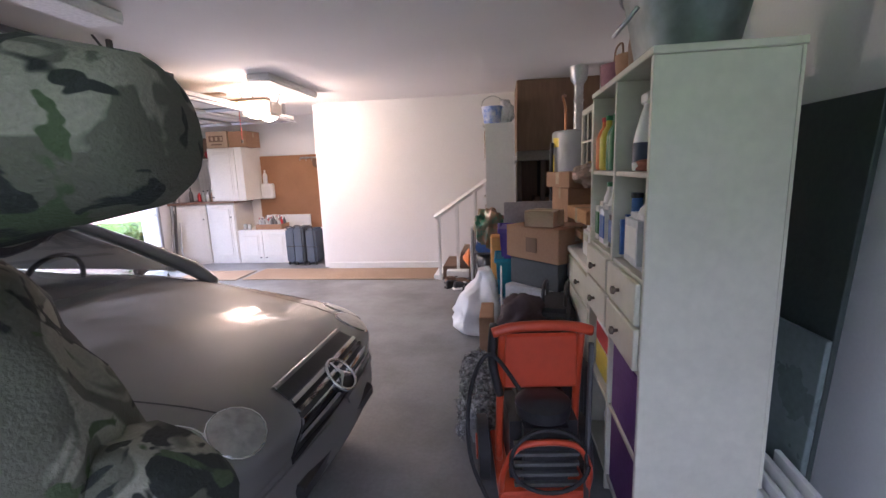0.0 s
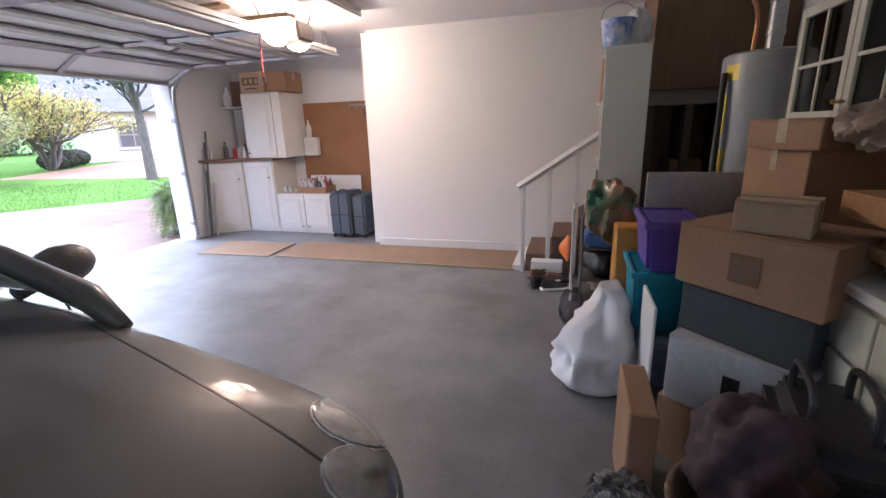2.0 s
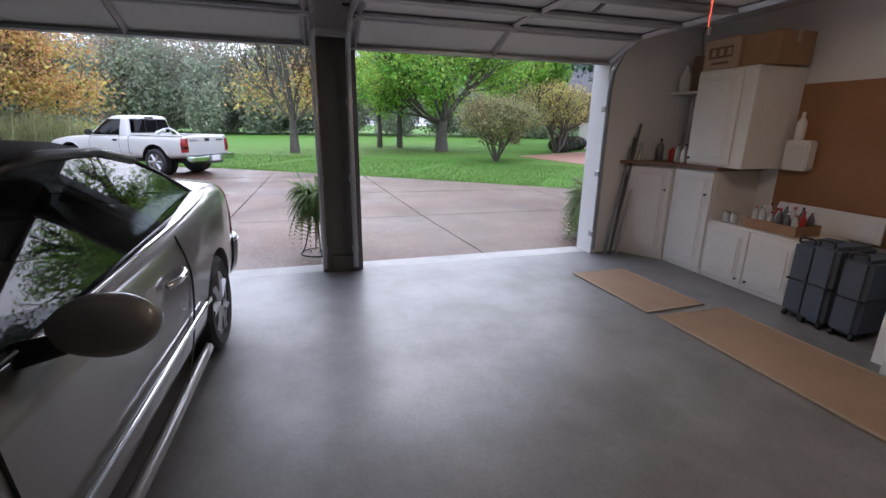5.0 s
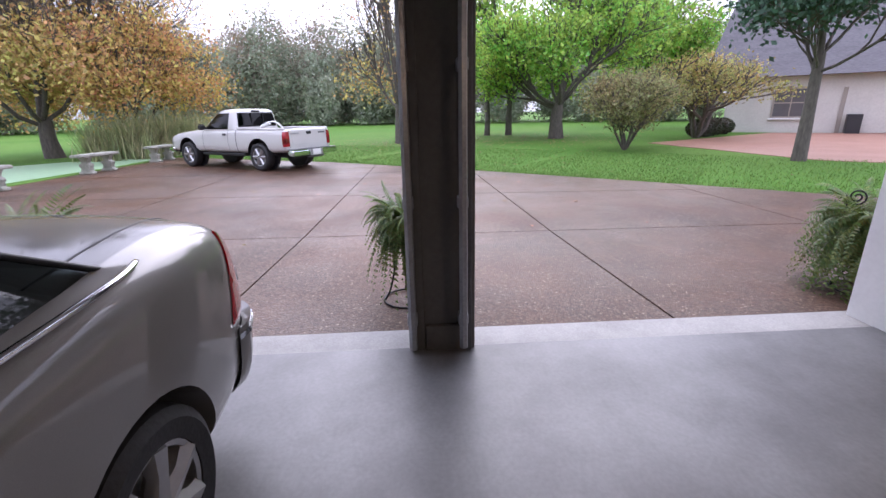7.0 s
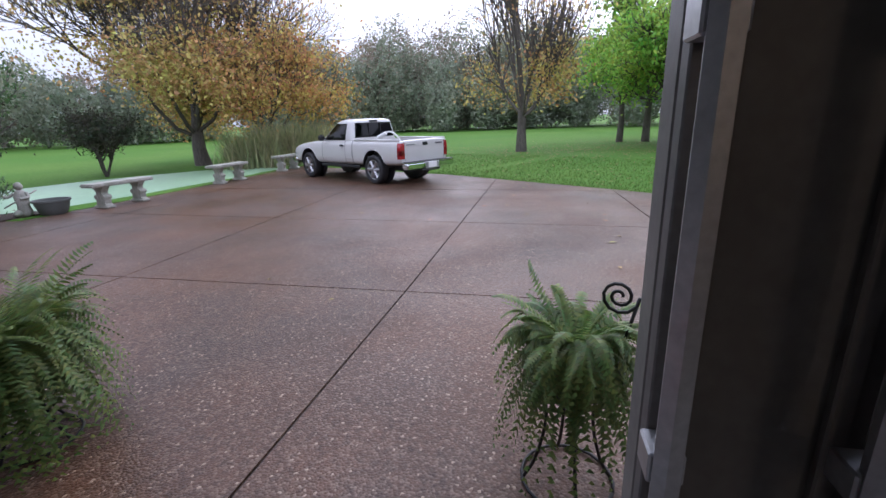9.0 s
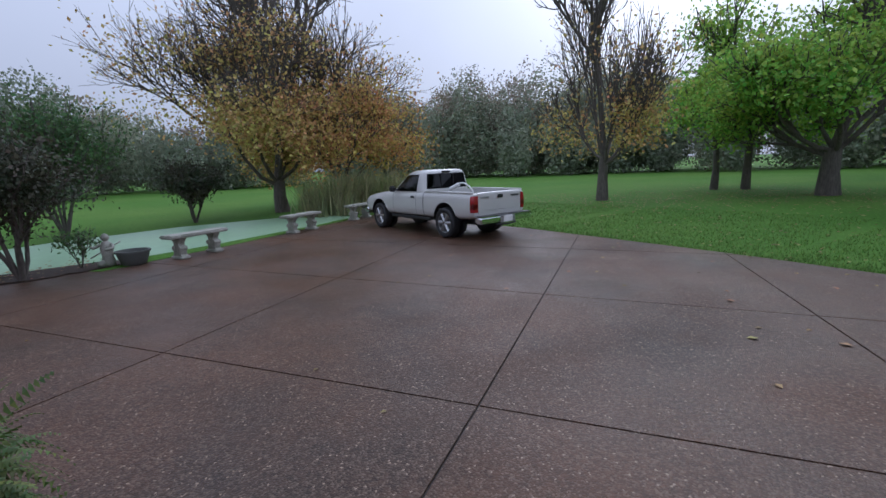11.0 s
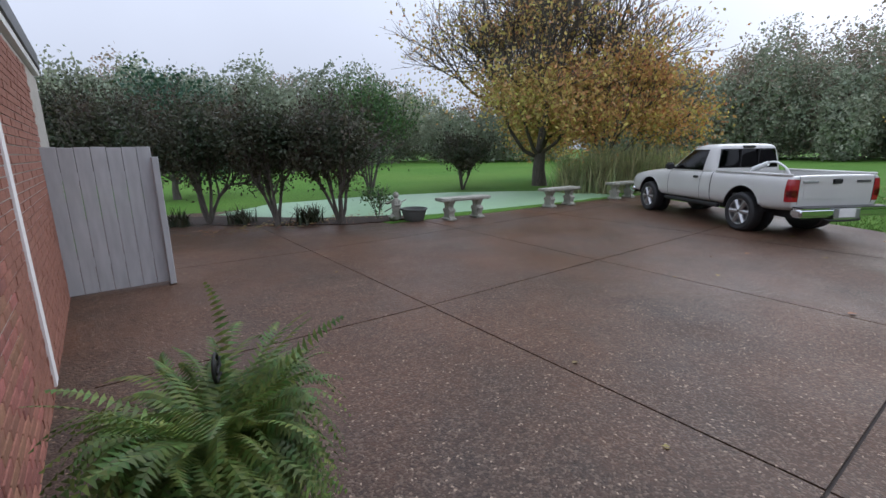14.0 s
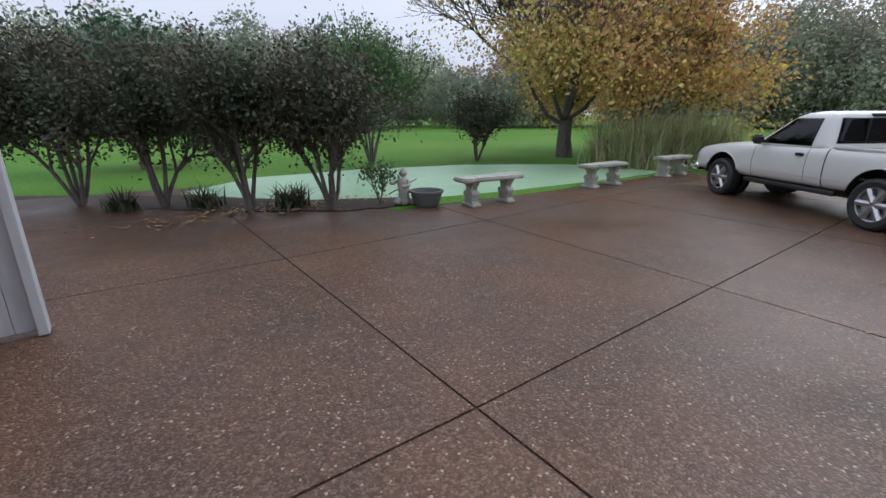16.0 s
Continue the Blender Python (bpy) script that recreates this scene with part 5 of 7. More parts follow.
# the cab over the waist
rings = []
for z, xf, xr, w in ((1.0, 1.0, -0.625, 0.8), (1.09, 0.9, -0.625, 0.79), (1.3, 0.6, -0.6, 0.75), (1.5, 0.32, -0.575, 0.7), (1.575, 0.2, -0.56, 0.665), (1.62, 0.05, -0.52, 0.6), (1.64, -0.05, -0.42, 0.42)):
    rings.append(mirrored([(xf + 0.05, 0, z), (xf + 0.035, w * 0.55, z), (xf - 0.01, w * 0.9, z), (xf - 0.1, w * 0.995, z), (xf * 0.4 + xr * 0.6, w * 1.01, z), (xr + 0.07, w, z), (xr + 0.01, w * 0.93, z), (xr, w * 0.5, z), (xr, 0, z)]))
cab = part("cab", loft(bmesh.new(), rings), M["truck_paint"], truck)
bpy.context.view_layer.update()
baked(cab, 2)
CAB_SHADE = M["seat"]


def cab_window(planes, name):
    panel("window_rubber", planes(0.0), 0.002, M["black"], truck, cab)
    # black sheet over the solid cab skin, standing in for its shaded inside
    panel("dark_inside", planes(0.015), 0.004, CAB_SHADE, truck, cab)
    panel(name, planes(0.015), 0.009, M["truck_glass"], truck, cab)


for s in (-1, 1):
    cab_window(lambda e: [((0, s * 0.5, 0), (0, -s, 0)), ((0.74 - e, 0, 1.1), (0.6, 0, 0.8)), ((-0.31 + e, 0, 1.1), (-1, 0, -0.06)), ((0, 0, 1.095 + e), (0, 0, -1)), ((0, 0, 1.525 - e), (0, 0, 1))], "side_window")
cab_window(lambda e: [((-0.48, 0, 0), (1, 0, 0)), ((0, 0.68 - e, 1.12), (0, 1, 0.16)), ((0, -0.68 + e, 1.12), (0, -1, 0.16)), ((0, 0, 1.15 + e), (0, 0, -1)), ((0, 0, 1.535 - e), (0, 0, 1))], "back_window")
cab_window(lambda e: [((0.18, 0, 0), (-1, 0, 0)), ((0, 0.66 - e, 1.12), (0, 1, 0.2)), ((0, -0.66 + e, 1.12), (0, -1, 0.2)), ((0, 0, 1.1 + e), (0, 0, -1)), ((0, 0, 1.55 - e), (0, 0, 1))], "windscreen")
part("brake_lamp", block(bmesh.new(), -0.6, -0.13, 1.555, -0.53, 0.13, 1.6, 0.01), M["black"], truck)
for y in (-0.2, 0.2):
    part("slider_bar", block(bmesh.new(), -0.628, y - 0.01, 1.16, -0.59, y + 0.01, 1.525), M["black"], truck)
for s in (-1, 1):
    side = [((0, s * 0.4, 0), (0, -s, 0)), ((0, 0, 0.44), (0, 0, -1)), ((0, 0, 1.085), (0, 0, 1))]
    for name, x, w in (("bed_gap", -0.655, 0.022), ("door_seam", -0.32, 0.008), ("door_seam", 0.78, 0.008)):
        panel(name, side + [((x, 0, 0), (-1, 0, 0)), ((x + w, 0, 0), (1, 0, 0))], 0.002, M["black"], truck, truck_body)
    panel("body_crease", side[:1] + [((0, 0, 0.62), (0, 0, -1)), ((0, 0, 0.632), (0, 0, 1)), ((-0.95, 0, 0), (-1, 0, 0)), ((1.02, 0, 0), (1, 0, 0))], 0.006, M["truck_paint"], truck, truck_body)
    tail = panel("tail_lamp", [((-2.44, 0, 0), (1, 0, 0)), ((0, s * 0.7, 0), (0, -s, 0)), ((0, 0, 0.66), (0, 0, -1)), ((0, 0, 1.03), (0, 0, 1))], 0.008, M["red_lens"], truck, truck_body)
    panel("reversing_lens", [((-2.47, 0, 0), (1, 0, 0)), ((0, s * 0.72, 0), (0, -s, 0)), ((0, 0, 0.74), (0, 0, -1)), ((0, 0, 0.85), (0, 0, 1))], 0.012, M["lens"], tail, truck_body)
    panel("headlamp", [((2.3, 0, 0), (-1, 0, 0)), ((0, s * 0.45, 0), (0, -s, 0)), ((0, 0, 0.68), (0, 0, -1)), ((0, 0, 0.85), (0, 0, 1))], 0.006, M["alloy"], truck, truck_body)
    panel("gate_seam", [((-2.45, 0, 0), (1, 0, 0)), ((0, s * 0.69, 0), (0, -s, 0)), ((0, s * 0.698, 0), (0, s, 0)), ((0, 0, 0.62), (0, 0, -1))], 0.003, M["black"], truck, truck_body)
    mirror = part("door_mirror", block(bmesh.new(), 0.58, s * 0.93 - 0.1, 1.08, 0.7, s * 0.93 + 0.09, 1.24, 0.035, segments=3), M["black"], truck, smooth=True)
    part("mirror_arm", rod(bmesh.new(), (0.62, s * 0.78, 1.12), (0.63, s * 0.86, 1.14), 0.025, None, 8), M["black"], mirror)
    part("door_handle", block(bmesh.new(), -0.26, s * 0.852 - 0.015, 0.93, -0.1, s * 0.852 + 0.012, 0.985, 0.012, segments=2), M["black"], truck, smooth=True)
    part("sill", block(bmesh.new(), -0.85, s * 0.76 - 0.04, 0.37, 0.98, s * 0.76 + 0.04, 0.45, 0.02), M["black"], truck)
    part("bed_rail_cap", hose(bmesh.new(), [(-0.7, s * 0.79, 1.1), (-2.48, s * 0.79, 1.1)], 0.022, 8), M["truck_paint"], truck, smooth="all")
    for x in (AX_F, AX_R):
        part("arch_lip", hose(bmesh.new(), [(x + 0.452 * math.cos(math.pi * k / 20), s * 0.843, 0.42 + 0.452 * math.sin(math.pi * k / 20)) for k in range(2, 19)], 0.011, 6), M["truck_paint"], truck, smooth="all")
        part("wheel_well", rod(bmesh.new(), (x, s * 0.5, 0.42), (x, s * 0.57, 0.42), 0.445, None, 24), M["black"], truck)
        bm = bmesh.new()
        skin(bm, [[(x + 0.447 * math.cos(math.pi * k / 20), s * y, 0.42 + 0.447 * math.sin(math.pi * k / 20)) for k in range(21)] for y in (0.56, 0.835)])
        part("arch_liner", bm, M["black"], truck, smooth="all")
        wheel(truck, x, s * 0.745, WR, 0.25, s, 6)
gate = panel("tailgate_face", [((-2.5, 0, 0), (1, 0, 0)), ((0, 0.6, 0), (0, 1, 0)), ((0, -0.6, 0), (0, -1, 0)), ((0, 0, 0.7), (0, 0, -1)), ((0, 0, 0.9), (0, 0, 1))], 0.006, M["truck_paint"], truck, truck_body)
part("gate_handle", block(bmesh.new(), -2.56, -0.09, 0.95, -2.535, 0.09, 1.03, 0.015, segments=2), M["black"], gate)
part("gate_lettering", block(bmesh.new(), -2.553, 0.36, 0.97, -2.541, 0.64, 1.005, 0.002), M["steel"], gate, "grey lettering strip")
part("gate_lettering", block(bmesh.new(), -2.553, -0.62, 0.965, -2.541, -0.36, 1.005, 0.002), M["dark_steel"], gate, "dark lettering strip")
bump = part("rear_bumper", block(bmesh.new(), -2.78, -0.84, 0.42, -2.56, 0.84, 0.57, 0.035, segments=3), M["chrome"], truck, smooth=True)
part("step_pad", block(bmesh.new(), -2.765, -0.8, 0.571, -2.57, 0.8, 0.59, 0.006), M["black"], bump)
part("plate_recess", block(bmesh.new(), -2.788, -0.24, 0.4, -2.781, 0.24, 0.565, 0.003), M["steel"], bump)
part("licence_plate", block(bmesh.new(), -2.796, -0.15, 0.42, -2.789, 0.15, 0.56, 0.002), M["white_plastic"], bump)
part("tow_bar", hose(bmesh.new(), curve([(-2.6, 0.3, 0.42), (-2.75, 0.28, 0.37), (-2.75, -0.28, 0.37), (-2.6, -0.3, 0.42)]), 0.02, 8), M["black"], truck, smooth="all")
part("front_bumper", block(bmesh.new(), 2.3, -0.83, 0.42, 2.58, 0.83, 0.6, 0.06, segments=3), M["chrome"], truck, smooth=True)
part("chassis", block(bmesh.new(), -2.45, -0.5, 0.34, 2.2, 0.5, 0.5), M["black"], truck)
part("bed_liner", block(bmesh.new(), -2.465, -0.745, 0.662, -0.695, 0.745, 0.69), M["dark_steel"], truck)
load = part("pale_tube", rod(bmesh.new(), (-0.98, 0.2, 1.13), (-1.22, 0.12, 1.25), 0.055, 0.05, 14), M["white_plastic"], truck, "thick pale tube resting in the bed", smooth=True)
part("curved_pipe", hose(bmesh.new(), curve([(-0.85, 0.25, 0.72), (-0.94, 0.22, 1.08), (-1.24, 0.11, 1.27), (-1.42, 0.05, 1.25), (-1.6, 0.0, 1.08), (-1.68, -0.03, 0.7)]), 0.02, 8), M["white_plastic"], load, "pale curved pipe", smooth="all")


# ---- garage: doors overhead, opener, ceiling fixtures ----
def overhead_door(y0, y1):
    door = thing("garage_door", -5.5, (y0 + y1) / 2, 2.12, 0, "white sectional garage door rolled up under the ceiling", "garage door", "garage doors")
    w = (y1 - y0) / 2
    line = [(-0.02, 0.0), (0.14, 0.09), (0.42, 0.185), (0.9, 0.2), (1.42, 0.2), (1.94, 0.2), (2.46, 0.2)]
    for (x0, z0), (x1, z1) in zip(line[:1] + line[2:], line[2:3] + line[3:]):
        bm = bmesh.new()
        vs = [bm.verts.new(p) for p in ((x0, -w, z0), (x1 - 0.006, -w, z1), (x1 - 0.006, w, z1), (x0, w, z0), (x0, -w, z0 + 0.04), (x1 - 0.006, -w, z1 + 0.04), (x1 - 0.006, w, z1 + 0.04), (x0, w, z0 + 0.04))]
        for q in ((0, 3, 2, 1), (4, 5, 6, 7), (0, 1, 5, 4), (1, 2, 6, 5), (2, 3, 7, 6), (3, 0, 4, 7)):
            bm.faces.new([vs[k] for k in q])
        part("section", bm, M["door_skin"], door)
        for y in (-w + 0.04, 0.0, w - 0.04):
            part("stile", rod(bmesh.new(), (x0 + 0.02, y, z0 - 0.015), (x1 - 0.02, y, z1 - 0.015), 0.026, None, 4), M["steel"], door)
        for f in (0.06, 0.94):
            x, z = x0 + (x1 - x0) * f, z0 + (z1 - z0) * f - 0.03
            part("strut", block(bmesh.new(), x - 0.028, -w, z - 0.012, x + 0.028, w, z + 0.02, 0.006), M["steel"], door)
        for y in (-w + 0.05, 0, w - 0.05):
            part("hinge", block(bmesh.new(), x1 - 0.05, y - 0.03, z1 - 0.05, x1 + 0.04, y + 0.03, z1 - 0.036, 0.004), M["steel"], door)
    part("seal", hose(bmesh.new(), [(-0.03, -w, -0.012), (-0.03, w, -0.012)], 0.02, 8), M["rubber"], door)
    for y in (-w - 0.02, w + 0.02):
        part("track", hose(bmesh.new(), [(-0.02, y, -2.05), (-0.02, y, -0.3), (0.02, y, -0.08), (0.16, y, 0.1), (0.4, y, 0.18), (2.35, y, 0.2)], 0.025, 6), M["steel"], door)
        part("track_bracket", block(bmesh.new(), 2.28, y - 0.02, 0.19, 2.32, y + 0.02, 0.435, 0.003), M["steel"], door)
        part("track_bracket", rod(bmesh.new(), (2.28, y, 0.2), (2.0, y, 0.435), 0.012, None, 4), M["steel"], door)
        for z in (-1.9, -1.2, -0.5):
            part("wall_bracket", block(bmesh.new(), -0.09, y - 0.03, z, -0.02, y + 0.03, z + 0.06, 0.004), M["steel"], door)
    part("torsion_bar", rod(bmesh.new(), (0.0, -w - 0.05, 0.33), (0.0, w + 0.05, 0.33), 0.014, None, 8), M["dark_steel"], door)
    part("torsion_spring", rod(bmesh.new(), (0.0, -0.5, 0.33), (0.0, 0.3, 0.33), 0.03, None, 12), M["dark_steel"], door)
    return door


overhead_door(0.66, 3.38)
overhead_door(3.72, 6.44)
hang = thing("hanger_rail", -2.93, 2.2, 2.4, 0, "perforated steel angle rail hung from the ceiling", "rail")
part("angle", block(bmesh.new(), -0.02, -1.7, 0, 0.02, 1.63, 0.04, 0.003), M["dark_steel"], hang)
for y in (-1.3, 0.1, 1.0):
    part("strap", block(bmesh.new(), -0.015, y - 0.018, 0.04, 0.015, y + 0.018, 0.16, 0.002), M["dark_steel"], hang)
    part("brace", rod(bmesh.new(), (0, y, 0.02), (0, y - 0.14, 0.155), 0.012, None, 4), M["dark_steel"], hang)

opener = thing("door_opener", -2.95, 5.36, 2.24, 0, "ceiling-hung garage door opener with lit bulbs", "door opener")
part("motor_box", block(bmesh.new(), -0.2, -0.13, 0, 0.2, 0.13, 0.16, 0.02, segments=2), paint("grey_motor_case", (0.3, 0.27, 0.25), 0.5), opener, smooth=True)
glow = paint("lit_lamp_cover", (1.0, 0.68, 0.4), 0.4, emit=4.0, bump=0)
for s in (-1, 1):
    part("lamp_cover", lathe(bmesh.new(), [(0.115, 0), (0.118, 0.05), (0.105, 0.1), (0.07, 0.13), (0.001, 0.14)], 24, pose(0, s * 0.125, 0.07, -90 * s, 0, 0)), glow, opener, "glowing frosted lamp cover", smooth=True).visible_shadow = False
part("rail", block(bmesh.new(), -2.6, -0.03, 0.12, -0.2, 0.03, 0.17, 0.004), M["steel"], opener)
part("arm", rod(bmesh.new(), (-1.0, 0, 0.12), (-1.35, 0.0, 0.02), 0.015, None, 6), M["dark_steel"], opener)
for x, y in ((-0.15, -0.12), (0.15, -0.12), (-0.15, 0.12), (0.15, 0.12)):
    part("hanger", rod(bmesh.new(), (x, y, 0.16), (x * 1.3, y * 1.3, 0.32), 0.01, None, 4), M["dark_steel"], opener)
part("pull_cord", rod(bmesh.new(), (-0.3, 0.0, -0.28), (-0.3, 0.0, 0.12), 0.005, None, 5), paint("red_cord", (0.6, 0.08, 0.05), 0.6), opener)
part("cord_knob", rod(bmesh.new(), (-0.3, 0.0, -0.31), (-0.3, 0.0, -0.27), 0.014, None, 8), M["black"], opener)
plank = tagged(part("wood_plank", block(bmesh.new(), -5.35, 5.02, 2.375, -2.7, 5.14, 2.41, 0.004), M["wood"]), "long pale timber plank stored on the door tracks", "plank")
for k in range(2):
    tagged(part("wood_plank", block(bmesh.new(), -5.1 + k * 0.2, 4.55 + k * 0.2, 2.375, -2.95 - k * 0.3, 4.66 + k * 0.2, 2.4, 0.004), M["wood"]), "long pale timber plank stored on the door tracks", "plank")

for y in (2.13, 5.14):
    fix = thing("ceiling_light", -2.5, y, 2.48, 0, "long white box-shaped fluorescent ceiling light", "ceiling light", "ceiling lights")
    part("housing", block(bmesh.new(), -0.13, -0.61, 0.012, 0.13, 0.61, 0.08, 0.012), M["white_plastic"], fix)
    part("diffuser", block(bmesh.new(), -0.12, -0.6, 0.0, 0.12, 0.6, 0.012, 0.004), paint("frosted_diffuser", (0.85, 0.85, 0.84), 0.5, bump=0), fix)

# ---- garage: cabinets in the niche ----
def panel_door(parent, x0, x1, z0, z1, y, knob=None, material=None, name="door"):
    """A raised-panel door that faces -y, in its cabinet's own space."""
    material = material or M["cabinet"]
    d = part(name, block(bmesh.new(), x0, y - 0.02, z0, x1, y, z1, 0.003), material, parent)
    m = 0.055
    part("moulding", block(bmesh.new(), x0 + m, y - 0.026, z0 + m, x1 - m, y - 0.019, z1 - m, 0.004), material, d)
    part("raised_panel", block(bmesh.new(), x0 + m + 0.025, y - 0.034, z0 + m + 0.025, x1 - m - 0.025, y - 0.025, z1 - m - 0.025, 0.007), material, d)
    if knob:
        part("knob", lathe(bmesh.new(), [(0.006, 0), (0.006, 0.012), (0.013, 0.018), (0.012, 0.028), (0.004, 0.03)], 12, pose(knob[0], y - 0.02, knob[1], 90)), M["dark_steel"], d, smooth=True)
    return d


corner = thing("corner_cabinet", -5.38, 6.97, 0, 33, "white angled base cabinet with a panelled door", "cabinet")
part("body", block(bmesh.new(), -0.28, 0.0, 0.0, 0.285, 0.45, 1.06, 0.004), M["cabinet"], corner)
panel_door(corner, -0.26, 0.27, 0.06, 1.04, 0.0, (0.22, 0.8))
base = thing("base_cabinet", -4.88, 7.13, 0, 0, "tall white base cabinet with one panelled door", "cabinet")
part("body", block(bmesh.new(), -0.26, 0, 0, 0.27, 0.56, 1.06, 0.004), M["cabinet"], base)
panel_door(base, -0.24, 0.255, 0.06, 1.04, 0.0, (0.2, 0.82))
bm = bmesh.new()
prism(bm, [(-5.57, 6.74), (-5.12, 7.08), (-4.58, 7.08), (-4.58, 7.69), (-5.57, 7.69)], 1.064, 1.1, None, 0.004)
tagged(part("worktop", bm, paint("brown_worktop", (0.2, 0.11, 0.07), 0.4, grain=30, vary=0.1)), "brown laminate worktop over the white cabinets", "worktop")
upper = thing("upper_cabinet", -4.68, 7.1, 1.102, 0, "tall white wall cabinet standing on the worktop", "cabinet")
part("body", block(bmesh.new(), -0.3, 0, 0, 0.33, 0.58, 0.9, 0.004), M["cabinet"], upper)
panel_door(upper, -0.285, 0.2, 0.02, 0.88, 0.0, (-0.25, 0.07))
back = tagged(part("back_panel", block(bmesh.new(), -5.56, 7.6, 1.102, -4.985, 7.69, 1.82, 0.004), M["cabinet"]), "white beadboard panel behind the worktop", "panel", kind="structure")
for k in range(9):
    part("bead", block(bmesh.new(), -5.54 + k * 0.06, 7.594, 1.11, -5.487 + k * 0.06, 7.6, 1.81, 0.002), M["cabinet"], back)
low = thing("low_cabinet", -4.14, 7.13, 0, 0, "low white cabinet with two panelled doors", "cabinet")
part("body", block(bmesh.new(), -0.46, 0, 0, 0.46, 0.55, 0.58, 0.004), M["cabinet"], low)
panel_door(low, -0.45, -0.01, 0.05, 0.56, 0.0, (-0.05, 0.1))
panel_door(low, 0.01, 0.45, 0.05, 0.56, 0.0, (0.05, 0.1))
board = tagged(part("hardboard_sheet", block(bmesh.new(), -4.42, 7.665, 0.55, -2.893, 7.698, 1.86, 0.002), M["cork"]), "brown hardboard sheet on the niche wall", "board", kind="structure")
rack = thing("hook_rail", -3.27, 7.6, 1.79, 0, "metal hook rail with a brown tool hanging from it", "hook rail")
part("rail", block(bmesh.new(), -0.3, 0.04, 0, 0.33, 0.063, 0.03, 0.003), M["steel"], rack)
for k in range(6):
    part("hook", hose(bmesh.new(), curve([(-0.27 + k * 0.11, 0.04, 0.015), (-0.27 + k * 0.11, -0.02, 0.01), (-0.27 + k * 0.11, -0.03, -0.04)]), 0.006, 6), M["steel"], rack, smooth="all")
part("hung_tool", blob(bmesh.new(), 0.02, -0.02, -0.08, 0.08, 0.03, 0.07, 0.3, 2, 4), M["plywood"], rack, smooth="all")
splash = tagged(part("white_board", block(bmesh.new(), -4.3, 7.6, 0.582, -3.45, 7.62, 0.8, 0.003), M["white_plastic"]), "white board standing at the back of the cabinet", "board")


def bottle(x, y, z, r, h, material, cap, label, category="bottle", group=""):
    b = thing("bottle", x, y, z, 0, label, category, group)
    part("flask", lathe(bmesh.new(), [(r * 0.9, 0), (r, 0.01), (r, h * 0.6), (r * 0.75, h * 0.72), (r * 0.36, h * 0.82), (r * 0.34, h * 0.93)], 14), material, b, smooth=True)
    part("cap", lathe(bmesh.new(), [(r * 0.4, h * 0.92), (r * 0.4, h), (r * 0.3, h * 1.01)], 12), cap, b, smooth=True)
    return b


def jug(x, y, z, w, d, h, rz, material, cap, label, tag=None, name="jug"):
    """A plastic jug with a moulded handle, a cap and a label."""
    j = thing(name, x, y, z, rz, label, name.replace("_", " "))
    bm = bmesh.new()
    block(bm, -w / 2, -d / 2, 0, w / 2, d / 2, h * 0.68, 0.02, segments=2)
    lathe(bm, [(min(w, d) * 0.42, h * 0.62), (min(w, d) * 0.36, h * 0.74), (0.022, h * 0.88), (0.02, h * 0.94)], 14, pose(0, -d * 0.12, 0))
    part("body", bm, material, j, smooth=True)
    part("handle", hose(bmesh.new(), curve([(0, -d * 0.05, h * 0.86), (0, d * 0.3, h * 0.85), (0, d * 0.44, h * 0.74), (0, d * 0.42, h * 0.62)]), 0.014, 8), material, j, smooth="all")
    part("cap", lathe(bmesh.new(), [(0.024, h * 0.93), (0.024, h), (0.018, h * 1.005)], 14, pose(0, -d * 0.12, 0)), cap, j, smooth=True)
    if tag:
        part("label", block(bmesh.new(), -w / 2 - 0.002, -d * 0.34, h * 0.15, -w / 2 + 0.004, d * 0.34, h * 0.52, 0.001), tag, j)
    return j


def carton(name, x0, y0, z0, x1, y1, z1, rz=0, material=None, label="", open_top=False, tape=True):
    """A cardboard box: body, flaps and a strip of tape."""
    material = material or M["carton"]
    c = thing(name, (x0 + x1) / 2, (y0 + y1) / 2, z0, rz, label, "box")
    w, d, h = (x1 - x0) / 2, (y1 - y0) / 2, z1 - z0
    part("body", block(bmesh.new(), -w, -d, 0, w, d, h - 0.006, 0.004), material, c)
    for s in (-1, 1):
        f = part("flap", block(bmesh.new(), -w, 0.002 if s > 0 else -d, h - 0.005, w, d if s > 0 else -0.002, h, 0.001), material, c)
        if open_top:
            f.matrix_basis = pose(0, s * d, h, s * 50, 0, 0) @ pose(0, -s * d, -h)
    if tape and not open_top:
        part("tape", block(bmesh.new(), -w - 0.001, -0.025, h - 0.1, w + 0.001, 0.025, h + 0.0012), paint("packing_tape", (0.5, 0.4, 0.27), 0.25, bump=0), c)
    return c


RED, CLEAR = paint("red_plastic", (0.45, 0.03, 0.03), 0.4), paint("cloudy_glass", (0.5, 0.52, 0.5), 0.1, bump=0)
BLUE, GREEN = paint("blue_plastic", (0.05, 0.14, 0.42), 0.4), paint("green_plastic", (0.04, 0.2, 0.07), 0.4)
YELLOW, ORANGE = paint("yellow_plastic", (0.7, 0.55, 0.05), 0.4), paint("orange_plastic", (0.75, 0.2, 0.03), 0.4)
PURPLE, TEAL = paint("purple_plastic", (0.11, 0.07, 0.36), 0.4), paint("teal_plastic", (0.01, 0.22, 0.33), 0.4)
WHITE, BLACK = M["white_plastic"], M["black"]

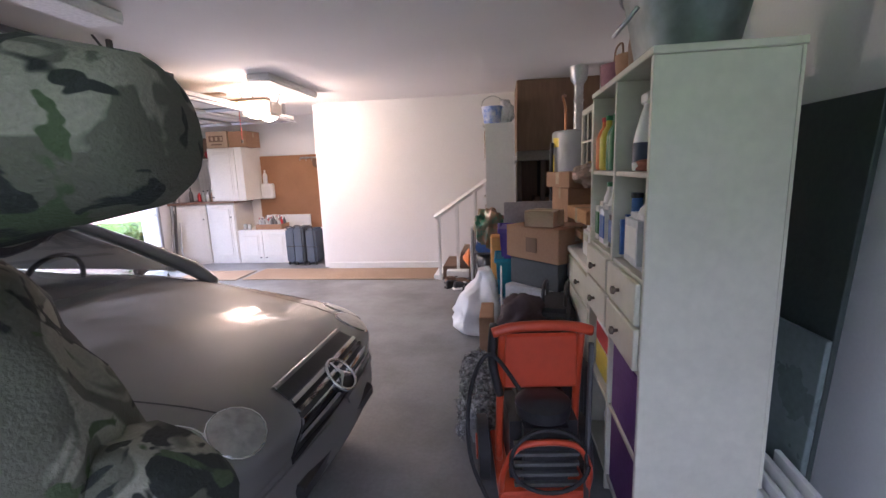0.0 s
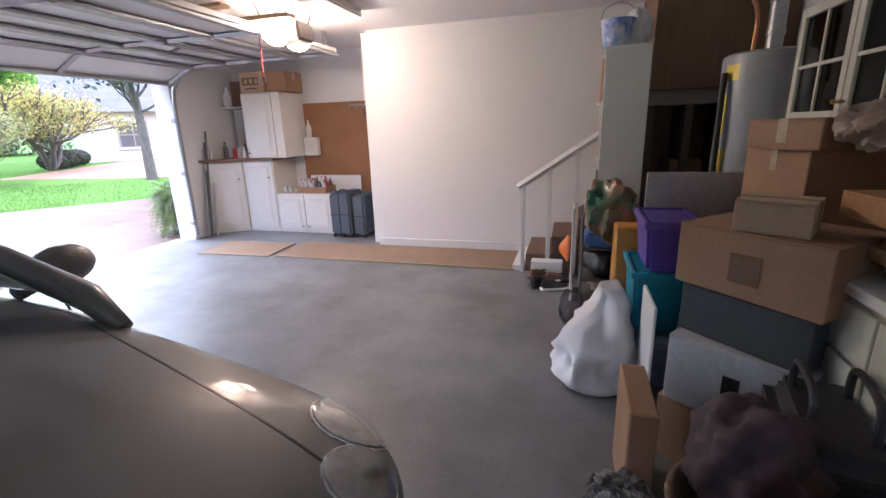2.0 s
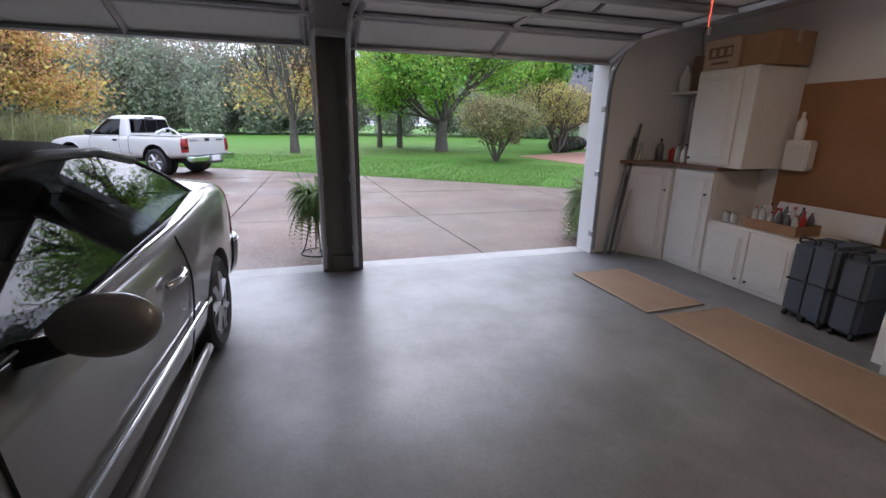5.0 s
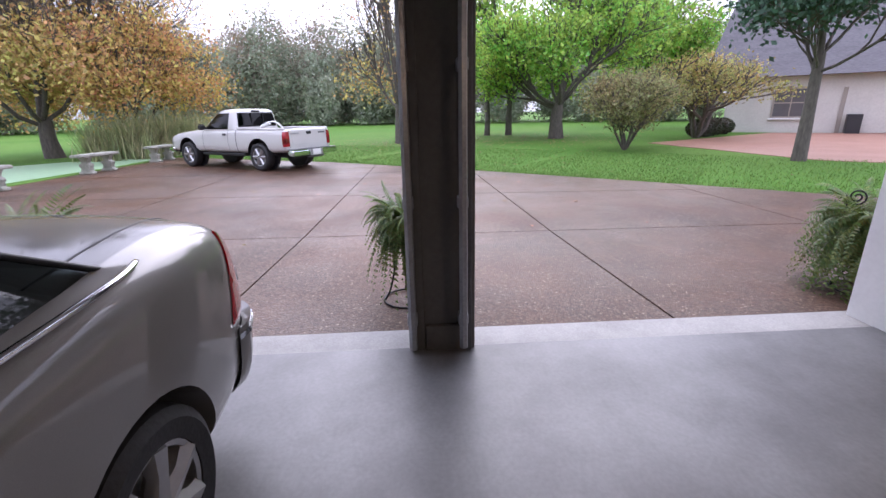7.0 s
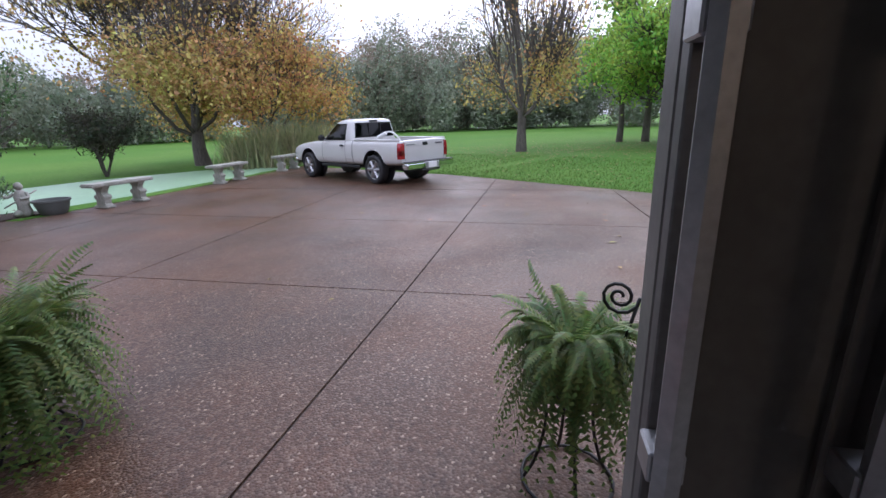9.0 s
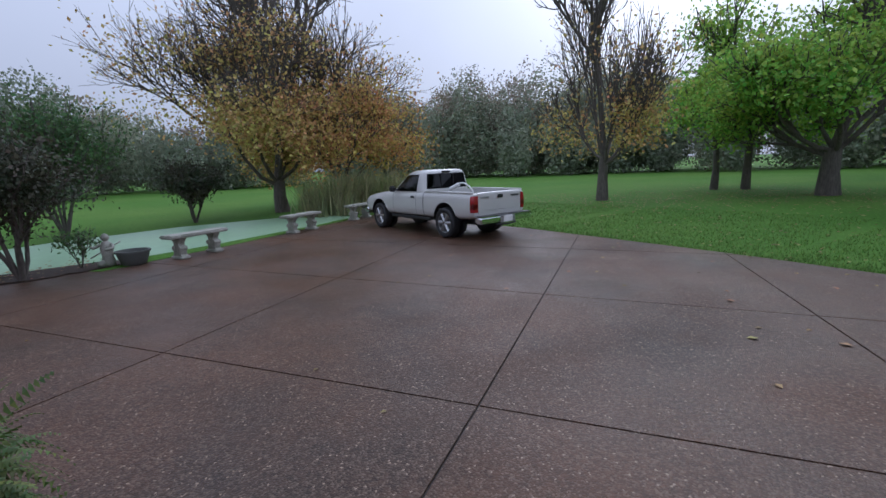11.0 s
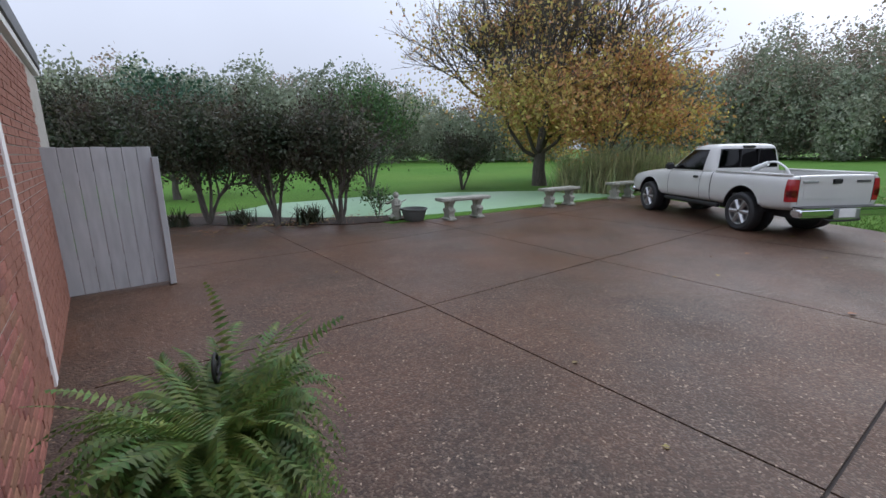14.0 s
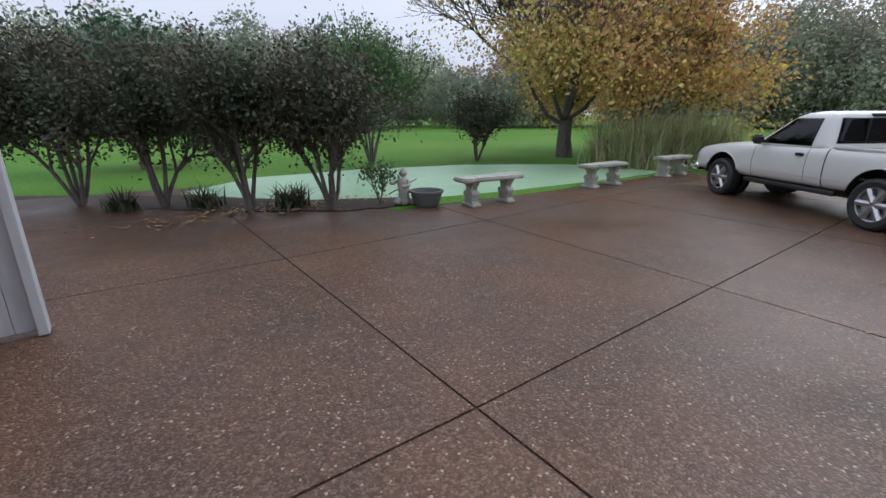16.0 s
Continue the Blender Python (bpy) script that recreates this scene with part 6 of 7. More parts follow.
crate = thing("drink_crate", -4.05, 7.33, 0.582, 0, "open wooden crate on the low cabinet", "crate")
for p in ((-0.24, -0.15, 0, 0.24, -0.135, 0.09), (-0.24, 0.135, 0, 0.24, 0.15, 0.09), (-0.24, -0.135, 0, -0.225, 0.135, 0.09), (0.225, -0.135, 0, 0.24, 0.135, 0.09), (-0.225, -0.135, 0, 0.225, 0.135, 0.012)):
    part("slat", block(bmesh.new(), *p, 0.003), M["carton"], crate)
rng = random.Random(8)
for i in range(6):
    for j in range(3):
        m = (CLEAR, CLEAR, RED, CLEAR, M["dark_steel"])[rng.randrange(5)]
        bottle(-4.23 + i * 0.072 + rng.uniform(-0.008, 0.008), 7.24 + j * 0.085, 0.595, 0.027, rng.uniform(0.15, 0.24), m, (RED, WHITE, BLACK)[rng.randrange(3)], "small glass bottle standing in the wooden crate", group="bottles in the crate")
for x in (-4.5, -4.42):
    jar = thing("glass_jar", x, 7.22, 0.582, 0, "small clear jar with a metal lid", "jar", "jars on the cabinet")
    part("jar", lathe(bmesh.new(), [(0.03, 0), (0.034, 0.01), (0.034, 0.075), (0.028, 0.085)], 14), CLEAR, jar, smooth=True)
    part("lid", lathe(bmesh.new(), [(0.031, 0.085), (0.031, 0.1)], 14), M["steel"], jar)
for i in range(5):
    for j in range(2):
        bottle(-5.3 + i * 0.085 + 0.02 * j, 7.2 + j * 0.09, 1.102, 0.032, 0.17 + 0.02 * (i % 2), (RED, CLEAR, WHITE, M["carton"], RED)[(i + j) % 5], (WHITE, BLACK)[i % 2], "small bottle standing on the brown worktop", group="bottles on the worktop")
bottle(-5.42, 7.15, 1.102, 0.035, 0.24, M["dark_steel"], BLACK, "dark bottle standing on the brown worktop")
mule = carton("printed_carton", -4.98, 7.12, 2.006, -4.6, 7.5, 2.28, 0, M["carton_pale"], "pale printed drink carton on top of the cabinet", tape=False)
for x0, x1, z0, z1 in ((-0.14, 0.12, 0.1, 0.2), (-0.1, 0.09, 0.045, 0.065)):
    part("print", block(bmesh.new(), x0, -0.1925, z0, x1, -0.189, z1, 0.001), M["plywood"], mule)
for k in range(3):
    part("print_gap", block(bmesh.new(), -0.105 + k * 0.085, -0.1945, 0.12, -0.06 + k * 0.085, -0.1915, 0.18, 0.001), M["carton_pale"], mule)
carton("brown_carton", -4.59, 7.15, 2.006, -4.25, 7.55, 2.27, 0, None, "plain brown carton on top of the cabinet")
shelf = tagged(part("high_shelf", block(bmesh.new(), -5.56, 7.3, 1.824, -4.99, 7.695, 1.845, 0.003), M["cabinet"]), "white shelf board over the worktop", "shelf", kind="structure")
carton("dark_carton", -5.35, 7.36, 1.847, -5.02, 7.66, 2.2, 0, M["plywood"], "dark brown carton on the high shelf", tape=False)
jug(-5.46, 7.42, 1.847, 0.13, 0.13, 0.28, 0, WHITE, WHITE, "white plastic jug on the high shelf")
ball = tagged(part("red_white_ball", blob(bmesh.new(), -5.12, 7.33, 1.915, 0.068, 0.03, 0.068, 0.02, 3, 2), RED, smooth="all"), "small red and white ball on the high shelf", "ball")
disp = thing("towel_dispenser", -4.22, 7.55, 1.1, 0, "white paper towel dispenser on the wall", "dispenser")
part("case", block(bmesh.new(), -0.11, 0, 0, 0.11, 0.113, 0.27, 0.015, segments=2), WHITE, disp, smooth=True)
part("front_panel", block(bmesh.new(), -0.08, -0.006, 0.06, 0.08, 0.0, 0.22, 0.004), M["trim"], disp)
bottle(-4.25, 7.6, 1.372, 0.04, 0.24, WHITE, WHITE, "white bottle on top of the dispenser")
for x, y, rz, h, w in ((-3.57, 7.15, 4, 0.62, 0.085), (-3.39, 7.12, -3, 0.64, 0.09), (-3.2, 7.13, 2, 0.6, 0.09)):
    case = thing("suitcase", x, y, 0, rz, "dark blue-grey soft suitcase standing on end", "suitcase", "suitcases by the cabinets")
    part("shell", block(bmesh.new(), -w, -0.2, 0.03, w, 0.2, h, 0.03, segments=2), paint("slate_fabric", (0.09, 0.11, 0.14), 0.75, grain=150, vary=0.15, bump=0.08), case, smooth=True)
    part("zip", block(bmesh.new(), -w - 0.002, -0.205, h * 0.5, w + 0.002, 0.205, h * 0.5 + 0.012, 0.003), BLACK, case)
    part("handle", hose(bmesh.new(), curve([(-0.05, -0.19, h - 0.01), (-0.045, -0.19, h + 0.03), (0.045, -0.19, h + 0.03), (0.05, -0.19, h - 0.01)]), 0.009, 6), BLACK, case, smooth="all")
    for s in (-1, 1):
        part("wheel", rod(bmesh.new(), (s * w * 0.7, -0.18, 0.026), (s * w * 0.7 + 0.02, -0.18, 0.026), 0.026, None, 12), M["rubber"], case)
for k, (x, y, tx, ty, h, m) in enumerate(((-5.53, 6.72, -5.56, 6.9, 1.35, "dark_steel"), (-5.5, 6.62, -5.55, 6.85, 1.25, "steel"), (-5.46, 6.66, -5.55, 6.95, 1.5, "dark_steel"), (-5.4, 6.7, -5.54, 7.0, 1.3, "steel"))):
    tagged(part("leaning_pole", rod(bmesh.new(), (x, y, 0.004), (tx, ty, h), 0.014, None, 8), M[m], smooth=True), "thin metal pole leaning against the wall beside the door", "pole", "leaning poles")

# ---- garage: mats ----
def mat(name, x0, y0, x1, y1, rz, label):
    m = thing(name, (x0 + x1) / 2, (y0 + y1) / 2, 0.0, rz, label, "mat")
    w, d = (x1 - x0) / 2, (y1 - y0) / 2
    part("weave", block(bmesh.new(), -w + 0.02, -d + 0.02, 0.0, w - 0.02, d - 0.02, 0.012, 0.003), M["mat"], m)
    for q in ((-w, -d, w, -d + 0.025), (-w, d - 0.025, w, d), (-w, -d + 0.025, -w + 0.025, d - 0.025), (w - 0.025, -d + 0.025, w, d - 0.025)):
        part("binding", block(bmesh.new(), q[0], q[1], 0.0, q[2], q[3], 0.015, 0.003), M["mat_edge"], m)


mat("small_mat", -4.95, 5.85, -3.92, 6.47, 2, "tan woven mat with a dark edge by the cabinets")
mat("runner_mat", -3.84, 5.9, -0.93, 6.6, 0, "long tan woven runner mat along the wall")

# ---- garage: stairs in the far corner ----
stairs = thing("stairs", -0.82, 6.25, 0, 0, "short carpeted stair with white sides and handrail", "stairs", kind="structure")
tread = paint("brown_stair_carpet", (0.2, 0.13, 0.09), 0.95, grain=120, vary=0.15, bump=0.1)
for k in range(6):
    part("step", block(bmesh.new(), k * 0.25, -0.33, 0, (k + 1) * 0.25 + 0.02, 0.385, 0.185 * (k + 1), 0.006), tread, stairs)
for k in range(4):
    x = -0.03 + k * 0.25
    part("baluster", block(bmesh.new(), x - 0.02, -0.385, 0.0, x + 0.02, -0.345, 0.9 + 0.185 * k, 0.004), M["trim"], stairs)
part("handrail", rod(bmesh.new(), (-0.08, -0.365, 0.87), (1.2, -0.365, 1.72), 0.036, None, 4), M["trim"], stairs)
part("base_step", block(bmesh.new(), -0.13, -0.34, 0, -0.02, 0.38, 0.06, 0.004), M["trim"], stairs)

# ---- garage: tall shelf unit, chase and water heater ----
tall = thing("shelf_unit", 0.05, 5.78, 0, 0, "tall grey-white shelf unit open to one side", "shelf unit")
part("side_panel", block(bmesh.new(), -0.24, -0.3, 0, 0.1, -0.28, 2.03, 0.003), M["cabinet"], tall)
part("side_panel", block(bmesh.new(), -0.24, 0.02, 0, 0.1, 0.04, 2.03, 0.003), M["cabinet"], tall)
part("back", block(bmesh.new(), 0.08, -0.28, 0, 0.1, 0.02, 2.03, 0.002), M["cabinet"], tall)
for z in (0.05, 0.42, 0.78, 1.14, 1.6, 2.01):
    part("shelf", block(bmesh.new(), -0.27, -0.28, z, 0.08, 0.02, z + 0.02, 0.003), M["cabinet"], tall)
jug(-0.12, 5.62, 1.162, 0.1, 0.12, 0.3, 0, WHITE, BLACK, "white jar with a dark lid on the shelf", BLUE)
bottle(-0.12, 5.74, 1.162, 0.05, 0.3, RED, YELLOW, "red and yellow bottle on the shelf")
carton("small_carton", -0.2, 5.52, 1.622, 0.03, 5.74, 1.95, 0, None, "brown carton on the tall shelf unit", tape=False)
carton("small_carton", -0.2, 5.52, 0.802, -0.02, 5.74, 1.05, 0, M["plywood"], "dark carton on the tall shelf unit", tape=False)
bucket = thing("bucket", -0.1, 5.62, 2.033, 0, "blue and white patterned pail on the shelf unit", "bucket")
part("pail", lathe(bmesh.new(), [(0.1, 0), (0.13, 0.19), (0.137, 0.2), (0.125, 0.19), (0.095, 0.02)], 20), paint("blue_white_pattern", (0.15, 0.25, 0.6), 0.4, grain=10, vary=0.1, blotch=14, second=(0.75, 0.75, 0.78)), bucket, smooth=True)
part("bail", hose(bmesh.new(), curve([(-0.13, 0, 0.18), (-0.11, 0, 0.28), (0, 0, 0.33), (0.11, 0, 0.28), (0.13, 0, 0.18)]), 0.005, 6), M["steel"], bucket, smooth="all")
film = glass("clear_plastic_film", (0.95, 0.95, 0.95), 0.15, 0.9)
tagged(part("plastic_bag", blob(bmesh.new(), 0.06, 5.7, 2.16, 0.1, 0.12, 0.17, 0.3, 4, 3, 2.2, flat=2.032), paint("crumpled_film", (0.7, 0.7, 0.72), 0.2, bump=0.1), smooth=True), "crumpled clear plastic bag on the shelf unit", "bag")
chase = thing("wall_chase", 0.7, 6.2, 0, 0, "brown panelled chase over a dark alcove", "wall", kind="structure")
part("upper_panel", block(bmesh.new(), -0.5, -0.42, 1.7, 0.49, 0.44, 2.555, 0.004), M["plywood"], chase)
part("lintel", block(bmesh.new(), -0.5, -0.36, 1.58, 0.49, 0.44, 1.7, 0.004), paint("grey_beam", (0.28, 0.25, 0.23), 0.8), chase)
part("alcove_back", block(bmesh.new(), -0.5, 0.2, 0, 0.49, 0.22, 1.58), M["plywood"], chase)
for x in (-0.5, -0.2, 0.1):
    part("stud", block(bmesh.new(), x, -0.36, 0.0, x + 0.06, 0.2, 1.58, 0.003), paint("dark_stud", (0.11, 0.085, 0.07), 0.8), chase)
heater = thing("water_heater", 0.85, 5.2, 0, 0, "grey cylindrical water heater with yellow stickers", "water heater")
part("plinth", block(bmesh.new(), -0.3, -0.3, 0, 0.3, 0.3, 0.45, 0.006), M["plywood"], heater)
part("tank", lathe(bmesh.new(), [(0.27, 0.45), (0.28, 0.47), (0.28, 1.83), (0.275, 1.86), (0.25, 1.875), (0.02, 1.89)], 36), paint("grey_enamel", (0.34, 0.36, 0.37), 0.35, grain=20, vary=0.03), heater, smooth=True)
part("flue", rod(bmesh.new(), (0, 0, 1.88), (0, 0, 2.36), 0.05, None, 16), M["steel"], heater, smooth=True)
for z in (1.98, 2.18):
    part("flue_collar", rod(bmesh.new(), (0, 0, z), (0, 0, z + 0.03), 0.056, None, 16), M["steel"], heater, smooth=True)
part("flue_hood", lathe(bmesh.new(), [(0.05, 2.36), (0.09, 2.42), (0.1, 2.555)], 16), M["steel"], heater, smooth=True)
for a0, z0, z1, w in ((205, 1.7, 1.8, 0.11), (190, 1.35, 1.62, 0.1), (195, 0.95, 1.25, 0.13)):
    m = pose(0, 0, 0, 0, 0, a0)
    bm = bmesh.new()
    skin(bm, [[m @ Vector((0.2815 * math.cos(t), 0.2815 * math.sin(t), z)) for t in np.linspace(-w / 0.56, w / 0.56, 6)] for z in (z0, z1)])
    part("sticker", bm, YELLOW, heater, "yellow energy sticker")
part("pipe", hose(bmesh.new(), curve([(-0.15, -0.1, 1.86), (-0.15, -0.1, 2.1), (-0.16, 0.05, 2.25), (-0.1, 0.3, 2.3)]), 0.014, 8), paint("copper_pipe", (0.5, 0.25, 0.13), 0.35, 0.9), heater, smooth="all")
part("pipe", hose(bmesh.new(), curve([(-0.29, -0.12, 0.9), (-0.3, -0.12, 1.5), (-0.29, -0.1, 1.75)]), 0.02, 8), BLACK, heater, smooth="all")

# ---- garage: cream hutch, dresser and bookcase ----
hutch = thing("glass_cupboard", 0.82, 3.6, 1.42, 0, "cream wall cupboard with gridded glass doors", "cupboard")
part("body", block(bmesh.new(), 0.02, -1.15, 0.0, 0.375, 1.15, 0.62, 0.004), M["cream"], hutch)
# flat dark sheet on the solid body, painted as shade behind the glass
part("inside", block(bmesh.new(), 0.014, -1.1, 0.06, 0.02, 1.1, 0.56), paint("shaded_inside", (0.16, 0.15, 0.12), 0.8), hutch)
for k in range(4):
    y0, y1 = -1.14 + k * 0.57, -1.14 + (k + 1) * 0.57 - 0.01
    d = part("glass_door", block(bmesh.new(), -0.012, y0, 0.01, 0.008, y0 + 0.05, 0.61, 0.003), M["cream"], hutch)
    for q in ((y1 - 0.05, 0.01, y1, 0.61), (y0 + 0.05, 0.01, y1 - 0.05, 0.06), (y0 + 0.05, 0.56, y1 - 0.05, 0.61)):
        part("frame", block(bmesh.new(), -0.012, q[0], q[1], 0.008, q[2], q[3], 0.003), M["cream"], d)
    part("bar", block(bmesh.new(), -0.008, (y0 + y1) / 2 - 0.009, 0.06, 0.004, (y0 + y1) / 2 + 0.009, 0.56, 0.002), M["cream"], d)
    for z in (0.3,):
        part("bar", block(bmesh.new(), -0.0085, y0 + 0.05, z - 0.009, 0.0045, y1 - 0.05, z + 0.009, 0.002), M["cream"], d)
    part("pane", block(bmesh.new(), 0.009, y0 + 0.05, 0.06, 0.012, y1 - 0.05, 0.56), M["car_glass"], d)
    part("knob", lathe(bmesh.new(), [(0.006, 0), (0.012, 0.015), (0.01, 0.026)], 10, pose(-0.012, y1 - 0.025 if k % 2 == 0 else y0 + 0.025, 0.1, 0, -90)), paint("brass", (0.5, 0.35, 0.12), 0.3, 0.9), d, smooth=True)


def drawer(parent, x, y0, y1, z0, z1, material, knobs=1):
    d = part("drawer", block(bmesh.new(), x - 0.022, y0 + 0.004, z0 + 0.004, x, y1 - 0.004, z1 - 0.004, 0.004), material, parent)
    for k in range(knobs):
        y = y0 + (y1 - y0) * (k + 0.5) / knobs
        part("knob", lathe(bmesh.new(), [(0.007, 0), (0.007, 0.012), (0.017, 0.02), (0.016, 0.03), (0.004, 0.034)], 12, pose(x - 0.022, y, (z0 + z1) / 2, 0, -90)), paint("dark_bronze", (0.16, 0.13, 0.1), 0.35, 0.8), d, smooth=True)
    return d


dresser = thing("dresser", 0.49, 3.0, 0, 0, "cream dresser with drawers and round knobs", "dresser")
part("body", block(bmesh.new(), 0.0, -0.56, 0.06, 0.55, 0.56, 0.9, 0.004), M["cream"], dresser)
part("top", block(bmesh.new(), -0.03, -0.58, 0.9, 0.56, 0.58, 0.94, 0.01), M["cabinet"], dresser)
part("plinth", block(bmesh.new(), 0.03, -0.54, 0, 0.54, 0.54, 0.06), M["cream"], dresser)
for y0, y1 in ((-0.55, 0.0), (0.0, 0.55)):
    drawer(dresser, 0.0, y0, y1, 0.7, 0.88, M["cream"])
    drawer(dresser, 0.0, y0, y1, 0.08, 0.69, M["cream"])

case = thing("bookcase", 0.46, 1.93, 0, 0, "tall cream bookcase with drawers and open shelves", "bookcase")
for y in (-0.45, -0.02, 0.43):
    part("upright", block(bmesh.new(), 0.0, y, 0, 0.41, y + 0.022, 1.82, 0.003), M["cream"], case)
part("back", block(bmesh.new(), 0.41, -0.45, 0, 0.42, 0.452, 1.82), M["cream"], case)
part("top", block(bmesh.new(), -0.004, -0.455, 1.821, 0.425, 0.457, 1.845, 0.003), M["cream"], case)
for y0, y1 in ((-0.428, -0.02), (0.002, 0.43)):
    for z in (0.06, 0.42, 0.76, 1.09, 1.45):
        part("shelf", block(bmesh.new(), 0.006, y0, z, 0.41, y1, z + 0.02, 0.002), M["cream"], case)
    drawer(case, 0.004, y0, y1, 0.945, 1.1, M["cream"])
    drawer(case, 0.004, y0, y1, 0.78, 0.94, M["cream"])
# goods on the bookcase
spray = thing("spray_bottle", 0.53, 1.72, 1.472, 0, "tall white spray bottle with a dark label", "spray bottle")
part("flask", lathe(bmesh.new(), [(0.05, 0), (0.055, 0.02), (0.05, 0.12), (0.03, 0.2), (0.018, 0.235)], 16), WHITE, spray, smooth=True)
part("label", lathe(bmesh.new(), [(0.0545, 0.03), (0.053, 0.1)], 16), paint("navy_label", (0.05, 0.06, 0.12), 0.5), spray, smooth=True)
bm = bmesh.new()
block(bm, -0.02, -0.04, 0.235, 0.02, 0.05, 0.275, 0.008)
hose(bm, curve([(0, -0.02, 0.24), (0, -0.04, 0.2), (0, -0.035, 0.16)]), 0.008, 6)
rod(bm, (0, -0.04, 0.26), (0, -0.065, 0.26), 0.012)
part("trigger", bm, WHITE, spray, smooth=True)
bottle(0.6, 1.855, 1.472, 0.045, 0.27, BLUE, WHITE, "blue cleaning bottle on the bookcase shelf")
tagged(part("red_rag", blob(bmesh.new(), 0.525, 1.62, 1.49, 0.07, 0.06, 0.03, 0.4, 3, 6, flat=1.4715), paint("rust_cloth", (0.25, 0.08, 0.05), 0.9), smooth="all"), "crumpled rust-red rag on the shelf", "rag")
for x, y, m, c in ((0.51, 2.06, GREEN, GREEN), (0.52, 2.15, GREEN, GREEN), (0.51, 2.24, YELLOW, GREEN), (0.51, 2.32, ORANGE, RED)):
    bottle(x, y, 1.472, 0.042, 0.25, m, c, "plastic garden product bottle on the bookcase", group="bottles on the bookcase")
jug(0.56, 1.7, 1.112, 0.17, 0.2, 0.3, 0, paint("translucent_white", (0.6, 0.62, 0.66), 0.35), WHITE, "translucent white plastic jug on the shelf", WHITE)
jug(0.54, 1.865, 1.112, 0.12, 0.06, 0.27, 0, BLUE, BLACK, "flat blue jug on the bookcase shelf")
jug(0.55, 2.03, 1.112, 0.14, 0.1, 0.27, 0, BLACK, RED, "dark motor oil jug on the bookcase shelf", BLUE)
jug(0.54, 2.16, 1.112, 0.14, 0.12, 0.29, 0, WHITE, RED, "white jug with a red cap on the shelf", BLUE)
jug(0.54, 2.29, 1.112, 0.13, 0.1, 0.3, 0, WHITE, GREEN, "white jug with a green label on the shelf", GREEN)
tub = thing("metal_tub", 0.66, 1.8, 1.846, 0, "large galvanised oval tub on the bookcase", "tub")
part("tub", lathe(bmesh.new(), [(0.17, 0), (0.18, 0.02), (0.235, 0.26), (0.245, 0.27), (0.235, 0.275), (0.225, 0.26), (0.17, 0.03)], 32, Matrix.Diagonal((0.85, 1.3, 1, 1))), paint("dull_zinc", (0.2, 0.23, 0.23), 0.5, 0.6, grain=20, vary=0.15, blotch=4, stain=0.4), tub, smooth=True)
part("rim", hose(bmesh.new(), [(0.245 * 0.85 * math.cos(k * math.tau / 32), 0.245 * 1.3 * math.sin(k * math.tau / 32), 0.272) for k in range(33)], 0.009, 6), M["steel"], tub, smooth="all")
part("handle", hose(bmesh.new(), curve([(-0.19, -0.1, 0.18), (-0.23, -0.06, 0.13), (-0.23, 0.06, 0.13), (-0.19, 0.1, 0.18)]), 0.008, 6), M["steel"], tub, smooth="all")
for k, (x, y, z, r, h, m) in enumerate(((0.68, 2.26, 1.846, 0.09, 0.2, M["plywood"]), (0.92, 3.05, 2.042, 0.12, 0.2, paint("dusky_pink", (0.3, 0.13, 0.12), 0.7)), (0.92, 3.4, 2.042, 0.12, 0.2, M["carton"]), (0.9, 2.75, 2.042, 0.1, 0.24, M["plywood"]), (0.92, 3.8, 2.042, 0.14, 0.22, paint("mauve", (0.26, 0.12, 0.15), 0.7)))):
    basket = thing("storage_basket", x, y, z, 0, "woven brown basket stored on top of the cupboards", "basket", "baskets on the cupboards")
    part("body", lathe(bmesh.new(), [(r * 0.8, 0), (r * 0.95, h * 0.5), (r, h), (r * 0.92, h), (r * 0.75, 0.02)], 18), m, basket, smooth=True)
    part("handle", hose(bmesh.new(), curve([(0, -r * 0.95, h), (0, -r * 0.7, h * 1.6), (0, r * 0.7, h * 1.6), (0, r * 0.95, h)]), 0.008, 6), M["plywood"], basket, smooth="all")
    if k == 0:
        bottle(x, y, z + 0.05, 0.035, 0.3, CLEAR, M["steel"], "tall glass jar standing in the basket")
# below the drawers
tagged(part("purple_sheet", block(bmesh.new(), 0.475, 1.51, 0.082, 0.49, 1.89, 0.74, 0.004), paint("violet_board", (0.13, 0.05, 0.2), 0.6)), "violet board standing in the bookcase", "board")
poster = thing("packaged_board", 0.5, 2.15, 0.442, 0, "red and yellow packaged board in the bookcase", "package")
part("sheet", block(bmesh.new(), -0.008, -0.14, 0, 0.008, 0.16, 0.3, 0.003), WHITE, poster)
part("yellow_print", block(bmesh.new(), -0.0105, -0.13, 0.01, -0.0085, 0.15, 0.15, 0.0005), YELLOW, poster)
part("red_print", block(bmesh.new(), -0.0105, -0.13, 0.16, -0.0085, 0.15, 0.25, 0.0005), RED, poster)
tagged(part("folded_bag", blob(bmesh.new(), 0.66, 2.14, 0.2, 0.15, 0.16, 0.14, 0.3, 3, 4, flat=0.081), M["white_plastic"], smooth="all"), "folded pale plastic bags in the bookcase", "bags")

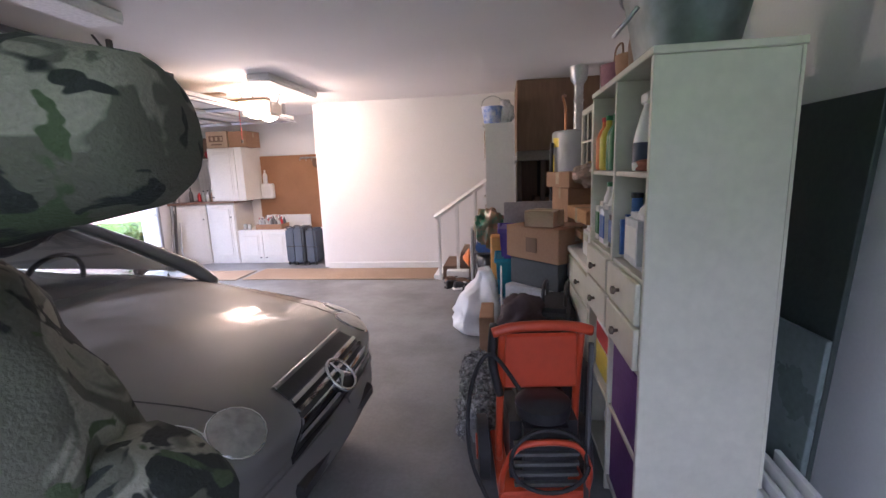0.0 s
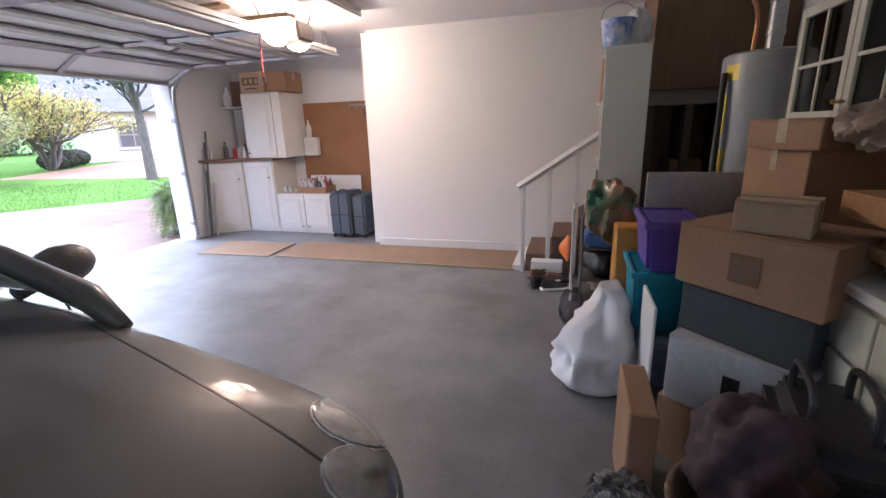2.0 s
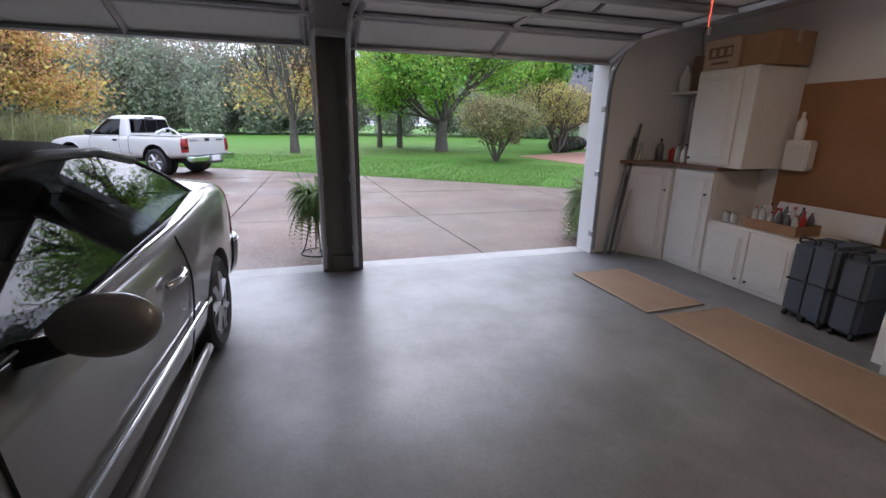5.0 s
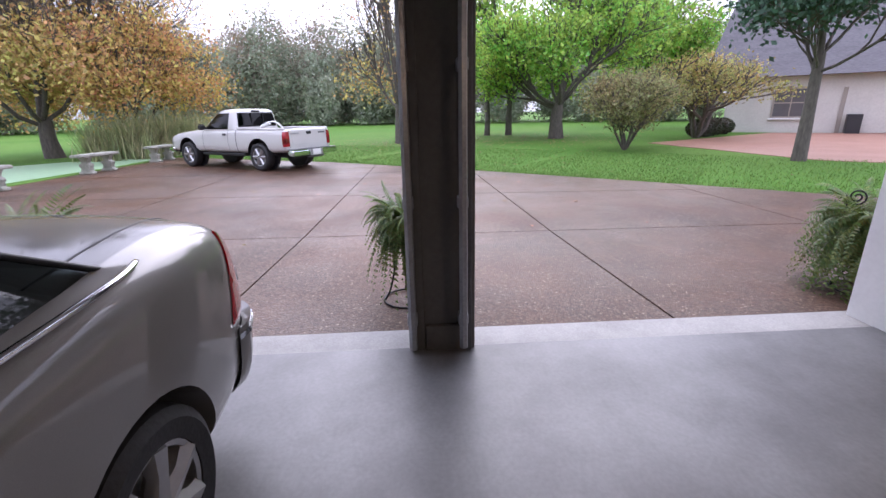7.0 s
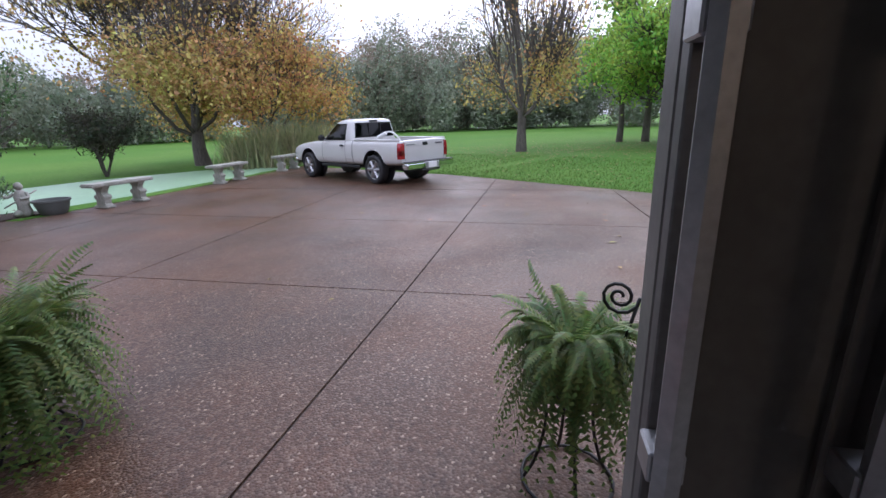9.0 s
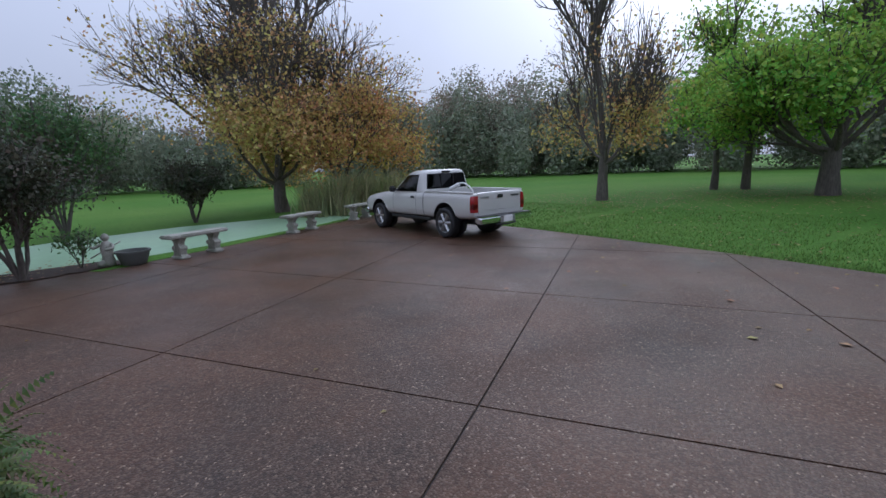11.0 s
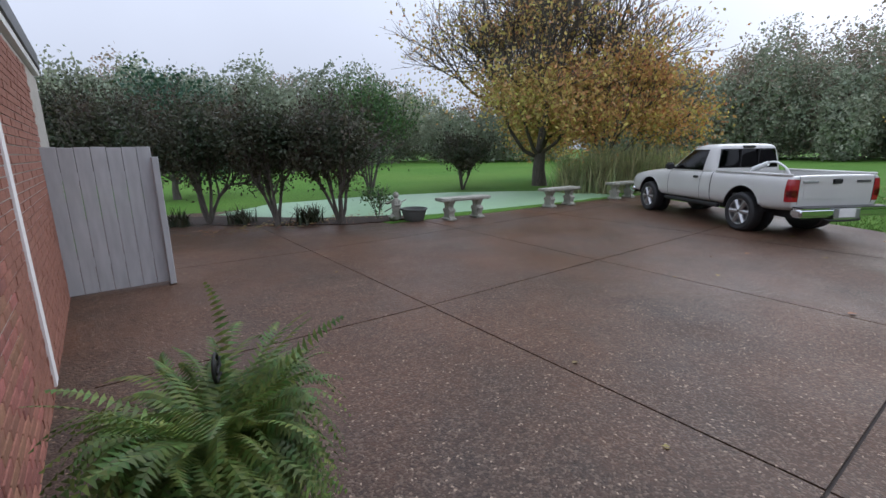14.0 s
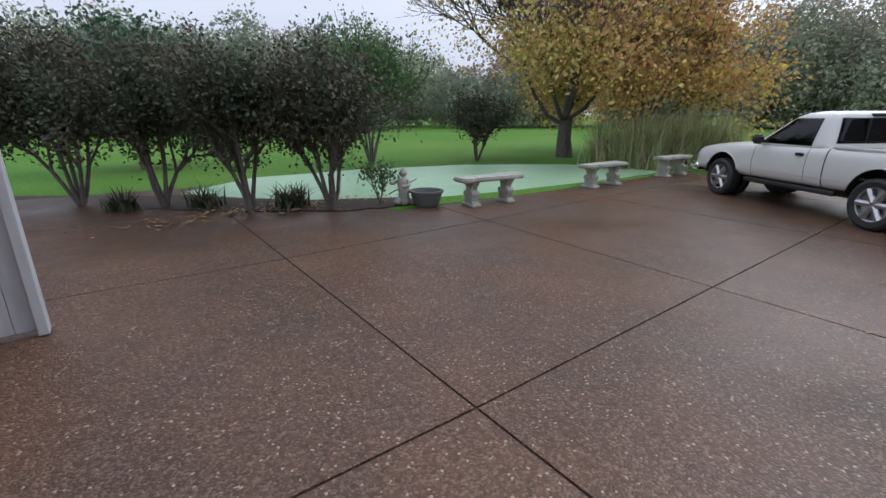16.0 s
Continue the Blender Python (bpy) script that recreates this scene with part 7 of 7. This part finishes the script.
# goods on the dresser and the stack beside it
radio = thing("radio", 0.6, 2.68, 0.942, 0, "white boxy speaker with a black face", "radio")
part("case", block(bmesh.new(), -0.1, -0.13, 0, 0.12, 0.13, 0.19, 0.02, segments=2), WHITE, radio, smooth=True)
part("face", block(bmesh.new(), -0.06, -0.142, 0.012, 0.115, -0.131, 0.178, 0.01), BLACK, radio)
part("badge", block(bmesh.new(), -0.106, -0.04, 0.11, -0.101, 0.06, 0.15, 0.002), M["cream"], radio)
roll = tagged(part("brown_bolster", block(bmesh.new(), 0.52, 2.92, 0.942, 0.95, 3.3, 1.125, 0.07, segments=3), M["carton"], smooth=True), "rounded brown cardboard parcel on the dresser", "parcel")
carton("flat_carton", 0.5, 2.85, 1.127, 0.95, 3.35, 1.215, 5, paint("orange_cardboard", (0.45, 0.24, 0.1), 0.8), "flat orange-brown carton on the parcel")
carton("tall_carton", 0.5, 3.75, 0.75, 0.95, 4.25, 1.32, 8, None, "large brown carton with a paper label")
carton("support_carton", 0.48, 3.7, 0.0, 0.95, 4.3, 0.748, 8, M["plywood"], "large dark brown carton on the floor", tape=False)
wrapped = carton("wrapped_carton", 0.45, 3.72, 1.322, 0.85, 4.1, 1.45, 22, M["carton"], "brown carton wrapped in clear film")
tagged(part("plastic_bag", blob(bmesh.new(), 0.72, 3.62, 1.42, 0.16, 0.14, 0.1, 0.28, 4, 13, 2.2, flat=1.322), paint("brown_film", (0.4, 0.3, 0.24), 0.25, bump=0.1), smooth=True), "crumpled clear plastic wrapping on the cartons", "bag")
big = carton("big_carton", 0.095, 3.23, 0.81, 0.625, 3.63, 1.06, -48, None, "large brown shipping carton on the stack")
part("print", block(bmesh.new(), -0.05, -0.2035, 0.06, 0.06, -0.2005, 0.17, 0.0006), M["plywood"], big)
carton("dark_carton", 0.13, 3.25, 0.6, 0.6, 3.63, 0.808, -46, paint("slate_card", (0.05, 0.055, 0.06), 0.6), "dark slate box under the brown carton", tape=False)
grey = carton("grey_carton", 0.09, 3.22, 0.3, 0.58, 3.62, 0.598, -36, paint("grey_white_card", (0.5, 0.5, 0.52), 0.6), "grey-white printed box in the stack", tape=False)
part("print", block(bmesh.new(), -0.03, -0.2035, 0.1, 0.03, -0.2005, 0.2, 0.0006), BLACK, grey)
carton("floor_carton", 0.08, 3.22, 0.0, 0.58, 3.64, 0.298, -38, None, "brown carton at the foot of the stack")
small = carton("small_carton", 0.2, 3.26, 1.062, 0.43, 3.46, 1.18, -30, M["carton_pale"], "small pale carton on the large carton")
sheet_ = tagged(part("foam_board", block(bmesh.new(), -0.02, 3.56, 0.0, -0.005, 3.88, 0.64, 0.003), WHITE), "thin white panel leaning beside the cartons", "panel")
tagged(part("narrow_carton", block(bmesh.new(), -0.17, 3.0, 0.0, -0.07, 3.36, 0.46, 0.006), M["carton"]), "narrow brown carton standing on edge", "box")


def tote(name, x, y, z, w, d, h, rz, material, label):
    """A tapered plastic storage tub with a rolled rim and ribs."""
    t = thing(name, x, y, z, rz, label, "storage tub")
    bm = bmesh.new()
    a = [(-w * 0.42, -d * 0.42, 0), (w * 0.42, -d * 0.42, 0), (w * 0.42, d * 0.42, 0), (-w * 0.42, d * 0.42, 0)]
    b = [(-w / 2, -d / 2, h), (w / 2, -d / 2, h), (w / 2, d / 2, h), (-w / 2, d / 2, h)]
    loft(bm, [a, b])
    bmesh.ops.bevel(bm, geom=bm.edges[:], offset=0.02, segments=2, affect="EDGES")
    part("body", bm, material, t, smooth=True)
    for q in ((-w / 2 - 0.015, -d / 2 - 0.015, w / 2 + 0.015, -d / 2 + 0.01), (-w / 2 - 0.015, d / 2 - 0.01, w / 2 + 0.015, d / 2 + 0.015), (-w / 2 - 0.015, -d / 2 + 0.01, -w / 2 + 0.01, d / 2 - 0.01), (w / 2 - 0.01, -d / 2 + 0.01, w / 2 + 0.015, d / 2 - 0.01)):
        part("rim", block(bmesh.new(), q[0], q[1], h - 0.03, q[2], q[3], h + 0.01, 0.006), material, t)
    return t


tote("teal_tub", 0.07, 4.14, 0.32, 0.26, 0.4, 0.36, 0, TEAL, "teal plastic storage tub standing on another tub")
tote("blue_tub", 0.1, 4.12, 0.0, 0.36, 0.46, 0.31, 0, paint("pale_blue_plastic", (0.2, 0.27, 0.42), 0.4), "pale blue plastic storage tub on the floor")
tote("purple_tub", 0.1, 4.1, 0.69, 0.25, 0.42, 0.27, 0, PURPLE, "purple plastic storage tub on the stack")
tagged(part("yellow_box", block(bmesh.new(), -0.12, 4.42, 0.35, 0.06, 4.6, 0.82, 0.012), paint("amber_plastic", (0.6, 0.28, 0.05), 0.4)), "amber plastic box beside the tubs", "box")
tagged(part("yellow_box_stand", block(bmesh.new(), -0.14, 4.4, 0.0, 0.08, 4.62, 0.348, 0.01), M["carton"]), "brown carton under the amber box", "box")
tagged(part("card_sheet", block(bmesh.new(), 0.02, 4.34, 0.7, 0.6, 4.36, 1.17, 0.003), paint("grey_card_sheet", (0.45, 0.42, 0.4), 0.7)), "grey cardboard sheet standing behind the tub", "sheet")
carton("low_carton", 0.1, 4.4, 0.0, 0.5, 4.8, 0.698, 0, M["plywood"], "dark brown carton behind the tubs", tape=False)
# white sack
bm = bmesh.new()
lathe(bm, [(0.001, 0.0), (0.14, 0.0), (0.2, 0.02), (0.225, 0.06), (0.235, 0.11), (0.238, 0.16), (0.235, 0.21), (0.225, 0.26), (0.208, 0.31), (0.186, 0.36), (0.16, 0.41), (0.132, 0.46), (0.105, 0.51), (0.085, 0.55), (0.075, 0.59), (0.05, 0.58)], 72)
for v in bm.verts:
    q, h = v.co.copy(), min(1.0, v.co.z * 12)
    fold = abs(noise.noise(q * 4.3)) + 0.5 * abs(noise.noise(q * 9 + Vector((4, 0, 0))))
    out = Vector((q.x, q.y, 0))
    v.co += (0.035 - 0.16 * fold) * h * out.normalized() * min(1.0, out.length * 8) + Vector((0.12 * q.z, 0.05 * q.z, 0.03 * noise.noise(q * 7) * h))
sack = tagged(part("white_sack", bm, paint("white_plastic_bag", (0.66, 0.65, 0.64), 0.4, vary=0.02, bump=0.015, bump_size=6), smooth="all", at=pose(-0.24, 3.96, 0.0)), "full creased white plastic sack standing on the floor", "sack")
# bags in front of the tall unit
gar = tagged(part("green_bag", blob(bmesh.new(), -0.12, 4.85, 0.82, 0.19, 0.16, 0.24, 0.35, 4, 8, 2), paint("green_foil_bag", (0.03, 0.13, 0.07), 0.3, grain=12, vary=0.2, blotch=7, second=(0.35, 0.1, 0.05), bump=0.1), smooth=True), "crumpled green and orange feed bag on the stand", "bag")
stand = thing("wire_stand", -0.12, 4.88, 0, 0, "slim dark metal stand loaded with bags", "stand")
for x in (-0.19, 0.17):
    for y in (-0.16, 0.16):
        part("leg", rod(bmesh.new(), (x, y, 0), (x, y, 0.85), 0.01, None, 6), M["dark_steel"], stand)
for z in (0.06, 0.34, 0.58):
    part("shelf", block(bmesh.new(), -0.19, -0.16, z, 0.17, 0.16, z + 0.012, 0.002), M["dark_steel"], stand)
tagged(part("blue_pack", block(bmesh.new(), -0.29, 4.74, 0.593, 0.03, 5.0, 0.7, 0.02, segments=2), BLUE, smooth=True), "blue wrapped pack on the stand", "pack")
tagged(part("black_bag", blob(bmesh.new(), -0.13, 4.87, 0.46, 0.16, 0.14, 0.115, 0.3, 3, 9, flat=0.353), BLACK, smooth="all"), "black plastic bag on the stand", "bag")
tagged(part("clear_bag", blob(bmesh.new(), -0.36, 4.72, 0.13, 0.09, 0.1, 0.15, 0.22, 4, 10, 2.0, flat=0.0), glass("clear_film", (0.9, 0.9, 0.92), 0.2, 0.8), smooth=True), "crumpled clear plastic bag on the floor", "bag")
rackp = thing("white_rack", -0.36, 5.3, 0, 0, "narrow white board with an orange scoop hung on it", "rack")
part("board", block(bmesh.new(), -0.02, -0.14, 0.0, 0.0, 0.14, 0.8, 0.004), WHITE, rackp)
part("orange_scoop", lathe(bmesh.new(), [(0.05, 0), (0.11, 0.02), (0.115, 0.03), (0.05, 0.08), (0.02, 0.1)], 18, pose(-0.02, 0, 0.43, 0, -90)), ORANGE, rackp, "orange plastic scoop", smooth=True)
for k, (x, y, rz) in enumerate(((-0.5, 5.42, 20), (-0.62, 5.5, 35), (-0.48, 5.62, 15), (-0.64, 5.7, 25))):
    shoe = thing("shoe", x, y, 0, rz, "dark worn shoe lying by the stairs", "shoe", "shoes by the stairs")
    bm = bmesh.new()
    block(bm, -0.14, -0.045, 0, 0.13, 0.045, 0.025, 0.012)
    part("sole", bm, M["trim"] if k == 0 else M["rubber"], shoe, smooth=True)
    bm = bmesh.new()
    loft(bm, [[(-0.13, -0.035, 0.025), (-0.13, 0.035, 0.025), (-0.12, 0.025, 0.1), (-0.12, -0.025, 0.1)], [(-0.02, -0.04, 0.025), (-0.02, 0.04, 0.025), (-0.03, 0.03, 0.1), (-0.03, -0.03, 0.1)], [(0.06, -0.042, 0.025), (0.06, 0.042, 0.025), (0.05, 0.03, 0.06), (0.05, -0.03, 0.06)], [(0.12, -0.025, 0.025), (0.12, 0.025, 0.025), (0.115, 0.02, 0.045), (0.115, -0.02, 0.045)]])
    bmesh.ops.bevel(bm, geom=bm.edges[:], offset=0.012, segments=2, affect="EDGES")
    part("upper", bm, BLACK if k < 2 else M["plywood"], shoe, smooth=True)
    part("laces", block(bmesh.new(), 0.0, -0.015, 0.083, 0.045, 0.015, 0.092, 0.003), WHITE if k == 0 else BLACK, shoe)
tagged(part("step_carton", block(bmesh.new(), -0.75, 5.86 - 0.12, 0.0, -0.45, 5.86, 0.16, 0.006), WHITE), "white carton lying beside the stairs", "box")

# ---- garage: pressure washer, basket, bags and speckled rug ----
washer = thing("pressure_washer", 0.14, 1.88, 0, 6, "orange framed pressure washer with a black engine", "pressure washer")
frame_orange = paint("orange_enamel", (0.5, 0.06, 0.02), 0.35, grain=30, vary=0.05)
for s in (-1, 1):
    part("upright", hose(bmesh.new(), curve([(s * 0.17, -0.02, 0.18), (s * 0.165, -0.06, 0.5), (s * 0.16, -0.14, 0.84)]), 0.017, 8), frame_orange, washer, smooth="all")
    w = part("wheel", rod(bmesh.new(), (s * 0.21, 0.12, 0.15), (s * 0.26, 0.12, 0.15), 0.15, None, 24), M["rubber"], washer, smooth=True)
    part("hub", rod(bmesh.new(), (s * 0.262, 0.12, 0.15), (s * 0.27, 0.12, 0.15), 0.06, None, 16), frame_orange, w)
part("handle_bar", hose(bmesh.new(), curve([(-0.2, -0.15, 0.84), (-0.1, -0.155, 0.865), (0.1, -0.155, 0.865), (0.2, -0.15, 0.84)]), 0.022, 10), frame_orange, washer, smooth="all")
part("shield", block(bmesh.new(), -0.155, -0.125, 0.58, 0.155, -0.1, 0.82, 0.01), frame_orange, washer)
part("base_plate", block(bmesh.new(), -0.19, -0.22, 0.12, 0.19, 0.25, 0.16, 0.01), frame_orange, washer)
part("front_bar", hose(bmesh.new(), curve([(-0.18, -0.2, 0.15), (-0.17, -0.26, 0.3), (-0.1, -0.28, 0.42), (0.1, -0.28, 0.42), (0.17, -0.26, 0.3), (0.18, -0.2, 0.15)]), 0.013, 8), frame_orange, washer, smooth="all")
eng = part("engine", block(bmesh.new(), -0.14, -0.24, 0.16, 0.14, 0.12, 0.52, 0.05, segments=2), BLACK, washer, smooth=True)
part("fan_cover", lathe(bmesh.new(), [(0.11, 0.5), (0.115, 0.55), (0.08, 0.58), (0.02, 0.585)], 20, pose(0, -0.17, 0)), BLACK, eng, smooth=True)
for k in range(5):
    part("fin", block(bmesh.new(), -0.13, -0.26, 0.22 + k * 0.045, 0.13, -0.235, 0.235 + k * 0.045, 0.002), M["dark_steel"], eng)
part("hose_coil", hose(bmesh.new(), [(0.15 * math.cos(k * 0.4), -0.275 - 0.012 * (k % 16) / 4, 0.36 + 0.13 * math.sin(k * 0.4)) for k in range(48)], 0.008, 6), M["rubber"], washer, smooth="all")
part("loose_hose", hose(bmesh.new(), curve([(-0.1, -0.2, 0.62), (-0.22, -0.22, 0.78), (-0.3, -0.2, 0.6), (-0.3, -0.2, 0.3), (-0.18, -0.24, 0.06), (-0.05, -0.26, 0.1)]), 0.009, 8), M["rubber"], washer, smooth="all")
part("spray_gun", hose(bmesh.new(), curve([(-0.19, -0.1, 0.86), (-0.2, -0.1, 0.7), (-0.17, -0.12, 0.55)]), [0.019] * 13, 8), BLACK, washer, smooth="all")
part("lance", rod(bmesh.new(), (0.17, -0.22, 0.12), (0.19, -0.18, 0.8), 0.011, None, 8), M["dark_steel"], washer, smooth=True)

wicker = paint("woven_wicker", (0.17, 0.105, 0.065), 0.8, grain=60, vary=0.3, blotch=8, stain=0.3, bump=0.2, stretch=(1, 1, 3))
basket = thing("wicker_basket", 0.16, 2.72, 0, 0, "round wicker basket stuffed with dark bags", "basket")
part("body", lathe(bmesh.new(), [(0.17, 0), (0.2, 0.04), (0.235, 0.2), (0.24, 0.36), (0.25, 0.37), (0.23, 0.38), (0.215, 0.34), (0.17, 0.05)], 30), wicker, basket, smooth=True)
part("rim", hose(bmesh.new(), [(0.242 * math.cos(k * math.tau / 30), 0.242 * math.sin(k * math.tau / 30), 0.375) for k in range(31)], 0.014, 6), wicker, basket, smooth="all")
part("handle", hose(bmesh.new(), curve([(0.1, -0.22, 0.37), (0.12, -0.25, 0.46), (-0.02, -0.27, 0.48), (-0.08, -0.23, 0.37)]), 0.013, 8), wicker, basket, smooth="all")
tagged(part("brown_bag", blob(bmesh.new(), 0.12, 2.76, 0.5, 0.16, 0.16, 0.2, 0.35, 4, 21, 2), paint("plum_fabric", (0.06, 0.035, 0.04), 0.7, bump=0.1), smooth="all"), "dark plum fabric bag in the basket", "bag")
tagged(part("white_cloth", blob(bmesh.new(), 0.05, 2.62, 0.37, 0.08, 0.07, 0.05, 0.4, 3, 22), M["white_plastic"], smooth="all"), "crumpled white cloth in the basket", "cloth")
tote_bag = thing("black_tote", 0.36, 2.9, 0, -12, "black tote bag with loop handles", "bag")
part("body", block(bmesh.new(), -0.14, -0.24, 0, 0.12, 0.24, 0.62, 0.05, segments=3), M["seat"], tote_bag, smooth=True)
for x in (-0.08, 0.06):
    part("handle", hose(bmesh.new(), curve([(x, -0.12, 0.6), (x, -0.1, 0.72), (x, 0.1, 0.72), (x, 0.12, 0.6)]), 0.012, 6), M["seat"], tote_bag, smooth="all")
tote_bag2 = thing("black_tote", 0.33, 2.36, 0, 8, "black tote bag with loop handles", "bag")
part("body", block(bmesh.new(), -0.1, -0.16, 0, 0.11, 0.18, 0.5, 0.05, segments=3), M["seat"], tote_bag2, smooth=True)
part("handle", hose(bmesh.new(), curve([(0, -0.1, 0.49), (0, -0.08, 0.6), (0, 0.08, 0.6), (0, 0.1, 0.49)]), 0.012, 6), M["seat"], tote_bag2, smooth="all")
# speckled shag rug, rolled along the floor
rng = np.random.default_rng(77)
n = 5200
s_, a_ = rng.uniform(-0.42, 0.42, n), rng.uniform(-0.4, math.pi + 0.4, n)
c = np.stack((0.1 * np.cos(a_), s_, np.maximum(0.012, 0.1 + 0.1 * np.sin(a_))), 1) + rng.normal(0, 0.008, (n, 3))
c[:, 2] = np.maximum(c[:, 2], 0.01)
rug = thing("shag_rug", -0.16, 2.58, 0, 3, "rolled grey and white speckled shag rug on the floor", "rug")
part("roll", block(bmesh.new(), -0.095, -0.42, 0.0, 0.095, 0.42, 0.18, 0.06, segments=3), paint("grey_wool", (0.25, 0.24, 0.23), 0.95), rug, smooth=True)
leaves("fleece", c, 0.028, paint("speckled_wool", (0.45, 0.44, 0.42), 0.95, grain=40, vary=0.3, blotch=30, second=(0.1, 0.1, 0.1), bump=0, island=0.5), rng, rug)

# ---- garage: boards behind the bookcase, camouflage bags by the car ----
for k, (x, y, w, h, rz, m, label) in enumerate(((1.06, 1.84, 0.02, 1.7, 0, paint("dark_green_board", (0.05, 0.065, 0.06), 0.5), "tall dark green board leaning on the wall"), (0.98, 1.78, 0.02, 0.9, 4, paint("grey_green_pane", (0.16, 0.2, 0.2), 0.3), "grey-green pane leaning on the boards"))):
    ob = tagged(part("leaning_board", block(bmesh.new(), -w / 2, -0.27, 0, w / 2, 0.27, h, 0.003), m, at=pose(x, y, 0.004, 0, 4, rz)), label, "board")
for k in range(4):
    fr = thing("picture_frame", 0.97 - k * 0.03, 1.42 + 0.02 * k, 0.003, -3, "pale picture frame leaning with its fellows", "frame", "frames by the wall")
    part("frame", block(bmesh.new(), -0.011, -0.16, 0, 0.009, 0.16, 0.46 - 0.03 * k, 0.003), M["trim"], fr)
    part("mount", block(bmesh.new(), -0.0135, -0.12, 0.04, -0.0115, 0.12, 0.4 - 0.03 * k, 0.0008), paint("grey_mount", (0.3, 0.3, 0.32), 0.6), fr)


def camo():
    """Camouflage cloth: four colours in blots."""
    m = paint("camouflage_cloth", (0.24, 0.23, 0.185), 0.9, grain=150, vary=0.1, blotch=2, stain=0.1, bump=0.1)
    n, l = m.node_tree.nodes, m.node_tree.links
    b = n["Principled BSDF"]
    co = n.new("ShaderNodeTexCoord")
    for scale, low_, high_, tint in ((5.0, 0.47, 0.5, (0.1, 0.1, 0.075, 1)), (9.0, 0.52, 0.545, (0.022, 0.025, 0.022, 1)), (7.0, 0.6, 0.62, (0.06, 0.085, 0.04, 1))):
        blot = n.new("ShaderNodeTexNoise")
        blot.inputs["Scale"].default_value, blot.inputs["Detail"].default_value, blot.inputs["Distortion"].default_value = scale, 2.5, 1.2
        l.new(co.outputs["Object"], blot.inputs["Vector"])
        edge = n.new("ShaderNodeMapRange")
        edge.inputs["From Min"].default_value, edge.inputs["From Max"].default_value = low_, high_
        l.new(blot.outputs["Fac"], edge.inputs["Value"])
        mix = n.new("ShaderNodeMix")
        mix.data_type = "RGBA"
        mix.inputs["B"].default_value = tint
        l.new(b.inputs["Base Color"].links[0].from_socket, mix.inputs["A"])
        l.new(edge.outputs["Result"], mix.inputs["Factor"])
        l.new(mix.outputs["Result"], b.inputs["Base Color"])
    return m


CAMO = camo()
stool = thing("shelf_stand", -0.86, 0.46, 0, 0, "dark metal shelf stand beside the car", "stand")
part("top", block(bmesh.new(), -0.25, -0.2, 0.72, 0.22, 0.2, 0.75, 0.006), M["dark_steel"], stool)
for x in (-0.22, 0.19):
    for y in (-0.17, 0.17):
        part("leg", rod(bmesh.new(), (x, y, 0), (x, y, 0.72), 0.014, None, 8), M["dark_steel"], stool)
bagl = thing("camouflage_bag", -0.8, 0.46, 0.752, 0, "bulging camouflage cloth bag on a stand", "bag")
bm = bmesh.new()
blob(bm, -0.04, 0, 0.32, 0.3, 0.22, 0.34, 0.18, 4, 31, 1.6, flat=0.0)
part("body", bm, CAMO, bagl, smooth="all")
part("side_pocket", blob(bmesh.new(), 0.22, 0.04, 0.22, 0.17, 0.15, 0.17, 0.2, 3, 32, 1.8, flat=0.0), CAMO, bagl, smooth="all")
part("strap", hose(bmesh.new(), curve([(0.1, -0.16, 0.5), (0.2, -0.2, 0.3), (0.24, -0.16, 0.1)]), 0.014, 6), M["seat"], bagl, smooth="all")
rollb = thing("camouflage_roll", -0.76, 0.48, 1.37, 12, "rolled camouflage bedding lying on the bag", "bedroll")
bm = bmesh.new()
loft(bm, [[(x, r * math.cos(k * math.tau / 20) * 1.0, 0.155 + 0.85 * r * math.sin(k * math.tau / 20) + 0.04 * math.sin(x * 6)) for k in range(20)] for x, r in ((-0.33, 0.05), (-0.32, 0.13), (-0.2, 0.155), (0.0, 0.16), (0.2, 0.14), (0.31, 0.115), (0.335, 0.09), (0.34, 0.04))])
part("roll", bm, CAMO, rollb, smooth="all")
part("strap", hose(bmesh.new(), [(0.1, 0.156 * math.cos(k * math.tau / 24), 0.158 + 0.02 + 0.133 * math.sin(k * math.tau / 24)) for k in range(25)], 0.01, 6), M["seat"], rollb, smooth="all")
